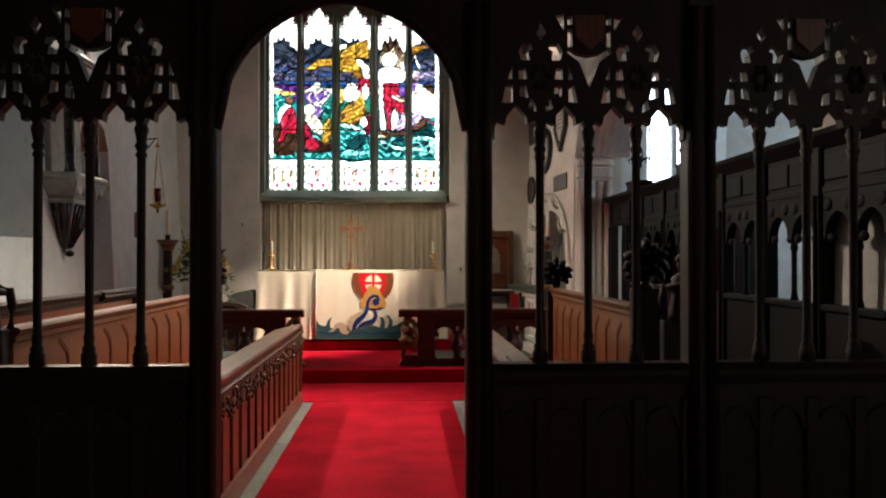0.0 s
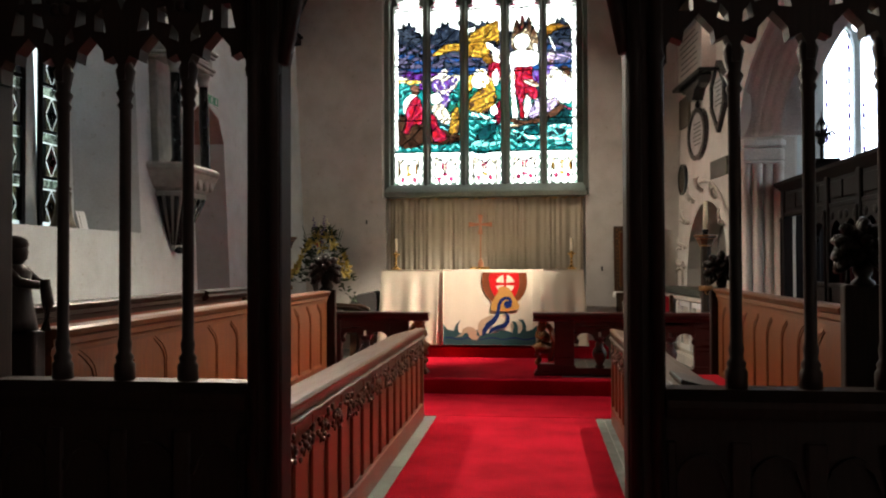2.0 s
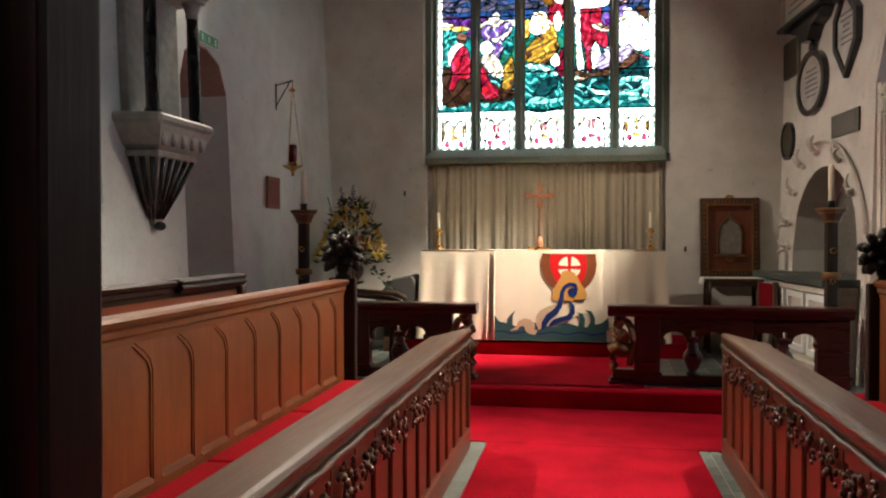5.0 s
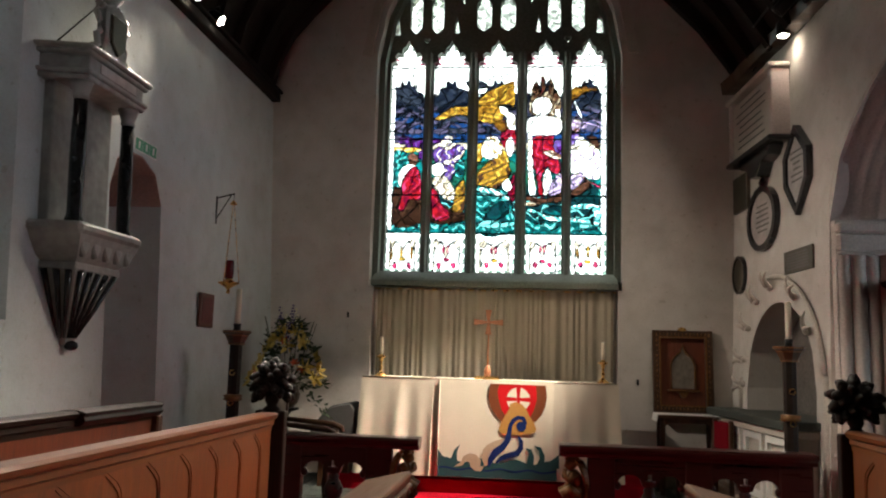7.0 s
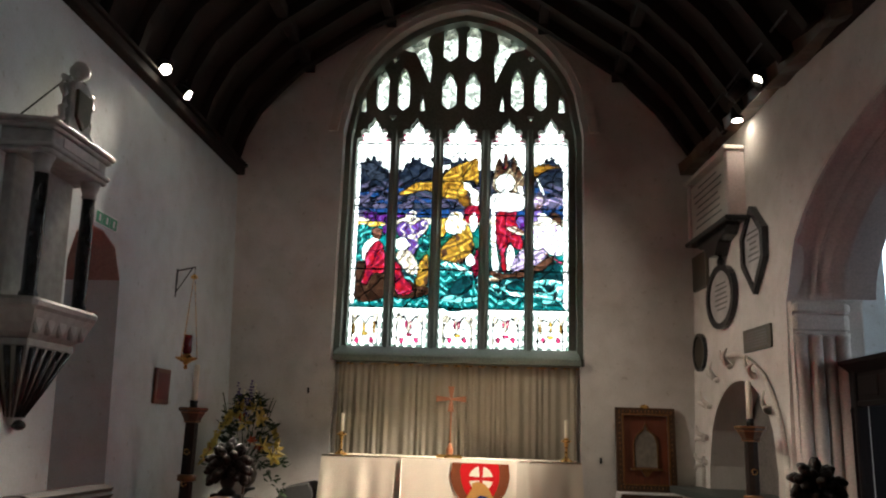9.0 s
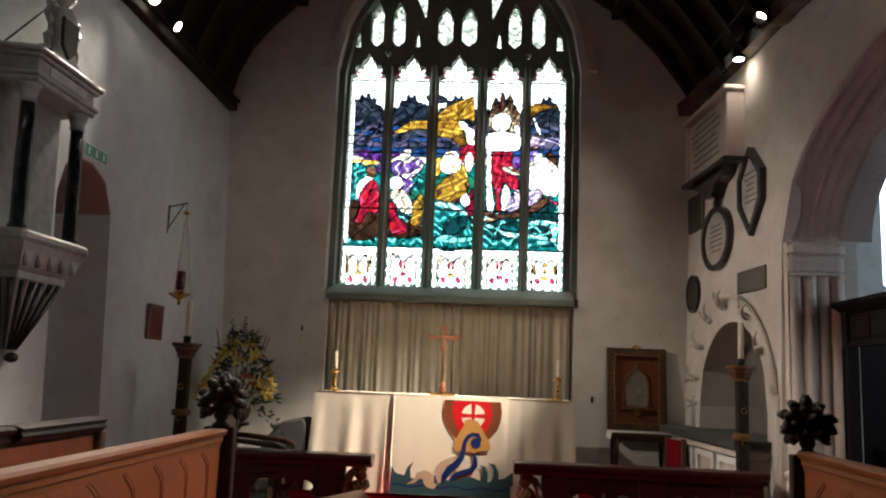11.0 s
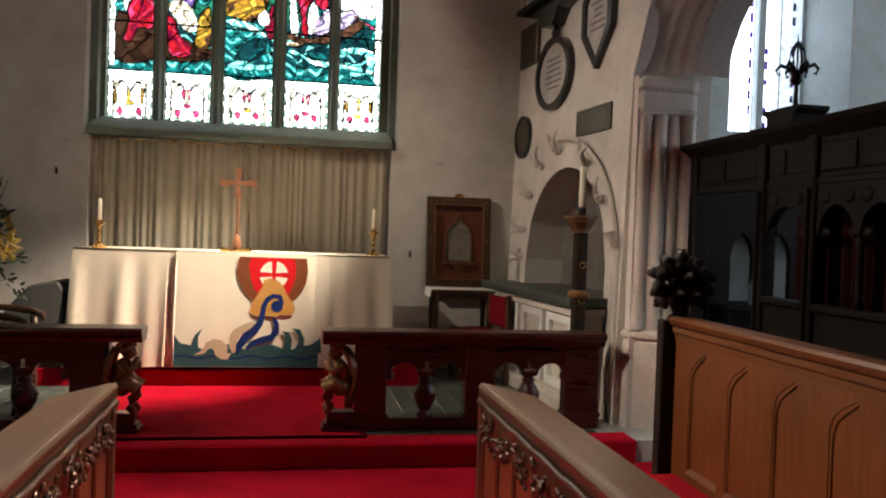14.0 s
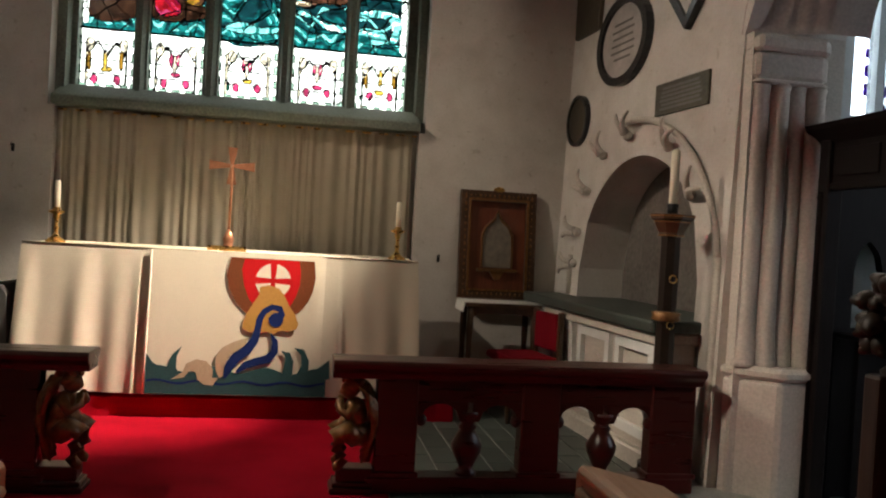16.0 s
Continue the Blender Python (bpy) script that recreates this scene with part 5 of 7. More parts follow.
def altar():
    a = thing("altar", (0, 13.0, 0.31), "altar table draped in cream linen", "altar")
    h = 0.99
    part("table_body", box(-1.25, 1.25, 0.06, 0.70, 0, h - 0.03), MID_OAK, a)
    part("table_top", box(-1.30, 1.30, 0.0, 0.74, h - 0.028, h, 0.008, segments=2), LINEN, a, "smooth white linen top")

    def f(u, t):
        d = (1 - t) ** 0.8
        loose = 0.15 if 0.29 < u < 0.79 else 1.0       # the frontal holds the folds flat
        return -0.004 - d * (0.030 + loose * (0.022 * math.sin(u * 43 + 2 * math.sin(u * 9)) + 0.012 * math.sin(u * 83 + 1.2)))
    front = drape(-1.305, 1.305, 0.02, h - 0.004, 0.0, 180, 16, f)
    for v in front.verts:
        v.co.x *= 1 + 0.045 * max(0.0, 1 - v.co.z / h)
    part("front_cloth", front, LINEN, a, "cream linen hanging in soft folds")
    for s in (-1, 1):
        b = drape(0, 0.74, 0.02, h - 0.004, 0, 50, 10, lambda u, t: -s * 0 - (1 - t) * (0.058 + 0.012 * math.sin(u * 24)))
        for v in b.verts:
            v.co = Vector((s * (1.306 - v.co.y), v.co.x, v.co.z))
        part("side_cloth", b, LINEN, a)
    part("frontal_edge", tube([(-1.30, -0.004, h), (1.30, -0.004, h)], 0.006, 6), LINEN, a)

    # the frontal, a separate hanging with appliqué
    fr = thing("altar_frontal", (0, 12.981, 0.33), "cream altar frontal with a coloured chalice and waves", "hanging")

    def g(u, t):
        return -0.028 * (1 - t) ** 0.8 - 0.003 * math.sin(u * 14 + 0.6) * (1 - t) - 0.001 * math.sin(u * 31) - 0.006 * max(0.0, -u * 2) * math.sin(u * 60) * (1 - t) + 0.05 * max(0.0, (u - 0.88) / 0.12) ** 2
    part("cloth", drape(-0.50, 0.735, 0.0, 0.965, 0.0, 60, 12, g), LINEN, fr)
    # roll of cloth added to throw a dark line along the frontal's edge
    part("seam_shadow_roll", tube([(-0.487, -0.008, 0.962), (-0.492, -0.018, 0.7), (-0.497, -0.028, 0.35), (-0.50, -0.036, 0.0)], [0.004, 0.007, 0.009, 0.010], 8), LINEN, fr)

    def flat(name, poly, mat, depth):
        b = prism([(u, v - 0.33) for u, v in poly], -0.0065 - 0.22 * depth - 0.0015, -0.0055 - 0.22 * depth, "y")
        for v in b.verts:
            v.co.y -= 0.028 * max(0.0, 1 - v.co.z / 0.965) ** 0.8
        part(name, b, mat, fr)
    bowl = [(0.023, 1.268), (0.002, 1.141), (0.02, 1.058), (0.052, 0.991), (0.092, 0.936), (0.146, 0.886), (0.227, 0.849), (0.328, 0.843), (0.426, 0.861), (0.494, 0.912), (0.549, 0.977), (0.582, 1.056), (0.596, 1.149), (0.583, 1.263)]
    flat("bowl", bowl, BROWN_CLOTH, 0.0)
    red = [(0.117, 1.259), (0.1, 1.193), (0.116, 1.087), (0.151, 0.997), (0.207, 0.924), (0.323, 0.901), (0.421, 0.93), (0.465, 1.01), (0.491, 1.096), (0.493, 1.188), (0.48, 1.261)]
    flat("red_field", red, RED_CLOTH, 0.005)
    c, r = (0.31, 1.118), 0.118
    for k in range(4):
        wedge = [(c[0] + 0.022 * math.cos(k * 1.5708 + 0.785), c[1] + 0.022 * math.sin(k * 1.5708 + 0.785))]
        wedge += [(c[0] + r * math.cos(k * 1.5708 + 0.20 + 1.17 * j / 6), c[1] + r * math.sin(k * 1.5708 + 0.20 + 1.17 * j / 6)) for j in range(7)]
        flat("host_quarter", wedge, LINEN, 0.010)
    shell = [(0.224, 1.025), (0.224, 1.071), (0.28, 1.09), (0.353, 1.068), (0.387, 1.028), (0.426, 0.953), (0.469, 0.895), (0.494, 0.832), (0.481, 0.794), (0.433, 0.777), (0.375, 0.784), (0.335, 0.756), (0.291, 0.77), (0.234, 0.763), (0.163, 0.765), (0.124, 0.788), (0.123, 0.83), (0.142, 0.886), (0.183, 0.956)]
    flat("gold_shell", shell, GOLD_CLOTH, 0.015)

    def ribbon(name, line, mat, depth):
        """A tapering ribbon of cloth along points with widths."""
        lf, rt = [], []
        for i in range(len(line)):
            p, a, b = line[i], line[max(0, i - 1)], line[min(len(line) - 1, i + 1)]
            d = Vector((b[0] - a[0], b[1] - a[1])).normalized() * p[2] / 2
            lf.append((p[0] - d.y, p[1] + d.x))
            rt.append((p[0] + d.y, p[1] - d.x))
        for i in range(len(line) - 1):
            flat(name, [lf[i], lf[i + 1], rt[i + 1], rt[i]], mat, depth + 0.002 * (i % 2))
    ribbon("blue_stream", [(0.34, 0.828, 0.038), (0.312, 0.862, 0.043), (0.343, 0.864, 0.081), (0.381, 0.892, 0.049), (0.364, 0.931, 0.046), (0.313, 0.94, 0.041), (0.263, 0.909, 0.043), (0.235, 0.857, 0.043), (0.225, 0.787, 0.046), (0.207, 0.709, 0.055), (0.158, 0.641, 0.067), (0.091, 0.591, 0.072), (0.042, 0.514, 0.058), (0.023, 0.449, 0.017)], BLUE_CLOTH, 0.022)
    ribbon("blue_stream", [(0.31, 0.765, 0.009), (0.344, 0.706, 0.041), (0.344, 0.641, 0.052), (0.305, 0.588, 0.058), (0.221, 0.564, 0.055), (0.152, 0.537, 0.052), (0.099, 0.49, 0.023)], BLUE_CLOTH, 0.012)
    flat("blue_eye", [(0.344 + 0.05 * math.cos(a), 0.853 + 0.05 * math.sin(a)) for a in [k * 0.4488 for k in range(14)]], BLUE_CLOTH, 0.030)
    flat("tan_stream", [(0.172, 0.73), (0.082, 0.701), (-0.0, 0.657), (-0.039, 0.601), (-0.041, 0.509), (-0.012, 0.449), (0.015, 0.463), (0.02, 0.544), (0.054, 0.607), (0.142, 0.667)], TAN_CLOTH, 0.008)
    flat("tan_curl", [(-0.325, 0.432), (-0.251, 0.483), (-0.231, 0.54), (-0.165, 0.572), (-0.1, 0.559), (-0.053, 0.508), (-0.058, 0.45), (-0.02, 0.449), (-0.051, 0.398), (-0.109, 0.403), (-0.154, 0.437), (-0.166, 0.482), (-0.205, 0.495), (-0.241, 0.447)], TAN_CLOTH, 0.012)
    for p in ([(-0.489, 0.603), (-0.448, 0.544), (-0.358, 0.489), (-0.352, 0.412), (-0.494, 0.403)],
              [(-0.264, 0.656), (-0.324, 0.598), (-0.353, 0.52), (-0.353, 0.427), (-0.247, 0.434), (-0.293, 0.508), (-0.294, 0.585)],
              [(0.389, 0.644), (0.449, 0.633), (0.475, 0.573), (0.47, 0.481), (0.399, 0.476), (0.416, 0.554), (0.418, 0.6)],
              [(0.474, 0.668), (0.542, 0.657), (0.58, 0.58), (0.578, 0.48), (0.492, 0.474), (0.531, 0.546), (0.524, 0.619)],
              [(0.719, 0.592), (0.652, 0.538), (0.576, 0.5), (0.559, 0.448), (0.726, 0.459)]):
        flat("teal_wave", p, TEAL_CLOTH, 0.004)
    top = [(-0.50 + 1.20 * k / 24, 0.505 + 0.022 * math.sin(k * 0.9)) for k in range(25)]
    flat("teal_sea", [(-0.50, 0.335)] + top + [(0.70, 0.335)], TEAL_CLOTH, 0.0)
    flat("sea_line", [(-0.49 + 1.18 * k / 24, 0.425 + 0.012 * math.sin(k * 1.1)) for k in range(25)] + [(0.69 - 1.18 * k / 24, 0.41 + 0.012 * math.sin((24 - k) * 1.1)) for k in range(25)], BLUE_CLOTH, 0.006)


altar()


def candlestick(x, y):
    c = thing("altar_candlestick", (x, y, 1.301), "small brass candlestick with a white candle on the altar", "candlestick", "altar candles")
    part("stick", lathe([(0.062, 0), (0.064, 0.012), (0.05, 0.022), (0.030, 0.035), (0.016, 0.055), (0.013, 0.08), (0.019, 0.095), (0.012, 0.11), (0.014, 0.15), (0.024, 0.175), (0.016, 0.185), (0.05, 0.20), (0.052, 0.212), (0.03, 0.215), (0.02, 0.235)], (0, 0, 0), 20), BRASS, c)
    part("candle", lathe([(0.019, 0.215), (0.0195, 0.30), (0.019, 0.405), (0.012, 0.415), (0.003, 0.412)], (0, 0, 0), 14), WAX, c, "white wax candle")
    part("wick", tube([(0, 0, 0.412), (0.002, 0, 0.425)], 0.0018, 5), IRON, c)


candlestick(1.16, 13.10)
candlestick(-1.135, 13.12)


def altar_cross():
    c = thing("altar_cross", (-0.02, 13.20, 1.301), "slender copper altar cross on a turned foot", "cross")
    part("foot", lathe([(0.055, 0), (0.055, 0.015), (0.038, 0.025), (0.034, 0.06), (0.042, 0.075), (0.034, 0.10), (0.02, 0.13), (0.01, 0.15)], (0, 0, 0), 18), COPPER, c)
    part("shaft", tube([(0, 0, 0.14), (0.005, 0, 0.62)], [0.009, 0.011], 10), COPPER, c)
    z = 0.595
    for k in range(4):
        a = k * math.pi / 2
        L = 0.155 if k in (0, 2) else 0.13
        w0, w1 = 0.012, 0.034
        pts = [(0.01, -w0), (L, -w1), (L, w1), (0.01, w0)]
        part("arm", prism([(u * math.cos(a) - v * math.sin(a), z + u * math.sin(a) + v * math.cos(a)) for u, v in pts], -0.009, 0.009, "y", bevel=0.002), COPPER, c)
    m = thing("altar_book_stand", (-0.02, 13.10, 1.301), "low brass book stand on the altar", "book stand")
    part("plate", box(-0.13, 0.13, -0.01, 0.10, 0, 0.012, 0.003), BRASS, m)
    part("lip", box(-0.13, 0.13, -0.014, -0.008, 0.0, 0.035, 0.002), BRASS, m)


altar_cross()


def dossal():
    c = thing("dossal_curtain", (0, 14.06, 0.31), "grey-beige pleated curtain behind the altar", "curtain")

    def f(u, t):
        s = u * 104 + 1.9 * math.sin(u * 11) + 0.9 * math.sin(u * 37)
        return 0.017 * math.sin(s) * (0.55 + 0.45 * (1 - t)) + 0.008 * math.sin(2.3 * s + 1)
    part("cloth", drape(-1.385, 1.36, 0.0, 2.0, 0.0, 640, 10, f), CURTAIN, c)
    part("heading", drape(-1.385, 1.36, 1.985, 2.012, -0.006, 300, 2, lambda u, t: 0.012 * math.sin(u * 124 + 2)), CURTAIN, c, "gathered heading tape")
    part("rod", tube([(-1.42, 0.0, 1.995), (1.385, 0.0, 1.995)], 0.008, 8), BRASS, c)
    for k in range(14):
        u = -1.33 + 2.64 * k / 13
        part("ring", tube([(u, 0.018 * math.cos(a), 1.992 + 0.018 * math.sin(a)) for a in [j * 0.785 for j in range(8)]], 0.003, 5, closed=True), BRASS, c)


dossal()


def wall_hook(x, z):
    k = thing("wall_hook", (x, EAST, z), "small rusty iron hook in the plaster", "hook", "hooks on the east wall")
    part("plate", box(-0.012, 0.012, -0.006, 0.004, -0.03, 0.03, 0.003), IRON, k)
    part("hook", tube([(0, -0.004, 0.01), (0, -0.03, 0.005), (0, -0.045, 0.02), (0, -0.04, 0.035)], 0.005, 6), IRON, k)


wall_hook(-1.72, 1.98)
wall_hook(1.62, 1.30)


def rail(mirror):
    """Altar rail with turned balusters between pierced pillars. Drawn for the south side, mirrored for the north."""
    r = thing("altar_rail", (0, 11.46, 0.168), "polished dark mahogany altar rail with turned balusters", "altar rail", "altar rails")
    s = -1 if mirror else 1
    m = 0.2 if mirror else 0.0

    def X(u):
        return s * u + m

    def bx(u0, u1, *rest, **kw):
        a, b = sorted((X(u0), X(u1)))
        return box(a, b, *rest, **kw)
    prof = [(-0.115, 0.640), (-0.120, 0.662), (-0.108, 0.680), (0.108, 0.680), (0.120, 0.662), (0.115, 0.640), (0.085, 0.615), (0.078, 0.585), (-0.078, 0.585), (-0.085, 0.615)]
    a, b = sorted((X(0.672), X(2.668)))
    part("top_rail", prism(prof, a, b, "x", bevel=0.004), MAHOGANY, r, "broad moulded mahogany top rail")
    part("bottom_rail", bx(0.86, 2.64, -0.07, 0.07, 0.0, 0.085, 0.008), MAHOGANY, r)
    part("frieze", bx(0.90, 2.64, -0.045, 0.045, 0.47, 0.60, 0.004), MAHOGANY, r)
    for u0, u1 in ((0.90, 1.115), (1.665, 1.875), (2.385, 2.64)):
        part("pillar", bx(u0, u1, -0.055, 0.055, 0.08, 0.60, 0.008), MAHOGANY, r)
        part("pillar_base", bx(u0 - 0.015, u1 + 0.015, -0.068, 0.068, 0.08, 0.11, 0.006), MAHOGANY, r)
    for c in (1.39, 2.13):
        part("baluster", lathe([(0.055, 0.085), (0.055, 0.105), (0.035, 0.12), (0.05, 0.15), (0.078, 0.21), (0.082, 0.245), (0.06, 0.29), (0.04, 0.32), (0.05, 0.34), (0.035, 0.355), (0.045, 0.38), (0.06, 0.40), (0.06, 0.42)], (X(c), 0, 0), 18), MAHOGANY, r)
        # pierced arches springing from the baluster to both pillars
        for d in (-1, 1):
            h = 0.105
            cc = c + d * 0.155
            ol = arch(cc, h, 0.37, 0.09, 10)
            poly = [(cc - h - 0.035, 0.48), (cc - h - 0.035, 0.37)] + ol + [(cc + h + 0.035, 0.37), (cc + h + 0.035, 0.48)]
            poly = [(X(u), v) for u, v in poly]
            part("arch_bracket", prism(poly, -0.04, 0.04, "y"), MAHOGANY, r)
        for d in (-0.262, 0.262):
            part("drop_bead", ball((X(c + d * 0.96), -0.02, 0.37), (0.03, 0.03, 0.035), None, 2), MAHOGANY, r)
    # stepped plinth that carries the carved figure
    part("figure_plinth", bx(0.682, 0.90, -0.085, 0.085, 0.0, 0.03, 0.006), MAHOGANY, r)
    part("figure_plinth", bx(0.695, 0.90, -0.075, 0.075, 0.03, 0.055, 0.006), MAHOGANY, r)
    part("figure_plinth", bx(0.715, 0.90, -0.06, 0.06, 0.055, 0.125, 0.006), MAHOGANY, r)
    # crouching carved figure with a curved wing, one plain shape
    b = bmesh.new()

    def lump(u, y, z, a, bb, c, turn=0.0):
        ball((X(u), y, z), (a, bb, c), b, 2, Matrix.Rotation(s * turn, 3, "Y"))
    lump(0.765, 0, 0.515, 0.048, 0.050, 0.050)
    lump(0.785, 0, 0.535, 0.052, 0.056, 0.042)
    for k in range(7):
        t = -1.2 + 0.5 * k
        lump(0.785 + 0.045 * math.sin(t), 0.045 * math.cos(k * 2.3), 0.545 + 0.03 * math.cos(t), 0.020, 0.022, 0.018)
    lump(0.728, 0, 0.505, 0.014, 0.014, 0.014)
    lump(0.80, 0, 0.40, 0.062, 0.070, 0.085, -0.25)
    lump(0.805, 0, 0.30, 0.075, 0.085, 0.075)
    lump(0.765, 0, 0.345, 0.050, 0.060, 0.050)
    for d in (-1, 1):
        tube([(X(0.80), d * 0.062, 0.455), (X(0.755), d * 0.085, 0.395), (X(0.715), d * 0.050, 0.425), (X(0.722), d * 0.022, 0.470)], [0.030, 0.028, 0.022, 0.018], 8, b)
        tube([(X(0.81), d * 0.055, 0.275), (X(0.755), d * 0.068, 0.320), (X(0.712), d * 0.066, 0.300), (X(0.722), d * 0.062, 0.225), (X(0.740), d * 0.060, 0.165), (X(0.715), d * 0.062, 0.138), (X(0.695), d * 0.064, 0.132)], [0.050, 0.056, 0.050, 0.040, 0.030, 0.026, 0.016], 10, b)
        # feathered wing that sweeps down behind the back
        for k in range(4):
            q = k * 0.016
            tube([(X(0.80 + q), d * 0.040, 0.555), (X(0.855 + q * 0.8), d * (0.060 - k * 0.004), 0.500 - q), (X(0.880 + q * 0.3), d * 0.062, 0.400 - q), (X(0.880 + q * 0.2), d * 0.056, 0.290), (X(0.862), d * 0.050, 0.200 + q), (X(0.838), d * 0.046, 0.150 + q * 2)], [0.010, 0.018, 0.020, 0.018, 0.014, 0.006], 7, b)
    tube([(X(0.84), 0, 0.54), (X(0.885), 0, 0.46), (X(0.89), 0, 0.32), (X(0.86), 0, 0.15)], [0.03, 0.036, 0.036, 0.026], 8, b)
    ob = part("carved_figure", b, GILT_WOOD)
    ob.matrix_basis = pose(0, 11.46, 0.168)
    tagged(ob, "crouching carved gilt-brown figure at the rail's end", "statue", "carved rail figures")


rail(False)
rail(True)


def candle_stand(x, y, base, top, candle):
    c = thing("floor_candle_stand", (x, y, base), "tall painted octagonal candle stand with gilt bands", "candle stand", "floor candle stands")
    h = top - base
    part("foot", lathe([(0.16, 0), (0.16, 0.04), (0.12, 0.06), (0.12, 0.10), (0.075, 0.13)], (0, 0, 0), 8, smooth=False), DARK_OAK, c)
    part("shaft", lathe([(0.066, 0.12), (0.066, h * 0.40), (0.057, h * 0.42), (0.057, h - 0.10), (0.062, h - 0.09)], (0, 0, 0), 8, smooth=False), POPPY_OAK, c, "dark painted shaft")
    for z in (0.14, h * 0.34, h * 0.62):
        part("gilt_band", lathe([(0.06, z - 0.03), (0.085, z - 0.02), (0.076, z), (0.085, z + 0.02), (0.06, z + 0.03)], (0, 0, 0), 12), GILT_WOOD, c, "twisted gilt band")
    for k in range(4):
        z = h * (0.2 + 0.2 * k) if k < 2 else h * (0.42 + 0.17 * (k - 1))
        ring = tube([(0.022 * math.cos(a), -0.060, z + 0.022 * math.sin(a)) for a in [j * 0.628 for j in range(10)]], 0.005, 5, closed=True)
        part("painted_roundel", ring, BRASS, c)
    part("capital", lathe([(0.062, h - 0.13), (0.075, h - 0.12), (0.075, h - 0.105), (0.105, h - 0.05), (0.105, h - 0.04), (0.130, h - 0.028), (0.130, h - 0.002), (0.11, h)], (0, 0, 0), 8, smooth=False), CARVED, c, "dark octagonal capital")
    for z, q in ((h - 0.122, 0.078), (h - 0.044, 0.109), (h - 0.012, 0.134)):
        part("gilt_line", lathe([(q - 0.01, z - 0.005), (q, z - 0.004), (q, z + 0.004), (q - 0.01, z + 0.005)], (0, 0, 0), 8, smooth=False), GILT_WOOD, c, "worn gilt line")
    part("socket", lathe([(0.034, h), (0.030, h + 0.03), (0.036, h + 0.055), (0.030, h + 0.06)], (0, 0, 0), 14), IRON, c)
    part("candle", lathe([(0.024, h + 0.02), (0.025, h + candle * 0.6), (0.024, h + candle), (0.012, h + candle + 0.01), (0.003, h + candle + 0.008)], (0, 0, 0), 14), WAX, c, "thick white candle")


candle_stand(2.555, 11.66, 0.156, 1.69, 0.36)
candle_stand(-2.165, 11.62, 0.156, 1.70, 0.36)


def credence():
    t = thing("credence_table", (2.075, 13.62, 0.156), "small dark oak side table with a white cloth", "table")
    part("top", box(-0.31, 0.31, -0.14, 0.20, 0.80, 0.83, 0.005), CARVED, t)
    for u in (-0.26, 0.26):
        for v in (-0.10, 0.16):
            part("leg", lathe([(0.028, 0), (0.022, 0.05), (0.026, 0.3), (0.020, 0.45), (0.028, 0.6), (0.026, 0.80)], (u, v, 0), 10), CARVED, t)
        part("bracket", prism([(u, 0.80), (u - math.copysign(0.13, u), 0.80), (u - math.copysign(0.03, u), 0.72), (u, 0.66)], -0.115, -0.095, "y"), CARVED, t)
    part("apron", box(-0.27, 0.27, -0.118, -0.10, 0.745, 0.80, 0.003), CARVED, t)
    c = thing("table_cloth", (2.075, 13.62, 0.987), "white cloth on the side table", "cloth")
    part("cloth", box(-0.315, 0.318, -0.145, 0.19, 0.0, 0.006, 0.002), WHITE_PAINT, c)
    for s in (-1, 1):
        part("fall", prism([(s * 0.314, 0.004), (s * 0.322, 0.004), (s * 0.335, -0.07), (s * 0.325, -0.075)], -0.145, 0.17, "y"), WHITE_PAINT, c)
    f = thing("framed_aumbry", (2.103, 13.995, 0.99), "carved dark gilt frame with an ogee niche panel", "frame", turn=0)
    f.matrix_basis = pose(2.103, 13.93, 0.99, -4.5, 0, 0)
    w, h = 0.325, 0.90
    out, inn = [(-w, 0), (-w, h), (w, h), (w, 0)], [(-w + 0.085, 0.08), (-w + 0.085, h - 0.085), (w - 0.085, h - 0.085), (w - 0.085, 0.08)]
    part("frame", band(out, inn, -0.035, 0.03), CARVED, f, "dark frame with worn gilding")
    part("frame_bead", band([(u * 0.80, 0.45 + (v - 0.45) * 0.86) for u, v in out], inn, -0.045, -0.034), GILT_WOOD, f, "gilt inner bead")
    part("back_panel", box(-w + 0.08, w - 0.08, 0.0, 0.02, 0.05, h - 0.05), MID_OAK, f)
    orn = bmesh.new()
    r = random.Random(3)
    for k in range(64):
        t2 = k / 64 * 4
        side, u = int(t2), t2 % 1
        p = [(-w + 0.042, h * u), (-w + 2 * w * u, h - 0.042), (w - 0.042, h * (1 - u)), (w - 2 * w * u, 0.04)][side]
        ball((p[0], -0.038, p[1]), (r.uniform(0.006, 0.013), 0.006, r.uniform(0.008, 0.02)), orn, 1)
    tagged(part("gilt_ornament", orn, GILT_WOOD, f, "worn gilt running ornament"), kind="stuff")
    part("crest", ball((0, -0.02, h + 0.01), (0.05, 0.02, 0.03), None, 2), BRASS, f)
    niche = [(-0.13, 0.26), (-0.13, 0.52), (-0.10, 0.60), (-0.03, 0.66), (0.0, 0.74), (0.03, 0.66), (0.10, 0.60), (0.13, 0.52), (0.13, 0.26)]
    part("niche_panel", prism(niche, -0.006, -0.002, "y"), material("faded_niche_panel", (0.20, 0.175, 0.14), 0.7, grain=20, vary=0.4), f, "faded grey-brown niche panel")
    part("niche_moulding", tube([(u, -0.012, v) for u, v in niche], 0.011, 8), GILT_WOOD, f)
    part("niche_shelf", box(-0.17, 0.17, -0.05, 0.0, 0.225, 0.25, 0.005), GILT_WOOD, f)
    part("niche_corbel", prism([(-0.06, 0.225), (0.06, 0.225), (0.02, 0.16), (-0.02, 0.16)], -0.035, 0.0, "y"), GILT_WOOD, f)


credence()

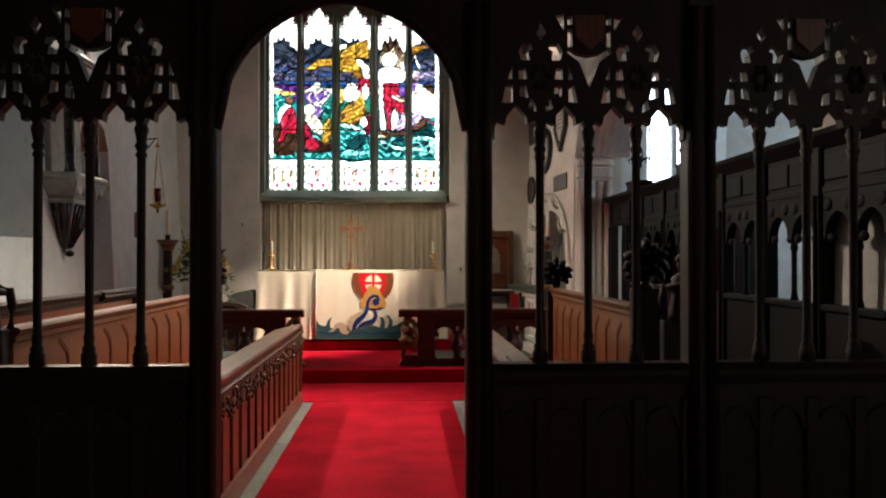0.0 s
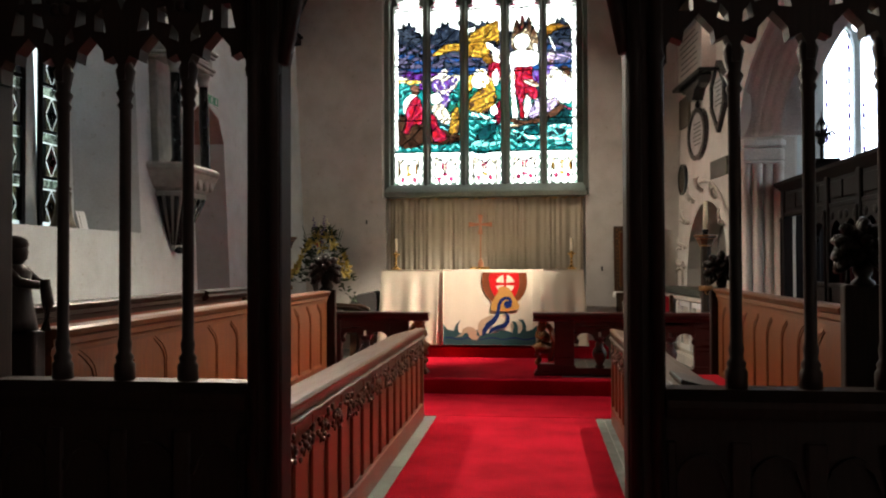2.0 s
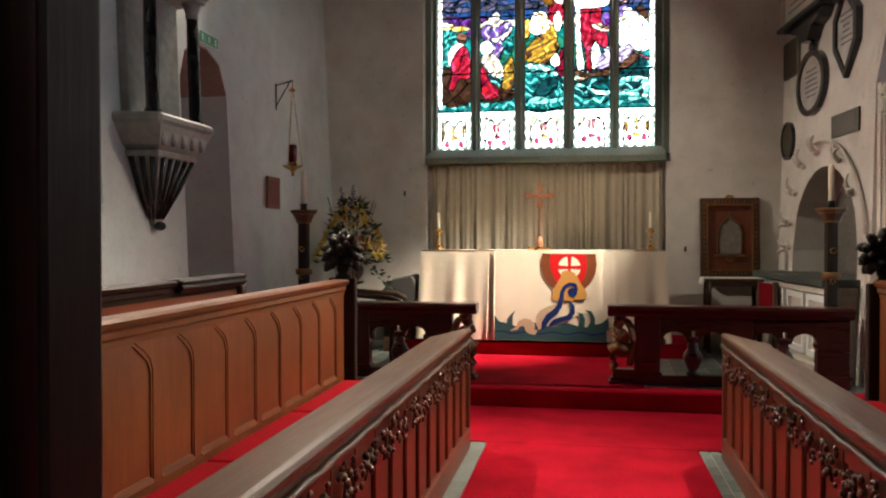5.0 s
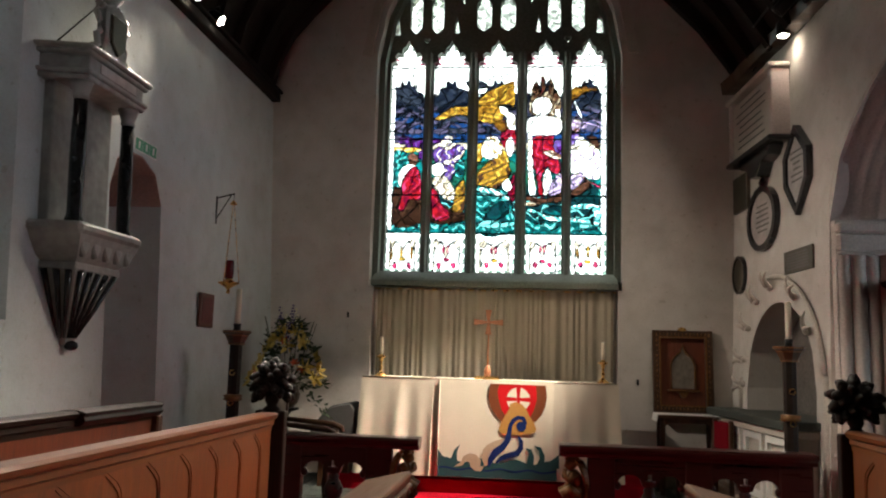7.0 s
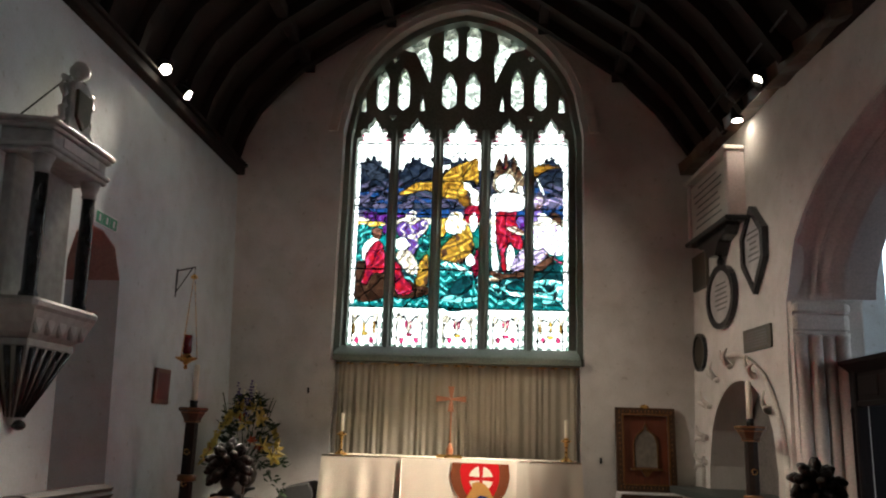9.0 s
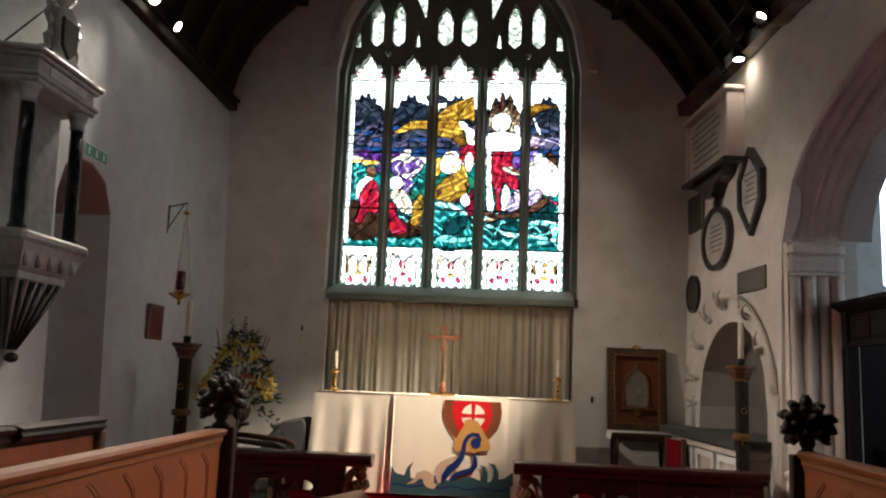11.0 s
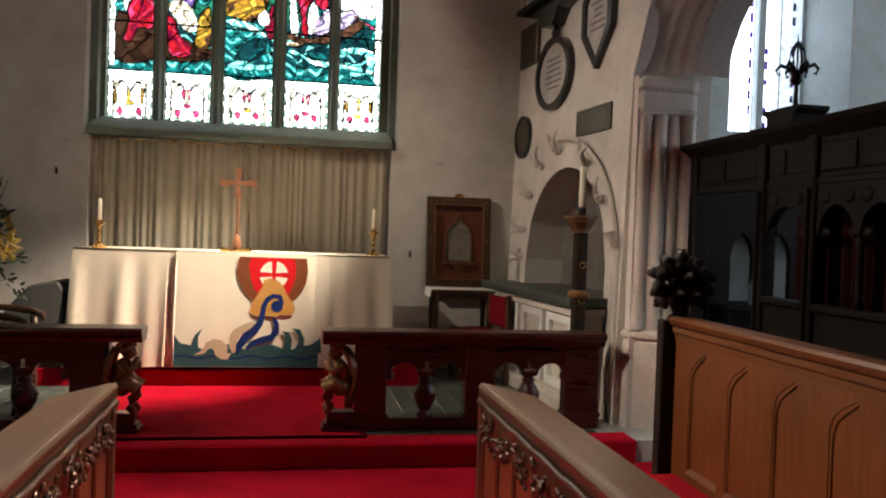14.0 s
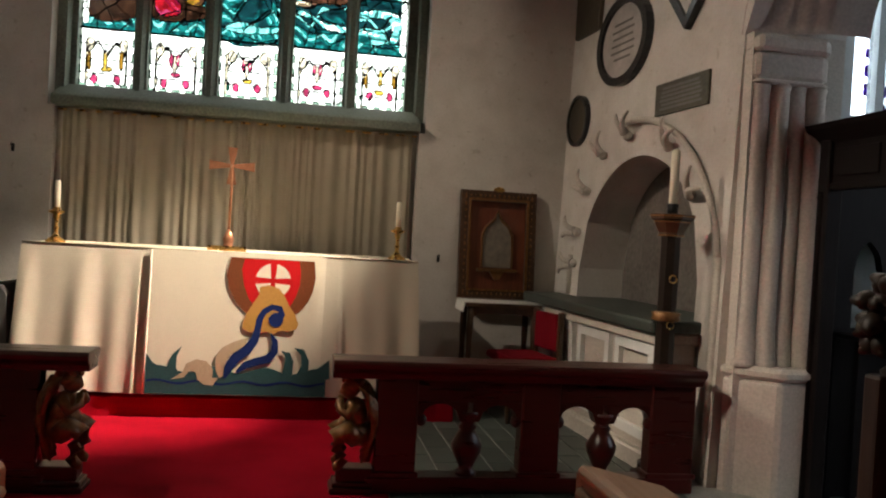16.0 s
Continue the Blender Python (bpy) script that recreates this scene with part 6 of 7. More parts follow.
# ---- south side ----
SKEW = 4.3      # degrees by which the south wall runs askew


def on_south(name, y, z, label, category, group="", off=0.0):
    """A thing on the south wall: local y runs along the wall, -x looks into the chancel."""
    ob = thing(name, (xr(y, z) - off, y, z), label, category, group)
    ob.matrix_basis = pose(xr(y, z) - off, y, z, 0, 0, SKEW)
    return ob


def lines(parent, y0, y1, z0, z1, x, n, seed, mat=LETTER):
    """Rows of worn lettering too small to read, as thin bars."""
    r = random.Random(seed)
    for k in range(n):
        z = z1 - (z1 - z0) * (k + 0.5) / n
        w = (y1 - y0) * r.uniform(0.55, 0.98)
        c = (y0 + y1) / 2
        part("inscription_line", box(x - 0.003, x, c - w / 2, c + w / 2, z - 0.008, z + 0.008), mat, parent)


def oval(cy, cz, ry, rz, n=32):
    return [(cy + ry * math.cos(2 * math.pi * k / n), cz + rz * math.sin(2 * math.pi * k / n)) for k in range(n)]


def south_tablets():
    t = on_south("wall_monument", 13.02, 3.70, "large inscribed stone tablet on a dark moulded bracket", "monument")
    part("tablet", box(-0.15, 0.01, -0.55, 0.55, 0.02, 0.62, 0.012), LIMESTONE, t)
    part("side_pilaster", box(-0.17, 0.01, -0.64, -0.55, 0.0, 0.66, 0.01), PINK_STONE, t)
    part("side_pilaster", box(-0.17, 0.01, 0.55, 0.62, 0.0, 0.66, 0.01), PINK_STONE, t)
    part("cornice", box(-0.20, 0.01, -0.67, 0.65, 0.66, 0.71, 0.012), LIMESTONE, t)
    part("shelf", box(-0.21, 0.01, -0.66, 0.64, -0.05, 0.0, 0.012), BLACK_MARBLE, t)
    part("bracket", prism([(-0.48, -0.05), (0.46, -0.05), (0.36, -0.13), (0.22, -0.16), (0.12, -0.27), (-0.10, -0.29), (-0.22, -0.17), (-0.40, -0.13)], -0.14, 0.01, "x", bevel=0.008), BLACK_MARBLE, t, "black shaped bracket")
    lines(t, -0.48, 0.48, 0.08, 0.58, -0.151, 7, 1)

    t = on_south("wall_tablet", 12.14, 3.30, "pointed marble tablet in a dark frame", "monument", "wall tablets")
    ol = [(0, 0.42), (0.27, 0.16), (0.27, -0.12), (0, -0.42), (-0.27, -0.12), (-0.27, 0.16)]
    inn = [(u * 0.76, v * 0.82) for u, v in ol]
    part("frame", band(ol, inn, -0.06, 0.01, "x"), BLACK_MARBLE, t, "black marble border")
    part("panel", prism(inn, -0.035, 0.01, "x"), MARBLE, t)
    lines(t, -0.14, 0.14, -0.12, 0.20, -0.036, 6, 2)

    t = on_south("wall_tablet", 13.02, 3.00, "oval white marble tablet in a dark frame", "monument", "wall tablets")
    part("frame", band(oval(0, 0, 0.40, 0.33), oval(0, 0, 0.335, 0.27), -0.06, 0.01, "x"), BLACK_MARBLE, t, "dark oval border")
    part("panel", prism(oval(0, 0, 0.34, 0.275), -0.035, 0.01, "x"), MARBLE, t)
    part("finial", ball((-0.03, 0, 0.37), (0.03, 0.07, 0.05), None, 2), BLACK_MARBLE, t)
    lines(t, -0.22, 0.22, -0.15, 0.16, -0.036, 6, 3)

    t = on_south("wall_tablet", 13.70, 3.40, "plain dark slate tablet", "monument", "wall tablets")
    part("slab", box(-0.04, 0.01, -0.22, 0.24, -0.20, 0.20, 0.006), BRONZE, t)
    t = on_south("wall_tablet", 13.76, 2.50, "small dark oval tablet", "monument", "wall tablets")
    part("rim", band(oval(0, 0, 0.20, 0.21), oval(0, 0, 0.17, 0.18), -0.04, 0.01, "x"), BLACK_MARBLE, t)
    part("panel", prism(oval(0, 0, 0.172, 0.182), -0.028, 0.01, "x"), BRONZE, t)
    t = on_south("wall_tablet", 12.17, 2.478, "engraved dull brass plate", "plaque", "wall tablets")
    part("plate", box(-0.018, 0.0, -0.32, 0.32, -0.105, 0.105, 0.003), BRONZE, t)
    lines(t, -0.27, 0.27, -0.08, 0.08, -0.019, 6, 5)


south_tablets()


def tomb():
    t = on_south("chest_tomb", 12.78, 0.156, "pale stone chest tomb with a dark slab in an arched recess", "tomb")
    part("chest", box(-0.20, 0.40, -1.00, 1.08, 0.0, 0.84, 0.01), LIMESTONE, t)
    for c in (-0.72, -0.13, 0.46):
        out, inn = [(c - 0.25, 0.18), (c - 0.25, 0.76), (c + 0.25, 0.76), (c + 0.25, 0.18)], [(c - 0.19, 0.24), (c - 0.19, 0.70), (c + 0.19, 0.70), (c + 0.19, 0.24)]
        part("panel_frame", band(out, inn, -0.235, -0.199, "x"), WHITE_PAINT, t, "white moulded panel frame")
        part("quatrefoil", prism(oval(c, 0.47, 0.11, 0.13, 16), -0.215, -0.199, "x"), LIMESTONE, t)
    part("base", box(-0.26, 0.40, -1.02, 1.10, 0.0, 0.12, 0.012), LIMESTONE, t)
    part("slab", box(-0.30, 0.42, -1.05, 1.13, 0.84, 0.915, 0.015, segments=2), DARK_SLATE, t, "dark grey stone slab")
    part("cornice", box(-0.26, 0.40, -1.03, 1.11, 0.77, 0.84, 0.012), LIMESTONE, t)
    # dark back panel: the shade inside the recess is put into its colour
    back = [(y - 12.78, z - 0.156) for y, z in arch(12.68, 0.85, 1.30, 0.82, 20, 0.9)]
    part("recess_shade_panel", prism(back, 0.40, 0.449, "x"), material("recess_shade_grey", (0.17, 0.155, 0.14), 0.9, grain=30, vary=0.3, bump=0.4, spec=0.2, stain=3.0), t, "dark grey panel that stands for the shade in the recess")
    # remains of the cusped hood above the recess
    h = on_south("tomb_hood", 12.74, 1.30, "thin broken stone hood moulding with cusps", "moulding")
    arc = [(-0.015, -1.15 * math.cos(a), 1.08 * math.sin(a)) for a in [0.12 + (math.pi / 2 - 0.02) * k / 14 for k in range(15)]]
    part("hood_rib", tube(arc, 0.022, 8), LIMESTONE, h)
    # broken cusps, each two thin horns on a stub
    for y, z, turn in ((0.46, 0.86, 0.35), (0.08, 0.97, 0.0), (0.72, 0.60, 0.8), (0.86, 0.28, 1.3), (0.90, 0.02, 1.5), (-0.50, 0.84, -0.5), (-0.80, 0.52, -0.9)):
        for side in (-1, 1):
            pts = []
            for q in range(6):
                f = q / 5
                u, w = side * (0.018 + 0.075 * f * f), 0.02 + 0.15 * f
                pts.append((-0.03 - 0.05 * math.sin(f * 2.4), y + u * math.cos(turn) + w * math.sin(turn), z + w * math.cos(turn) - u * math.sin(turn)))
            part("cusp", tube(pts, [0.026, 0.024, 0.021, 0.018, 0.014, 0.008], 7), LIMESTONE, h)
        part("cusp_stub", ball((-0.012, y, z + 0.01), (0.03, 0.05, 0.035), None, 2), LIMESTONE, h)
    part("jamb_shaft", tube([(-0.015, -1.14, -1.10), (-0.015, -1.14, 0.16)], 0.026, 8), LIMESTONE, h)
    part("jamb_shaft", tube([(-0.015, 0.96, -0.22), (-0.015, 0.96, 0.10)], 0.024, 8), LIMESTONE, h)


tomb()


CHAIR_RED = material("dark_red_upholstery", (0.20, 0.006, 0.014), 0.9, grain=160, vary=0.3, bump=0.2, spec=0.1)


def red_chair(x, y, turn):
    c = thing("red_chair", (x, y, 0.156), "dark wooden chair with a red upholstered seat and back", "chair", turn=turn)
    for u in (-0.2, 0.2):
        part("front_leg", lathe([(0.018, 0), (0.024, 0.2), (0.02, 0.42)], (u, -0.2, 0), 10), CARVED, c)
        part("back_leg", box(u - 0.02, u + 0.02, 0.17, 0.21, 0, 0.82, 0.005), CARVED, c)
    part("seat_rail", box(-0.22, 0.22, -0.22, 0.21, 0.38, 0.43, 0.006), CARVED, c)
    part("seat", box(-0.22, 0.22, -0.22, 0.17, 0.43, 0.49, 0.022, segments=3), CHAIR_RED, c, "red padded seat")
    part("backrest", box(-0.18, 0.18, 0.165, 0.215, 0.52, 0.80, 0.02, segments=3), CHAIR_RED, c, "red padded back")
    part("stretcher", box(-0.19, 0.19, -0.015, 0.015, 0.14, 0.17, 0.004), CARVED, c)


red_chair(2.18, 13.22, -80)


def pier():
    p = thing("arch_pier", (0, 11.55, 0), "moulded pale stone pier with triple shafts", "pier")
    for k, x in enumerate((2.945, 3.055, 3.165, 3.275)):
        part("shaft", lathe([(0.066, 0.86), (0.072, 0.89), (0.062, 0.93), (0.066, 0.96), (0.060, 1.0), (0.056, 1.1), (0.056, 2.40), (0.064, 2.42), (0.056, 2.44)], (x, -0.06 - 0.02 * (k % 2), 0), 14), LIMESTONE, p)
    part("core", box(2.88, 3.44, -0.085, 0.02, 0.0, 2.72), LIMESTONE, p)
    part("plinth", prism([(2.85, 0.0), (2.88, -0.05), (3.08, -0.23), (3.28, -0.20), (3.40, -0.02)], 0.0, 0.80, "z", bevel=0.02), LIMESTONE, p, "worn stone plinth")
    part("plinth_moulding", prism([(2.83, 0.0), (2.86, -0.06), (3.08, -0.25), (3.30, -0.22), (3.42, -0.01)], 0.80, 0.87, "z", bevel=0.022), LIMESTONE, p)
    for z0, z1, o in ((2.43, 2.46, -0.02), (2.46, 2.61, -0.035), (2.61, 2.70, -0.012)):
        part("capital", prism([(2.87, 0.0), (2.89, -0.160 - o), (3.30, -0.160 - o), (3.42, 0.0)], z0, z1, "z", bevel=0.02), LIMESTONE, p, "worn moulded capital")


pier()


def arch_mouldings():
    a = thing("south_arch", (0, 8.95, 2.72), "moulded pinkish stone arch", "arch")

    def soffit(half, rise, half2, rise2, x0, x1, name):
        b = bmesh.new()
        rows = []
        for k in range(49):
            th = math.pi * k / 48
            v = []
            for h, r, dx in ((half, rise, x0), (half2, rise2, x1)):
                y, z = h * math.cos(th), r * math.sin(th)
                v.append(b.verts.new((xr(8.95 + y, 2.72 + z) + dx, y, z)))
            rows.append(v)
        for p, q in zip(rows, rows[1:]):
            b.faces.new((p[0], q[0], q[1], p[1])).smooth = True
        bmesh.ops.solidify(b, geom=list(b.faces), thickness=0.02)
        part(name, b, PINK_STONE, a)
    # a shallow wavy order from the wall face to the soffit
    def order(name, n, u0, u1):
        b = bmesh.new()
        rows = []
        for k in range(57):
            th = math.pi * k / 56
            v = []
            for i in range(n + 1):
                t = u0 + (u1 - u0) * i / n
                dip = 0.011 * math.sin(t * 5 * math.pi) ** 2
                h, r, dx = 2.625 - 0.205 * t - dip, 1.345 - 0.205 * t - dip, -0.004 + 0.404 * t
                y, z = h * math.cos(th), r * math.sin(th)
                v.append(b.verts.new((xr(8.95 + y, 2.72 + z) + dx, y, z)))
            rows.append(v)
        for p, q in zip(rows, rows[1:]):
            for i in range(n):
                b.faces.new((p[i], q[i], q[i + 1], p[i + 1])).smooth = True
        bmesh.ops.solidify(b, geom=list(b.faces), thickness=-0.02)
        part(name, b, PINK_STONE, a)
    order("outer_order", 20, 0.0, 0.5)
    order("inner_order", 20, 0.5, 1.0)
    soffit(2.42, 1.14, 2.42, 1.14, 0.40, 0.64, "soffit")


arch_mouldings()


def chapel_window():
    w = thing("window_chapel", (4.47, 12.55, 2.46), "two-light pale leaded chapel window", "window")
    tagged(w, kind="structure")
    plate = prism([(u - 4.47, v - 2.46) for u, v in arch(4.47, 0.44, 3.70, 0.72, 20, 2.44)], -0.05, 0.05, "y")
    holes = []
    for c in (-0.205, 0.21):
        holes.append(prism(arch(c, 0.175, 1.47, 0.28, 12, 0.05), -0.3, 0.3, "y"))
    holes.append(prism(oval(0.0, 1.72, 0.06, 0.09, 12), -0.3, 0.3, "y"))
    part("stone_frame", cut(plate, holes), PLASTER_COOL, w, "whitish stone mullion and frame")
    clear = stained("glass_clear", (0.80, 0.82, 0.85), 0.1)
    purple = stained("glass_border", (0.10, 0.04, 0.22), 0.5)
    r = random.Random(9)
    for c in (-0.205, 0.21):
        light = part("leading", box(c - 0.004, c + 0.004, -0.004, 0.0, 0.05, 1.6), LEAD, w)
        for i in range(4):
            for j in range(13):
                x0, z0 = c - 0.17 + 0.085 * i, 0.04 + 0.136 * j
                edge = (i == 3 and r.random() < 0.7) or (i == 0 and r.random() < 0.25)
                part("pane", box(x0 + 0.002, x0 + (0.083 if not edge else 0.083), 0.0, 0.003, z0 + 0.002, z0 + 0.134), clear, light)
                if edge:
                    s = 0.028
                    part("border_piece", box(x0 + 0.03, x0 + 0.03 + s, 0.004, 0.007, z0 + 0.03, z0 + 0.03 + r.uniform(0.05, 0.1)), purple, light)


chapel_window()


def parclose():
    x, askew = 3.19, 0.0205
    turn = -math.degrees(math.atan(askew))
    s = thing("parclose_screen", (x, 5.35, 0), "very dark carved oak parclose screen with a moulded cornice", "screen", turn=turn)
    y0, y1 = 0.0, 6.03
    top = 2.216
    part("cornice", prism([(-0.02, top - 0.10), (-0.10, top - 0.03), (-0.11, top), (0.11, top), (0.10, top - 0.03), (0.02, top - 0.10)], y0, y1 + 0.06, "y"), PARCLOSE_OAK, s)
    part("frieze_rail", box(-0.035, 0.035, y0, y1, 1.86, 1.90, 0.006), PARCLOSE_OAK, s)
    part("frieze", box(-0.02, 0.02, y0, y1, 1.90, top - 0.09), PARCLOSE_OAK, s)
    posts = [0.03, 0.80, 1.56, 2.32, 3.08, 3.84, 4.60, 5.10, 5.99]
    for u in posts:
        part("post", box(-0.05, 0.05, u - 0.045, u + 0.045, 0, top - 0.08, 0.01), PARCLOSE_OAK, s)
        part("post_bead", lathe([(0.016, 0.1), (0.016, 1.8), (0.022, 1.82), (0.016, 1.85)], (-0.052, u, 0), 8), PARCLOSE_OAK, s)
    for k, (a, b) in enumerate(zip(posts, posts[1:])):
        a, b = a + 0.045, b - 0.045
        c = (a + b) / 2
        for j in range(2):
            m0, m1 = a + (b - a) * j / 2 + 0.02, a + (b - a) * (j + 1) / 2 - 0.02
            part("frieze_panel", box(-0.032, -0.019, m0, m1, 1.93, top - 0.13, 0.008), PARCLOSE_OAK, s)
        if k == 7:
            continue
        part("lower_panel", box(-0.02, 0.02, a, b, 0.0, 1.17), PARCLOSE_OAK, s)
        part("sill_rail", box(-0.05, 0.05, a, b, 1.17, 1.21, 0.008), PARCLOSE_OAK, s)
        n = 2 if k < 6 else 1
        for j in range(n):
            w = (b - a) / n
            m = a + w * (j + 0.5)
            h = w / 2
            head = [(m - h, 1.86), (m - h, 1.60)] + arch(m, h - 0.02, 1.58, 0.17, 12) + [(m + h, 1.60), (m + h, 1.86)]
            part("tracery_head", prism(head, -0.03, 0.03, "x"), PARCLOSE_OAK, s, "pierced tracery head")
            for d in (-1, 1):
                part("cusp", ball((0, m + d * (h - 0.05), 1.60), (0.02, 0.045, 0.03), None, 2), PARCLOSE_OAK, s)
                part("leaf_carving", ball((-0.03, m + d * h * 0.6, 1.79), (0.012, 0.05, 0.04), None, 2), PARCLOSE_OAK, s)
            if j:
                part("mullion", lathe([(0.028, 1.21), (0.018, 1.26), (0.018, 1.52), (0.026, 1.54), (0.018, 1.60)], (0, a + w, 0), 10), PARCLOSE_OAK, s)
    # pedestals with wrought leafy finials
    for u in (4.84, 3.10):
        f = thing("screen_finial", (x + askew * u, 5.35 + u, top), "leafy wrought finial on a dark oak pedestal", "finial", "finials of the screen")
        part("pedestal", prism([(-0.13, 0.0), (-0.13, 0.05), (-0.17, 0.075), (-0.17, 0.095), (0.17, 0.095), (0.17, 0.075), (0.13, 0.05), (0.13, 0.0)], -0.10, 0.10, "x"), PARCLOSE_OAK, f)
        part("stem", tube([(0, 0, 0.09), (0, 0, 0.25)], [0.016, 0.012], 8), IRON, f)
        part("cup", lathe([(0.012, 0.23), (0.038, 0.255), (0.032, 0.285), (0.043, 0.31)], (0, 0, 0), 10), IRON, f)
        for k in range(6):
            a = k * 1.0472 + 0.5
            d = (math.cos(a), math.sin(a))
            part("leaf_scroll", tube([(d[0] * r2, d[1] * r2, z) for r2, z in ((0.02, 0.29), (0.05, 0.335), (0.09, 0.35), (0.112, 0.325), (0.10, 0.295), (0.085, 0.30))], [0.010, 0.013, 0.012, 0.010, 0.008, 0.005], 6), IRON, f)
            part("bud_rib", tube([(d[0] * r2, d[1] * r2, z) for r2, z in ((0.02, 0.31), (0.046, 0.37), (0.036, 0.43), (0.008, 0.48))], 0.006, 6), IRON, f)
        part("spike", tube([(0, 0, 0.30), (0, 0, 0.48), (0, 0, 0.53)], [0.007, 0.006, 0.002], 6), IRON, f)
    # dark red curtain behind the western bays
    c = thing("screen_curtain", (x + 0.10, 5.35, 0), "dark red curtain hung behind the screen", "curtain", turn=turn)
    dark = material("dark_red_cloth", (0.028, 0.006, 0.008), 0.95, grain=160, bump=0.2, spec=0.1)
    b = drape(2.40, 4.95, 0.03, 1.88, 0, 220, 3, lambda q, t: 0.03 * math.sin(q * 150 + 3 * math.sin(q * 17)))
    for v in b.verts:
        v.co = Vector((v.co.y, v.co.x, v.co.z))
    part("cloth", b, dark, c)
    # inner chapel screen with two pointed openings, and a shelf before it
    q = thing("chapel_partition", (3.46, 11.90, 0), "dark oak partition with pointed openings", "screen")
    plate = box(0, 1.9, -0.03, 0.03, 0.0, 1.98)
    holes = [prism(arch(cc, 0.10, 1.42, 0.19, 10, 1.06), -0.2, 0.2, "y") for cc in (0.53, 0.86, 1.19)]
    part("panel", cut(plate, holes), PARCLOSE_OAK, q)
    part("cap", box(-0.02, 1.92, -0.05, 0.05, 1.98, 2.03, 0.006), PARCLOSE_OAK, q)
    sh = thing("chapel_shelf", (3.95, 11.62, 0), "dark oak shelf table in the chapel", "table")
    part("top", box(-0.30, 0.30, -0.14, 0.14, 1.02, 1.05, 0.005), PARCLOSE_OAK, sh)
    for u in (-0.26, 0.26):
        for v in (-0.11, 0.11):
            part("leg", box(u - 0.02, u + 0.02, v - 0.02, v + 0.02, 0, 1.02), PARCLOSE_OAK, sh)
    bo = thing("water_bottle", (3.93, 11.58, 1.05), "clear plastic water bottle on a shelf", "bottle")
    pl = bpy.data.materials.new("clear_plastic")
    pl.use_nodes = True
    pb = pl.node_tree.nodes["Principled BSDF"]
    pb.inputs["Transmission Weight"].default_value, pb.inputs["Roughness"].default_value, pb.inputs["Base Color"].default_value = 0.8, 0.12, (0.8, 0.88, 0.95, 1)
    part("body", lathe([(0.034, 0), (0.036, 0.02), (0.033, 0.08), (0.036, 0.10), (0.034, 0.17), (0.02, 0.20), (0.013, 0.22)], (0, 0, 0), 16), pl, bo)
    part("cap", lathe([(0.015, 0.22), (0.015, 0.24)], (0, 0, 0), 12), WHITE_PAINT, bo, "white screw cap")


parclose()

# ---- north side ----


def on_north(name, y, z, label, category, group="", off=0.0):
    """A thing on the north wall: +x looks into the chancel."""
    return thing(name, (xl(y, z) + off, y, z), label, category, group)


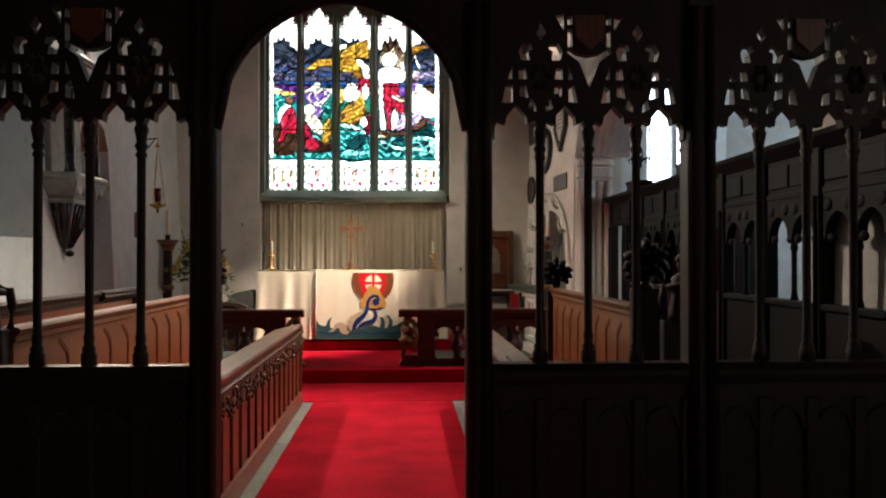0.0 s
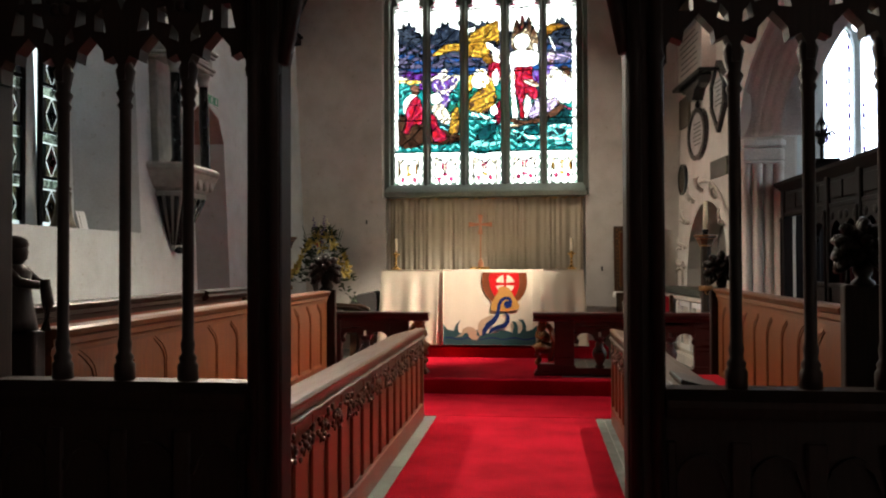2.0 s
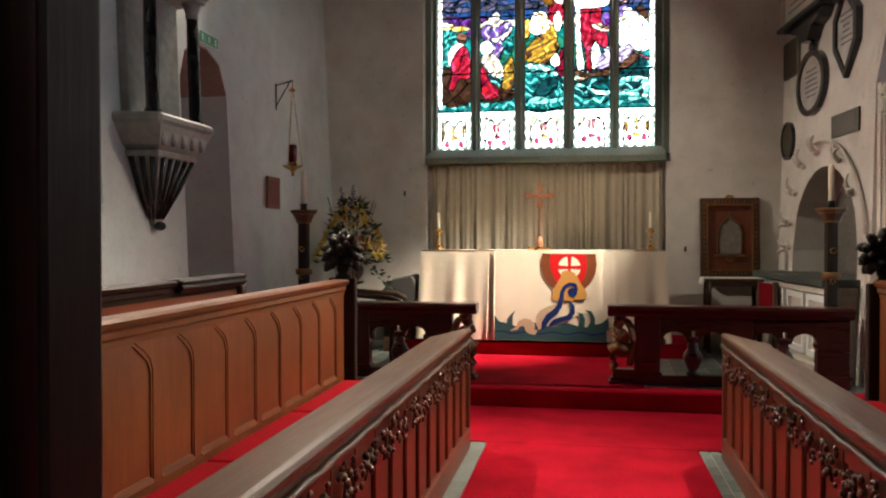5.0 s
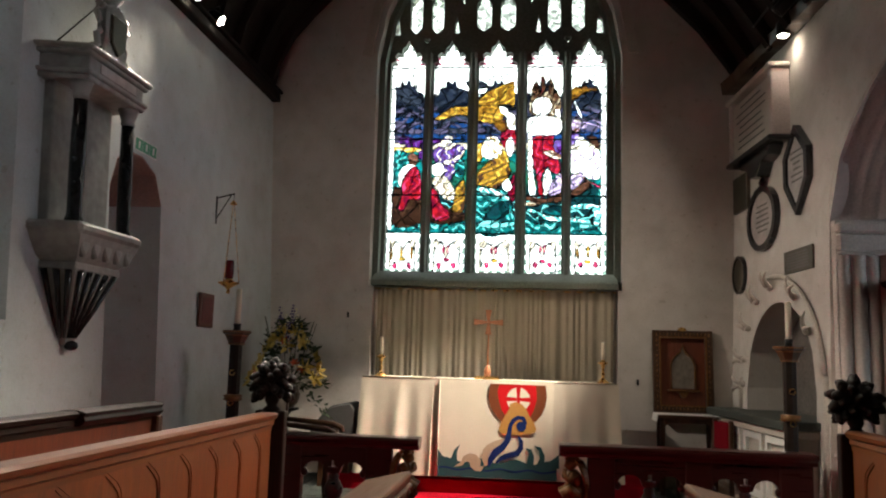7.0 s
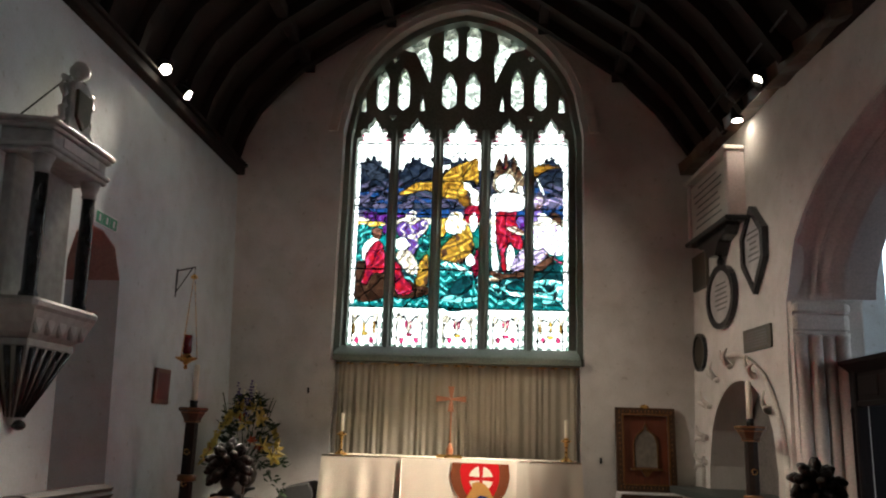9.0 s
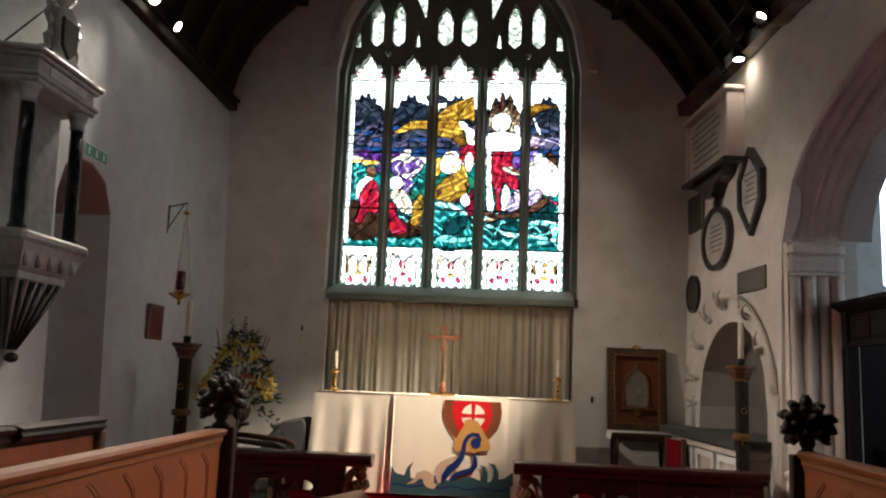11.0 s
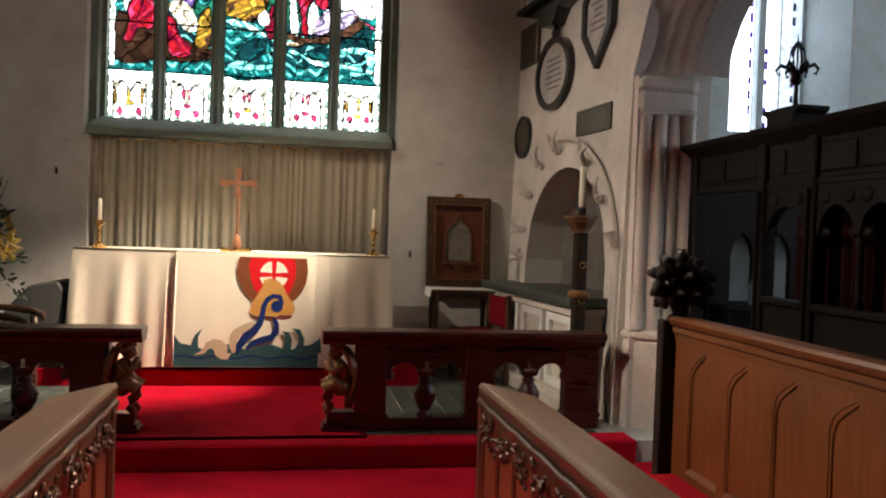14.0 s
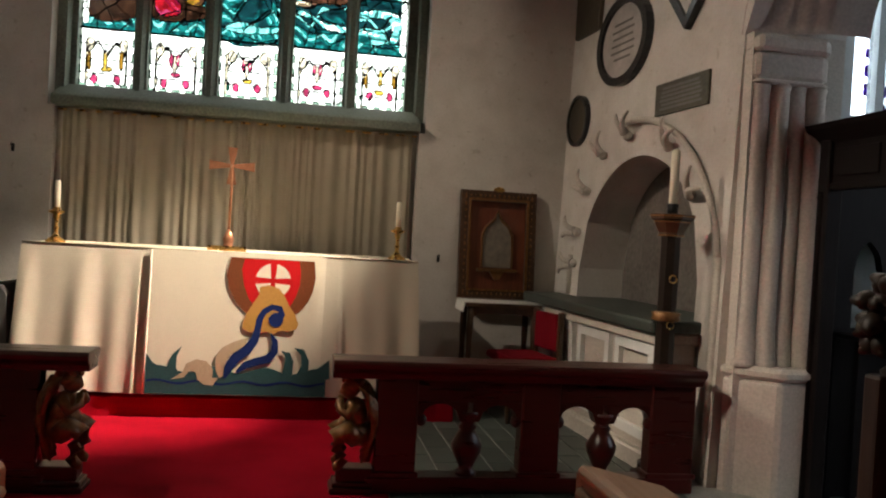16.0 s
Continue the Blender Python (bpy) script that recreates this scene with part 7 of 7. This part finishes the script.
def north_monument():
    m = on_north("wall_monument", 9.72, 1.52, "tall marble wall monument with black columns and a fluted corbel", "monument")
    w0, w1, d = 0.40, 0.50, 0.31      # half widths at front and wall, projection

    def slab(name, z0, z1, f, mat, bevel=0.008, label=""):
        ol = [(-0.12, -w1 * f), (d * f, -w0 * f), (d * f, w0 * f), (-0.12, w1 * f)]
        part(name, prism(ol, z0, z1, "z", bevel=bevel), mat, m, label)

    def taper(name, z0, f0, z1, f1, mat, label=""):
        b = bmesh.new()
        n = 5
        rows = []
        for k in range(n + 1):
            t = k / n
            f = f0 + (f1 - f0) * (t ** 0.6)
            z = z0 + (z1 - z0) * t
            rows.append([b.verts.new(p) for p in ((-0.1, -w1 * f, z), (d * f, -w0 * f, z), (d * f, w0 * f, z), (-0.1, w1 * f, z))])
        for p, q in zip(rows, rows[1:]):
            for i in range(3):
                b.faces.new((p[i], p[i + 1], q[i + 1], q[i]))
        b.faces.new(rows[0])
        b.faces.new(rows[-1])
        bmesh.ops.recalc_face_normals(b, faces=list(b.faces))
        part(name, b, mat, m, label)
    # fluted pendant
    b = bmesh.new()
    rows = []
    for z, f in ((0.0, 0.10), (0.06, 0.16), (0.25, 0.40), (0.48, 0.66)):
        rows.append([b.verts.new(p) for p in ((-0.1, -w1 * f, z), (d * f, -w0 * f, z), (d * f, w0 * f, z), (-0.1, w1 * f, z))])
    for p, q in zip(rows, rows[1:]):
        for i in range(3):
            b.faces.new((p[i], p[i + 1], q[i + 1], q[i]))
    b.faces.new(rows[0])
    b.faces.new(rows[-1])
    bmesh.ops.recalc_face_normals(b, faces=list(b.faces))
    part("pendant", b, MONUMENT_MARBLE, m)
    for k in range(5):
        u = -0.8 + 0.4 * k
        part("flute", tube([(d * f + 0.004, w0 * f * u, z) for z, f in ((0.05, 0.15), (0.25, 0.40), (0.48, 0.66))], [0.008, 0.018, 0.026], 6), BLACK_MARBLE, m, "black marble flute")
    for k in range(3):
        u = 0.2 + 0.32 * k
        part("flute", tube([(-0.02 + (d * f + 0.02) * u, -(w1 + (w0 - w1) * u) * f - 0.003, z) for z, f in ((0.05, 0.15), (0.25, 0.40), (0.48, 0.66))], [0.007, 0.016, 0.022], 6), BLACK_MARBLE, m)
    part("knop", ball((0.05, 0, 0.0), (0.045, 0.05, 0.035), None, 2), BLACK_MARBLE, m)
    slab("corbel_band", 0.48, 0.53, 0.70, MONUMENT_MARBLE)
    taper("corbel", 0.53, 0.66, 0.70, 0.95, MONUMENT_MARBLE, "carved swelling corbel")
    for k in range(5):
        leaf = prism([(-0.28 + 0.14 * k - 0.06, 0.69), (-0.28 + 0.14 * k - 0.05, 0.62), (-0.28 + 0.14 * k, 0.55), (-0.28 + 0.14 * k + 0.05, 0.62), (-0.28 + 0.14 * k + 0.06, 0.69)], d * 0.74, d * 0.90, "x", bevel=0.012)
        part("carved_leaf", leaf, MONUMENT_MARBLE, m)
    slab("shelf", 0.70, 0.775, 1.0, MONUMENT_MARBLE, 0.022)
    part("back_slab", box(-0.1, 0.05, -0.36, 0.36, 0.775, 1.70, 0.008), MONUMENT_MARBLE, m, "inscribed back slab")
    for u in (-0.31, 0.31):
        part("column", lathe([(0.058, 0.775), (0.058, 0.80), (0.046, 0.82), (0.049, 1.2), (0.043, 1.58)], (0.20, u, 0), 16), BLACK_MARBLE, m, "polished black column")
        part("capital", lathe([(0.045, 1.58), (0.052, 1.60), (0.045, 1.61), (0.060, 1.66), (0.074, 1.70)], (0.20, u, 0), 14), MONUMENT_MARBLE, m)
    slab("architrave", 1.70, 1.735, 0.93, MONUMENT_MARBLE)
    slab("architrave_moulding", 1.735, 1.765, 0.98, MONUMENT_MARBLE)
    slab("frieze", 1.765, 1.86, 0.90, MONUMENT_MARBLE)
    part("frieze_panel", box(d * 0.90, d * 0.90 + 0.010, -0.24, 0.24, 1.78, 1.85, 0.004), MARBLE, m)
    slab("cornice", 1.86, 1.89, 0.98, MONUMENT_MARBLE)
    slab("cornice_top", 1.89, 1.925, 1.05, MONUMENT_MARBLE, 0.012)
    up = 0.035
    shield = [(-0.09, 2.02 + up), (-0.10, 2.22 + up), (0.10, 2.22 + up), (0.09, 2.02 + up), (0.0, 1.95 + up)]
    part("crest_block", prism([(-0.18, 1.89 + up), (-0.13, 2.05 + up), (-0.13, 2.26 + up), (-0.06, 2.31 + up), (0.06, 2.31 + up), (0.13, 2.26 + up), (0.13, 2.05 + up), (0.18, 1.89 + up)], 0.17, 0.25, "x", bevel=0.012), MONUMENT_MARBLE, m)
    part("crest_shield", prism(shield, 0.25, 0.275, "x", bevel=0.006), BRONZE, m, "dark heraldic shield")
    part("crest_top", lathe([(0.05, 2.30 + up), (0.03, 2.32 + up), (0.065, 2.36 + up), (0.07, 2.40 + up), (0.04, 2.45 + up), (0.02, 2.46 + up)], (0.21, 0, 0), 12), MONUMENT_MARBLE, m)
    for s in (-1, 1):
        part("scroll", tube([(0.21, s * u, z + up) for u, z in ((0.13, 2.27), (0.19, 2.27), (0.21, 2.20), (0.16, 2.16), (0.15, 2.08), (0.19, 2.05), (0.17, 1.98), (0.23, 1.95), (0.23, 1.90))], 0.024, 8), MONUMENT_MARBLE, m)
    part("iron_stay", tube([(0.17, -0.05, 2.34 + up), (0.05, -0.40, 1.93)], 0.006, 6), IRON, m)
    # the whole monument leans back with the wall
    for ob in m.children:
        for v in ob.data.vertices:
            v.co.x -= 0.03 * v.co.z


north_monument()


def north_window():
    w = thing("window_north", (-3.06, 8.205, 1.66), "two narrow leaded lights with coloured quarries", "window")
    tagged(w, kind="structure")
    names = ["green", "gold", "red", "blue"]
    for c in (-0.255, 0.255):
        light = part("leading", box(-0.004, 0.004, c - 0.14, c - 0.132, 0.0, 2.1), LEAD, w)
        for d in (-1, 1):
            part("lead_edge", box(-0.012, 0.012, c + d * 0.15 - 0.02, c + d * 0.15 + 0.02, 0.0, 2.15), LEAD, light)
        for j in range(5):
            z = 0.06 + 0.36 * j
            part("lead_bar", box(-0.008, 0.008, c - 0.14, c + 0.14, z + 0.335, z + 0.36), LEAD, light)
            part("pane", box(0.0, 0.003, c - 0.13, c + 0.13, z + 0.26, z + 0.33), GLASS["white"][1], light)
            part("pane", box(0.0, 0.003, c - 0.14, c - 0.075, z, z + 0.25), GLASS["night"][1], light)
            part("pane", box(0.0, 0.003, c + 0.075, c + 0.14, z, z + 0.25), GLASS["night"][1], light)
            part("pane", prism([(c - 0.07, z + 0.12), (c, z + 0.24), (c + 0.07, z + 0.12), (c, z)], 0.0, 0.003, "x"), GLASS[names[(j + (c > 0)) % 4]][1], light)
            part("pane", prism(oval(c, z + 0.12, 0.034, 0.04, 12), 0.005, 0.008, "x"), GLASS["white"][1], light)
            for s in (-1, 1):
                part("pane", prism([(c + s * 0.072, z), (c + s * 0.072, z + 0.10), (c + s * 0.012, z)], 0.0, 0.003, "x"), GLASS["pale"][1], light)
                part("pane", prism([(c + s * 0.072, z + 0.14), (c + s * 0.072, z + 0.25), (c + s * 0.008, z + 0.25)], 0.0, 0.003, "x"), GLASS["pale"][1], light)
    v = thing("urn", (-2.86, 8.30, 1.66), "dark metal urn on the window sill", "urn")
    part("body", lathe([(0.09, 0), (0.10, 0.015), (0.085, 0.05), (0.065, 0.12), (0.055, 0.22), (0.06, 0.28), (0.045, 0.30)], (0, 0, 0), 18), BRONZE, v)
    part("rim", lathe([(0.05, 0.30), (0.062, 0.31), (0.05, 0.325)], (0, 0, 0), 18), BRONZE, v)
    for k in range(2):
        b = thing("leaflet", (-2.78, 8.42 + 0.05 * k, 1.66), "white leaflet leaning on the sill", "leaflet", "leaflets on the sill")
        o = box(-0.003, 0.003, -0.05, 0.05, 0, 0.15)
        part("paper", o, WHITE_PAINT, b)
        b.matrix_basis = pose(-2.78, 8.42 + 0.05 * k, 1.662, 0, -14, 12 - 8 * k)
    t = on_north("wall_tablet", 7.05, 1.85, "narrow grey wall monument with a bracket", "monument", "wall tablets")
    part("slab", box(0, 0.06, -0.07, 0.07, 0.06, 1.2, 0.008), MONUMENT_MARBLE, t)
    part("bracket", prism([(0.0, -0.06), (0.09, 0.02), (0.09, 0.06), (0.0, 0.06)], -0.09, 0.09, "y"), BLACK_MARBLE, t)


north_window()


def sanctuary_lamp():
    s = thing("sanctuary_lamp", (-2.36, 11.85, 2.10), "hanging brass sanctuary lamp with a dark red glass", "lamp")
    part("dish", lathe([(0.006, -0.06), (0.018, -0.05), (0.012, -0.02), (0.03, 0.0), (0.095, 0.035), (0.10, 0.045), (0.05, 0.05), (0.035, 0.075)], (0, 0, 0), 20), BRASS, s)
    red = material("dark_red_lamp_glass", (0.10, 0.004, 0.006), 0.15, grain=20, bump=0.0)
    part("glass", lathe([(0.030, 0.07), (0.040, 0.10), (0.042, 0.22), (0.036, 0.25)], (0, 0, 0), 16), red, s, "dark red glass cup")
    for k in range(3):
        a = k * 2.094 + 0.4
        part("chain", tube([(0.092 * math.cos(a), 0.092 * math.sin(a), 0.045), (0.006 * math.cos(a), 0.006 * math.sin(a), 0.78)], 0.003, 5), BRASS, s)
    part("crown", lathe([(0.003, 0.82), (0.03, 0.79), (0.034, 0.775), (0.01, 0.77)], (0, 0, 0), 12), BRASS, s)
    b = on_north("lamp_bracket", 12.27, 2.92, "thin black iron wall bracket", "bracket")
    ex, ey = -2.36 - xl(0, 2.92), -0.42
    part("arm", tube([(0.0, 0, 0.10), (ex, ey, 0.06), (ex, ey, -0.02)], 0.007, 6), IRON, b)
    part("stay", tube([(0.0, 0, -0.12), (ex * 0.3, ey * 0.3, -0.06), (ex * 0.85, ey * 0.85, 0.06)], 0.006, 6), IRON, b)
    part("wall_plate", box(0, 0.01, -0.015, 0.015, -0.16, 0.12, 0.003), IRON, b)
    i = on_north("icon", 12.02, 1.73, "small dark red icon panel", "picture")
    part("panel", box(0.0, 0.03, -0.16, 0.16, 0, 0.32, 0.006), MID_OAK, i)
    part("painted_field", box(0.03, 0.033, -0.12, 0.12, 0.04, 0.28), material("icon_red", (0.16, 0.02, 0.015), 0.5, grain=30, vary=0.5), i)
    e = on_north("exit_sign", 10.74, 3.07, "green and white emergency exit sign", "sign")
    part("plate", box(0.0, 0.012, -0.19, 0.19, 0, 0.115, 0.003), WHITE_PAINT, e)
    for u0, u1 in ((-0.175, -0.065), (-0.055, 0.055), (0.065, 0.175)):
        part("green_field", box(0.012, 0.015, u0, u1, 0.012, 0.103), EXIT_GREEN, e)
    for u in (-0.12, 0.0, 0.12):
        part("pictogram_bar", box(0.015, 0.017, u - 0.012, u + 0.012, 0.03, 0.085), WHITE_PAINT, e)


sanctuary_lamp()


def flowers():
    f = thing("flower_arrangement", (-2.08, 12.95, 0.156), "tall arrangement of yellow lilies and dark foliage on a pedestal", "flowers")
    part("pedestal", lathe([(0.17, 0), (0.17, 0.03), (0.05, 0.06), (0.03, 0.1), (0.028, 0.72), (0.06, 0.76), (0.13, 0.78), (0.13, 0.80)], (0, 0, 0), 16), IRON, f)
    part("vase", lathe([(0.07, 0.80), (0.12, 0.86), (0.14, 0.94), (0.11, 1.0), (0.12, 1.03)], (0, 0, 0), 18), BRONZE, f)
    r = random.Random(11)
    leaf_m = material("dark_leaves", (0.035, 0.06, 0.022), 0.55, grain=40, vary=0.5, bump=0.2)
    yellow = material("yellow_petals", (0.72, 0.55, 0.13), 0.6, grain=40, vary=0.3, bump=0.1)
    cream = material("cream_petals", (0.78, 0.74, 0.52), 0.6, grain=40, vary=0.2, bump=0.1)
    mauve = material("mauve_petals", (0.10, 0.06, 0.20), 0.6, grain=40, vary=0.4, bump=0.1)
    orange = material("orange_petals", (0.60, 0.10, 0.03), 0.6, grain=40, vary=0.3, bump=0.1)
    b = bmesh.new()

    def leaf(bm, p, d, L, w):
        d = Vector(d).normalized()
        s = d.cross(Vector((r.uniform(-1, 1), r.uniform(-1, 1), r.uniform(-1, 1)))).normalized()
        n = d.cross(s)
        p = Vector(p)
        pts = [p, p + d * L * 0.35 + s * w / 2 + n * L * 0.05, p + d * L * 0.7 + s * w * 0.35 - n * L * 0.02, p + d * L - n * L * 0.12, p + d * L * 0.7 - s * w * 0.35 - n * L * 0.02, p + d * L * 0.35 - s * w / 2 + n * L * 0.05]
        bm.faces.new([bm.verts.new(q) for q in pts])
    for k in range(420):
        th, u = r.uniform(0, 6.283), r.random()
        z = 0.98 + 0.72 * u
        rad = (0.36 * (1 - u) ** 0.75 + 0.05) * r.uniform(0.35, 1.0)
        p = (rad * math.cos(th), rad * 0.8 * math.sin(th), z)
        leaf(b, p, (math.cos(th), math.sin(th), r.uniform(-0.5, 0.9)), r.uniform(0.06, 0.13), r.uniform(0.02, 0.045))
    for k in range(26):
        u = k / 26
        leaf(b, (0.18 + 0.32 * u, -0.12, 1.02 - 0.30 * u + 0.06 * math.sin(k)), (0.6, -0.3, r.uniform(-1, 0.4)), 0.07, 0.03)
    tagged(part("foliage", b, leaf_m, f, "mass of dark green leaves"), kind="stuff")
    for k in range(9):
        th = r.uniform(0, 6.283)
        tip = (0.30 * math.cos(th), 0.22 * math.sin(th), r.uniform(1.4, 1.75))
        part("stem", tube([(0, 0, 1.0), (tip[0] * 0.5, tip[1] * 0.5, 1.25), tip], 0.005, 5), leaf_m, f)
    for k in range(34):
        th, u = r.uniform(3.2, 6.9), r.random()
        z = 1.05 + 0.55 * u
        rad = 0.34 * (1 - u) ** 0.7 + 0.06
        p = Vector((rad * math.cos(th), rad * 0.8 * math.sin(th), z))
        d = Vector((math.cos(th), math.sin(th), 0.35)).normalized()
        g = bmesh.new()
        side = d.cross(Vector((0, 0, 1))).normalized()
        up = side.cross(d)
        big = k % 3 != 0
        for j in range(6):
            a = j * 1.047
            leaf(g, p, d * 0.55 + side * math.cos(a) + up * math.sin(a), 0.115 if big else 0.06, 0.050 if big else 0.034)
        ball(p + d * 0.015, 0.012, g, 1)
        part("bloom", g, yellow if k % 3 else (cream if k % 2 else orange), f)
    for k in range(12):
        g = bmesh.new()
        a = r.uniform(2.2, 7.0)
        p0 = Vector((0.12 * math.cos(a), 0.1 * math.sin(a), 1.45 + 0.02 * k))
        for j in range(7):
            ball(p0 + Vector((0.012 * math.sin(j * 2), 0.012 * math.cos(j * 2), 0.03 * j)), (0.014, 0.014, 0.012), g, 1)
        part("flower_spike", g, cream if k % 3 == 0 else mauve, f)


flowers()


def armchair():
    c = thing("carved_armchair", (-1.62, 12.05, 0.156), "very dark carved oak armchair", "chair", turn=95)
    for u in (-0.26, 0.26):
        part("front_leg", lathe([(0.03, 0), (0.024, 0.1), (0.034, 0.2), (0.022, 0.3), (0.03, 0.44), (0.024, 0.55), (0.03, 0.66)], (u, -0.25, 0), 12), CARVED, c)
        part("back_post", box(u - 0.025, u + 0.025, 0.22, 0.27, 0, 1.05, 0.008), CARVED, c)
        part("arm", tube([(u, 0.24, 0.74), (u, 0.0, 0.72), (u, -0.22, 0.70), (u, -0.30, 0.67), (u, -0.31, 0.63)], [0.022, 0.024, 0.028, 0.028, 0.02], 8), CARVED, c)
    part("seat", box(-0.28, 0.28, -0.26, 0.24, 0.42, 0.47, 0.01), CARVED, c)
    part("back_panel", box(-0.235, 0.235, 0.235, 0.255, 0.50, 1.0, 0.006), CARVED, c)
    part("crest_rail", prism(arch(0, 0.28, 1.0, 0.12, 12), 0.225, 0.265, "y", bevel=0.006), CARVED, c)
    grey = material("grey_cloth", (0.10, 0.10, 0.095), 0.9, grain=120, bump=0.2, spec=0.1)
    k = thing("covered_kneeler", (-1.58, 13.15, 0.156), "low stand covered with a dark grey cloth", "kneeler")
    part("stand", box(-0.16, 0.16, -0.12, 0.22, 0, 0.62), CARVED, k)
    part("cover", prism([(-0.30, 0.30), (-0.24, 0.62), (-0.05, 0.83), (0.16, 0.87), (0.22, 0.80), (0.24, 0.30)], -0.16, 0.26, "y", bevel=0.02), grey, k, "dark grey cloth cover")


armchair()

# ---- roof timbers and lamps ----
RIB = [(-2.78, 4.62), (-2.70, 4.95), (-2.50, 5.36), (-2.02, 5.86), (-1.2, 6.42), (-0.45, 6.8), (0, 6.93), (0.45, 6.78), (1.08, 6.34), (1.92, 5.74), (2.34, 5.30), (2.62, 4.90), (2.80, 4.62)]


def roof_timbers():
    y = 5.35
    while y < 13.9:
        mid = len(RIB) // 2
        b = thing("roof_rib", (0, y, 0), "dark arched oak roof brace", "roof timber", "arched roof braces")
        for half in (RIB[:mid + 1], RIB[mid:]):
            part("brace", strip([(u, v + 0.05) for u, v in half], 0.16, -0.055, 0.055, "y"), ROOF_OAK, b)
        part("collar_boss", box(-0.09, 0.09, -0.065, 0.065, 6.86, 7.0, 0.015), ROOF_OAK, b)
        y += 0.56
    for u, v in ((-1.95, 5.98), (-0.95, 6.60), (0.95, 6.50), (1.85, 5.86)):
        p = thing("purlin", (u, 5.2, v), "dark oak roof purlin", "roof timber", "roof purlins")
        part("beam", box(-0.06, 0.06, 0, 8.78, -0.07, 0.07, 0.01), ROOF_OAK, p)
    n = thing("wall_plate", (-2.74, 5.3, 4.56), "dark moulded oak wall plate", "roof timber", "wall plates")
    part("beam", box(-0.14, 0.06, 0, 8.7, 0.0, 0.10, 0.012), ROOF_OAK, n)
    part("moulding", box(-0.14, 0.09, 0, 8.7, 0.10, 0.14, 0.008), ROOF_OAK, n)
    b = bmesh.new()
    r = random.Random(4)
    rows = []
    for k in range(45):
        yy = 8.7 * k / 44
        j = 0.03 * r.uniform(-1, 1)
        dx = xr(5.3 + yy, 4.6)
        rows.append([b.verts.new(q) for q in ((dx + 0.1, yy, -0.02), (dx - 0.13 + j, yy, 0.0 + j), (dx - 0.15 + j, yy, 0.12), (dx + 0.1, yy, 0.16))])
    for p, q in zip(rows, rows[1:]):
        for i in range(4):
            b.faces.new((p[i], p[(i + 1) % 4], q[(i + 1) % 4], q[i]))
    b.faces.new(rows[0])
    b.faces.new(rows[-1])
    bmesh.ops.recalc_face_normals(b, faces=list(b.faces))
    s = thing("wall_plate", (0, 5.3, 4.64), "broken reddish oak wall plate", "roof timber", "wall plates")
    part("beam", b, CARVED, s)


roof_timbers()


def spotlight(eye, target, hooded):
    s = thing("spotlight", eye, "small black ceiling spotlight", "lamp", "spotlights on the wall plates")
    s.matrix_basis = look(eye, target)
    part("housing", lathe([(0.05, 0.036), (0.054, -0.05 if hooded else 0.028), (0.06, -0.05 if hooded else 0.03), (0.064, 0.06), (0.06, 0.15), (0.03, 0.18)], (0, 0, 0), 16), IRON, s)
    part("stirrup", tube([(0.076, 0, 0.09), (0.08, 0.06, 0.12), (0.0, 0.11, 0.14), (-0.08, 0.06, 0.12), (-0.076, 0, 0.09)], 0.006, 6), IRON, s)
    part("lens", lathe([(0.050, 0.034), (0.046, 0.026), (0.02, 0.020)], (0, 0, 0), 16), LAMP_GLOW, s, "glowing lamp face")


for eye, target, watts, degrees, blend in SPOTS:
    spotlight(eye, target, eye[0] > 0 and degrees < 100)


def cable(y0, y1):
    c = thing("cable_conduit", (2.58, y0, 4.86), "thin grey cable conduit along the wall plate", "cable")
    part("conduit", tube([(0.075 * (14 - y0) * 0.4, 0, 0), (0, y1 - y0, 0)], 0.012, 6), IRON, c)


cable(8.5, 12.6)

# ---- tiles ----


def tiles(name, parent_label, x0, x1, y0, y1, z, tx, ty, mat, along_y=True):
    """Loose-laid tiles in running bond, each its own piece, over a mortar bed."""
    bed = structure(name, box(x0, x1, y0, y1, z - 0.004, z), MORTAR, parent_label, "floor")
    r = random.Random(int(x0 * 100) + 7)
    meshes = {}
    nx = max(1, round((x1 - x0) / tx))
    w = (x1 - x0) / nx
    for i in range(nx):
        y = y0 - (0.5 * ty if i % 2 else 0)
        while y < y1 - 0.02:
            a, b = max(y, y0), min(y + ty, y1)
            if b - a > 0.03:
                key = round(b - a, 2)
                if key not in meshes:
                    me = bpy.data.meshes.new("tile")
                    o = box(-w / 2 + 0.004, w / 2 - 0.004, -(b - a) / 2 + 0.004, (b - a) / 2 - 0.004, -0.004, 0.006, 0.0025)
                    o.to_mesh(me)
                    o.free()
                    me.materials.append(mat)
                    meshes[key] = me
                t = new("tile", meshes[key])
                t.parent = bed
                t.matrix_basis = pose(x0 + w * (i + 0.5), (a + b) / 2, z + r.uniform(-0.001, 0.001), r.uniform(-0.25, 0.25), r.uniform(-0.25, 0.25), 0)
            y += ty


tiles("floor_strip_south", "green slate tiles beside the carpet", 1.232, 1.372, 5.3, 9.86, -0.004, 0.07, 0.19, GREEN_SLATE)
tiles("floor_strip_north", "green slate slabs beside the carpet", -0.31, -0.192, 5.3, 9.86, -0.004, 0.14, 0.9, GREEN_SLATE)
tiles("floor_sanctuary_south", "dark slate tiles of the sanctuary", 0.99, 2.60, 11.32, 13.98, 0.160, 0.165, 0.33, DARK_SLATE)
tiles("floor_sanctuary_north", "dark slate tiles of the sanctuary", -2.55, -0.96, 11.32, 13.98, 0.160, 0.165, 0.33, DARK_SLATE)
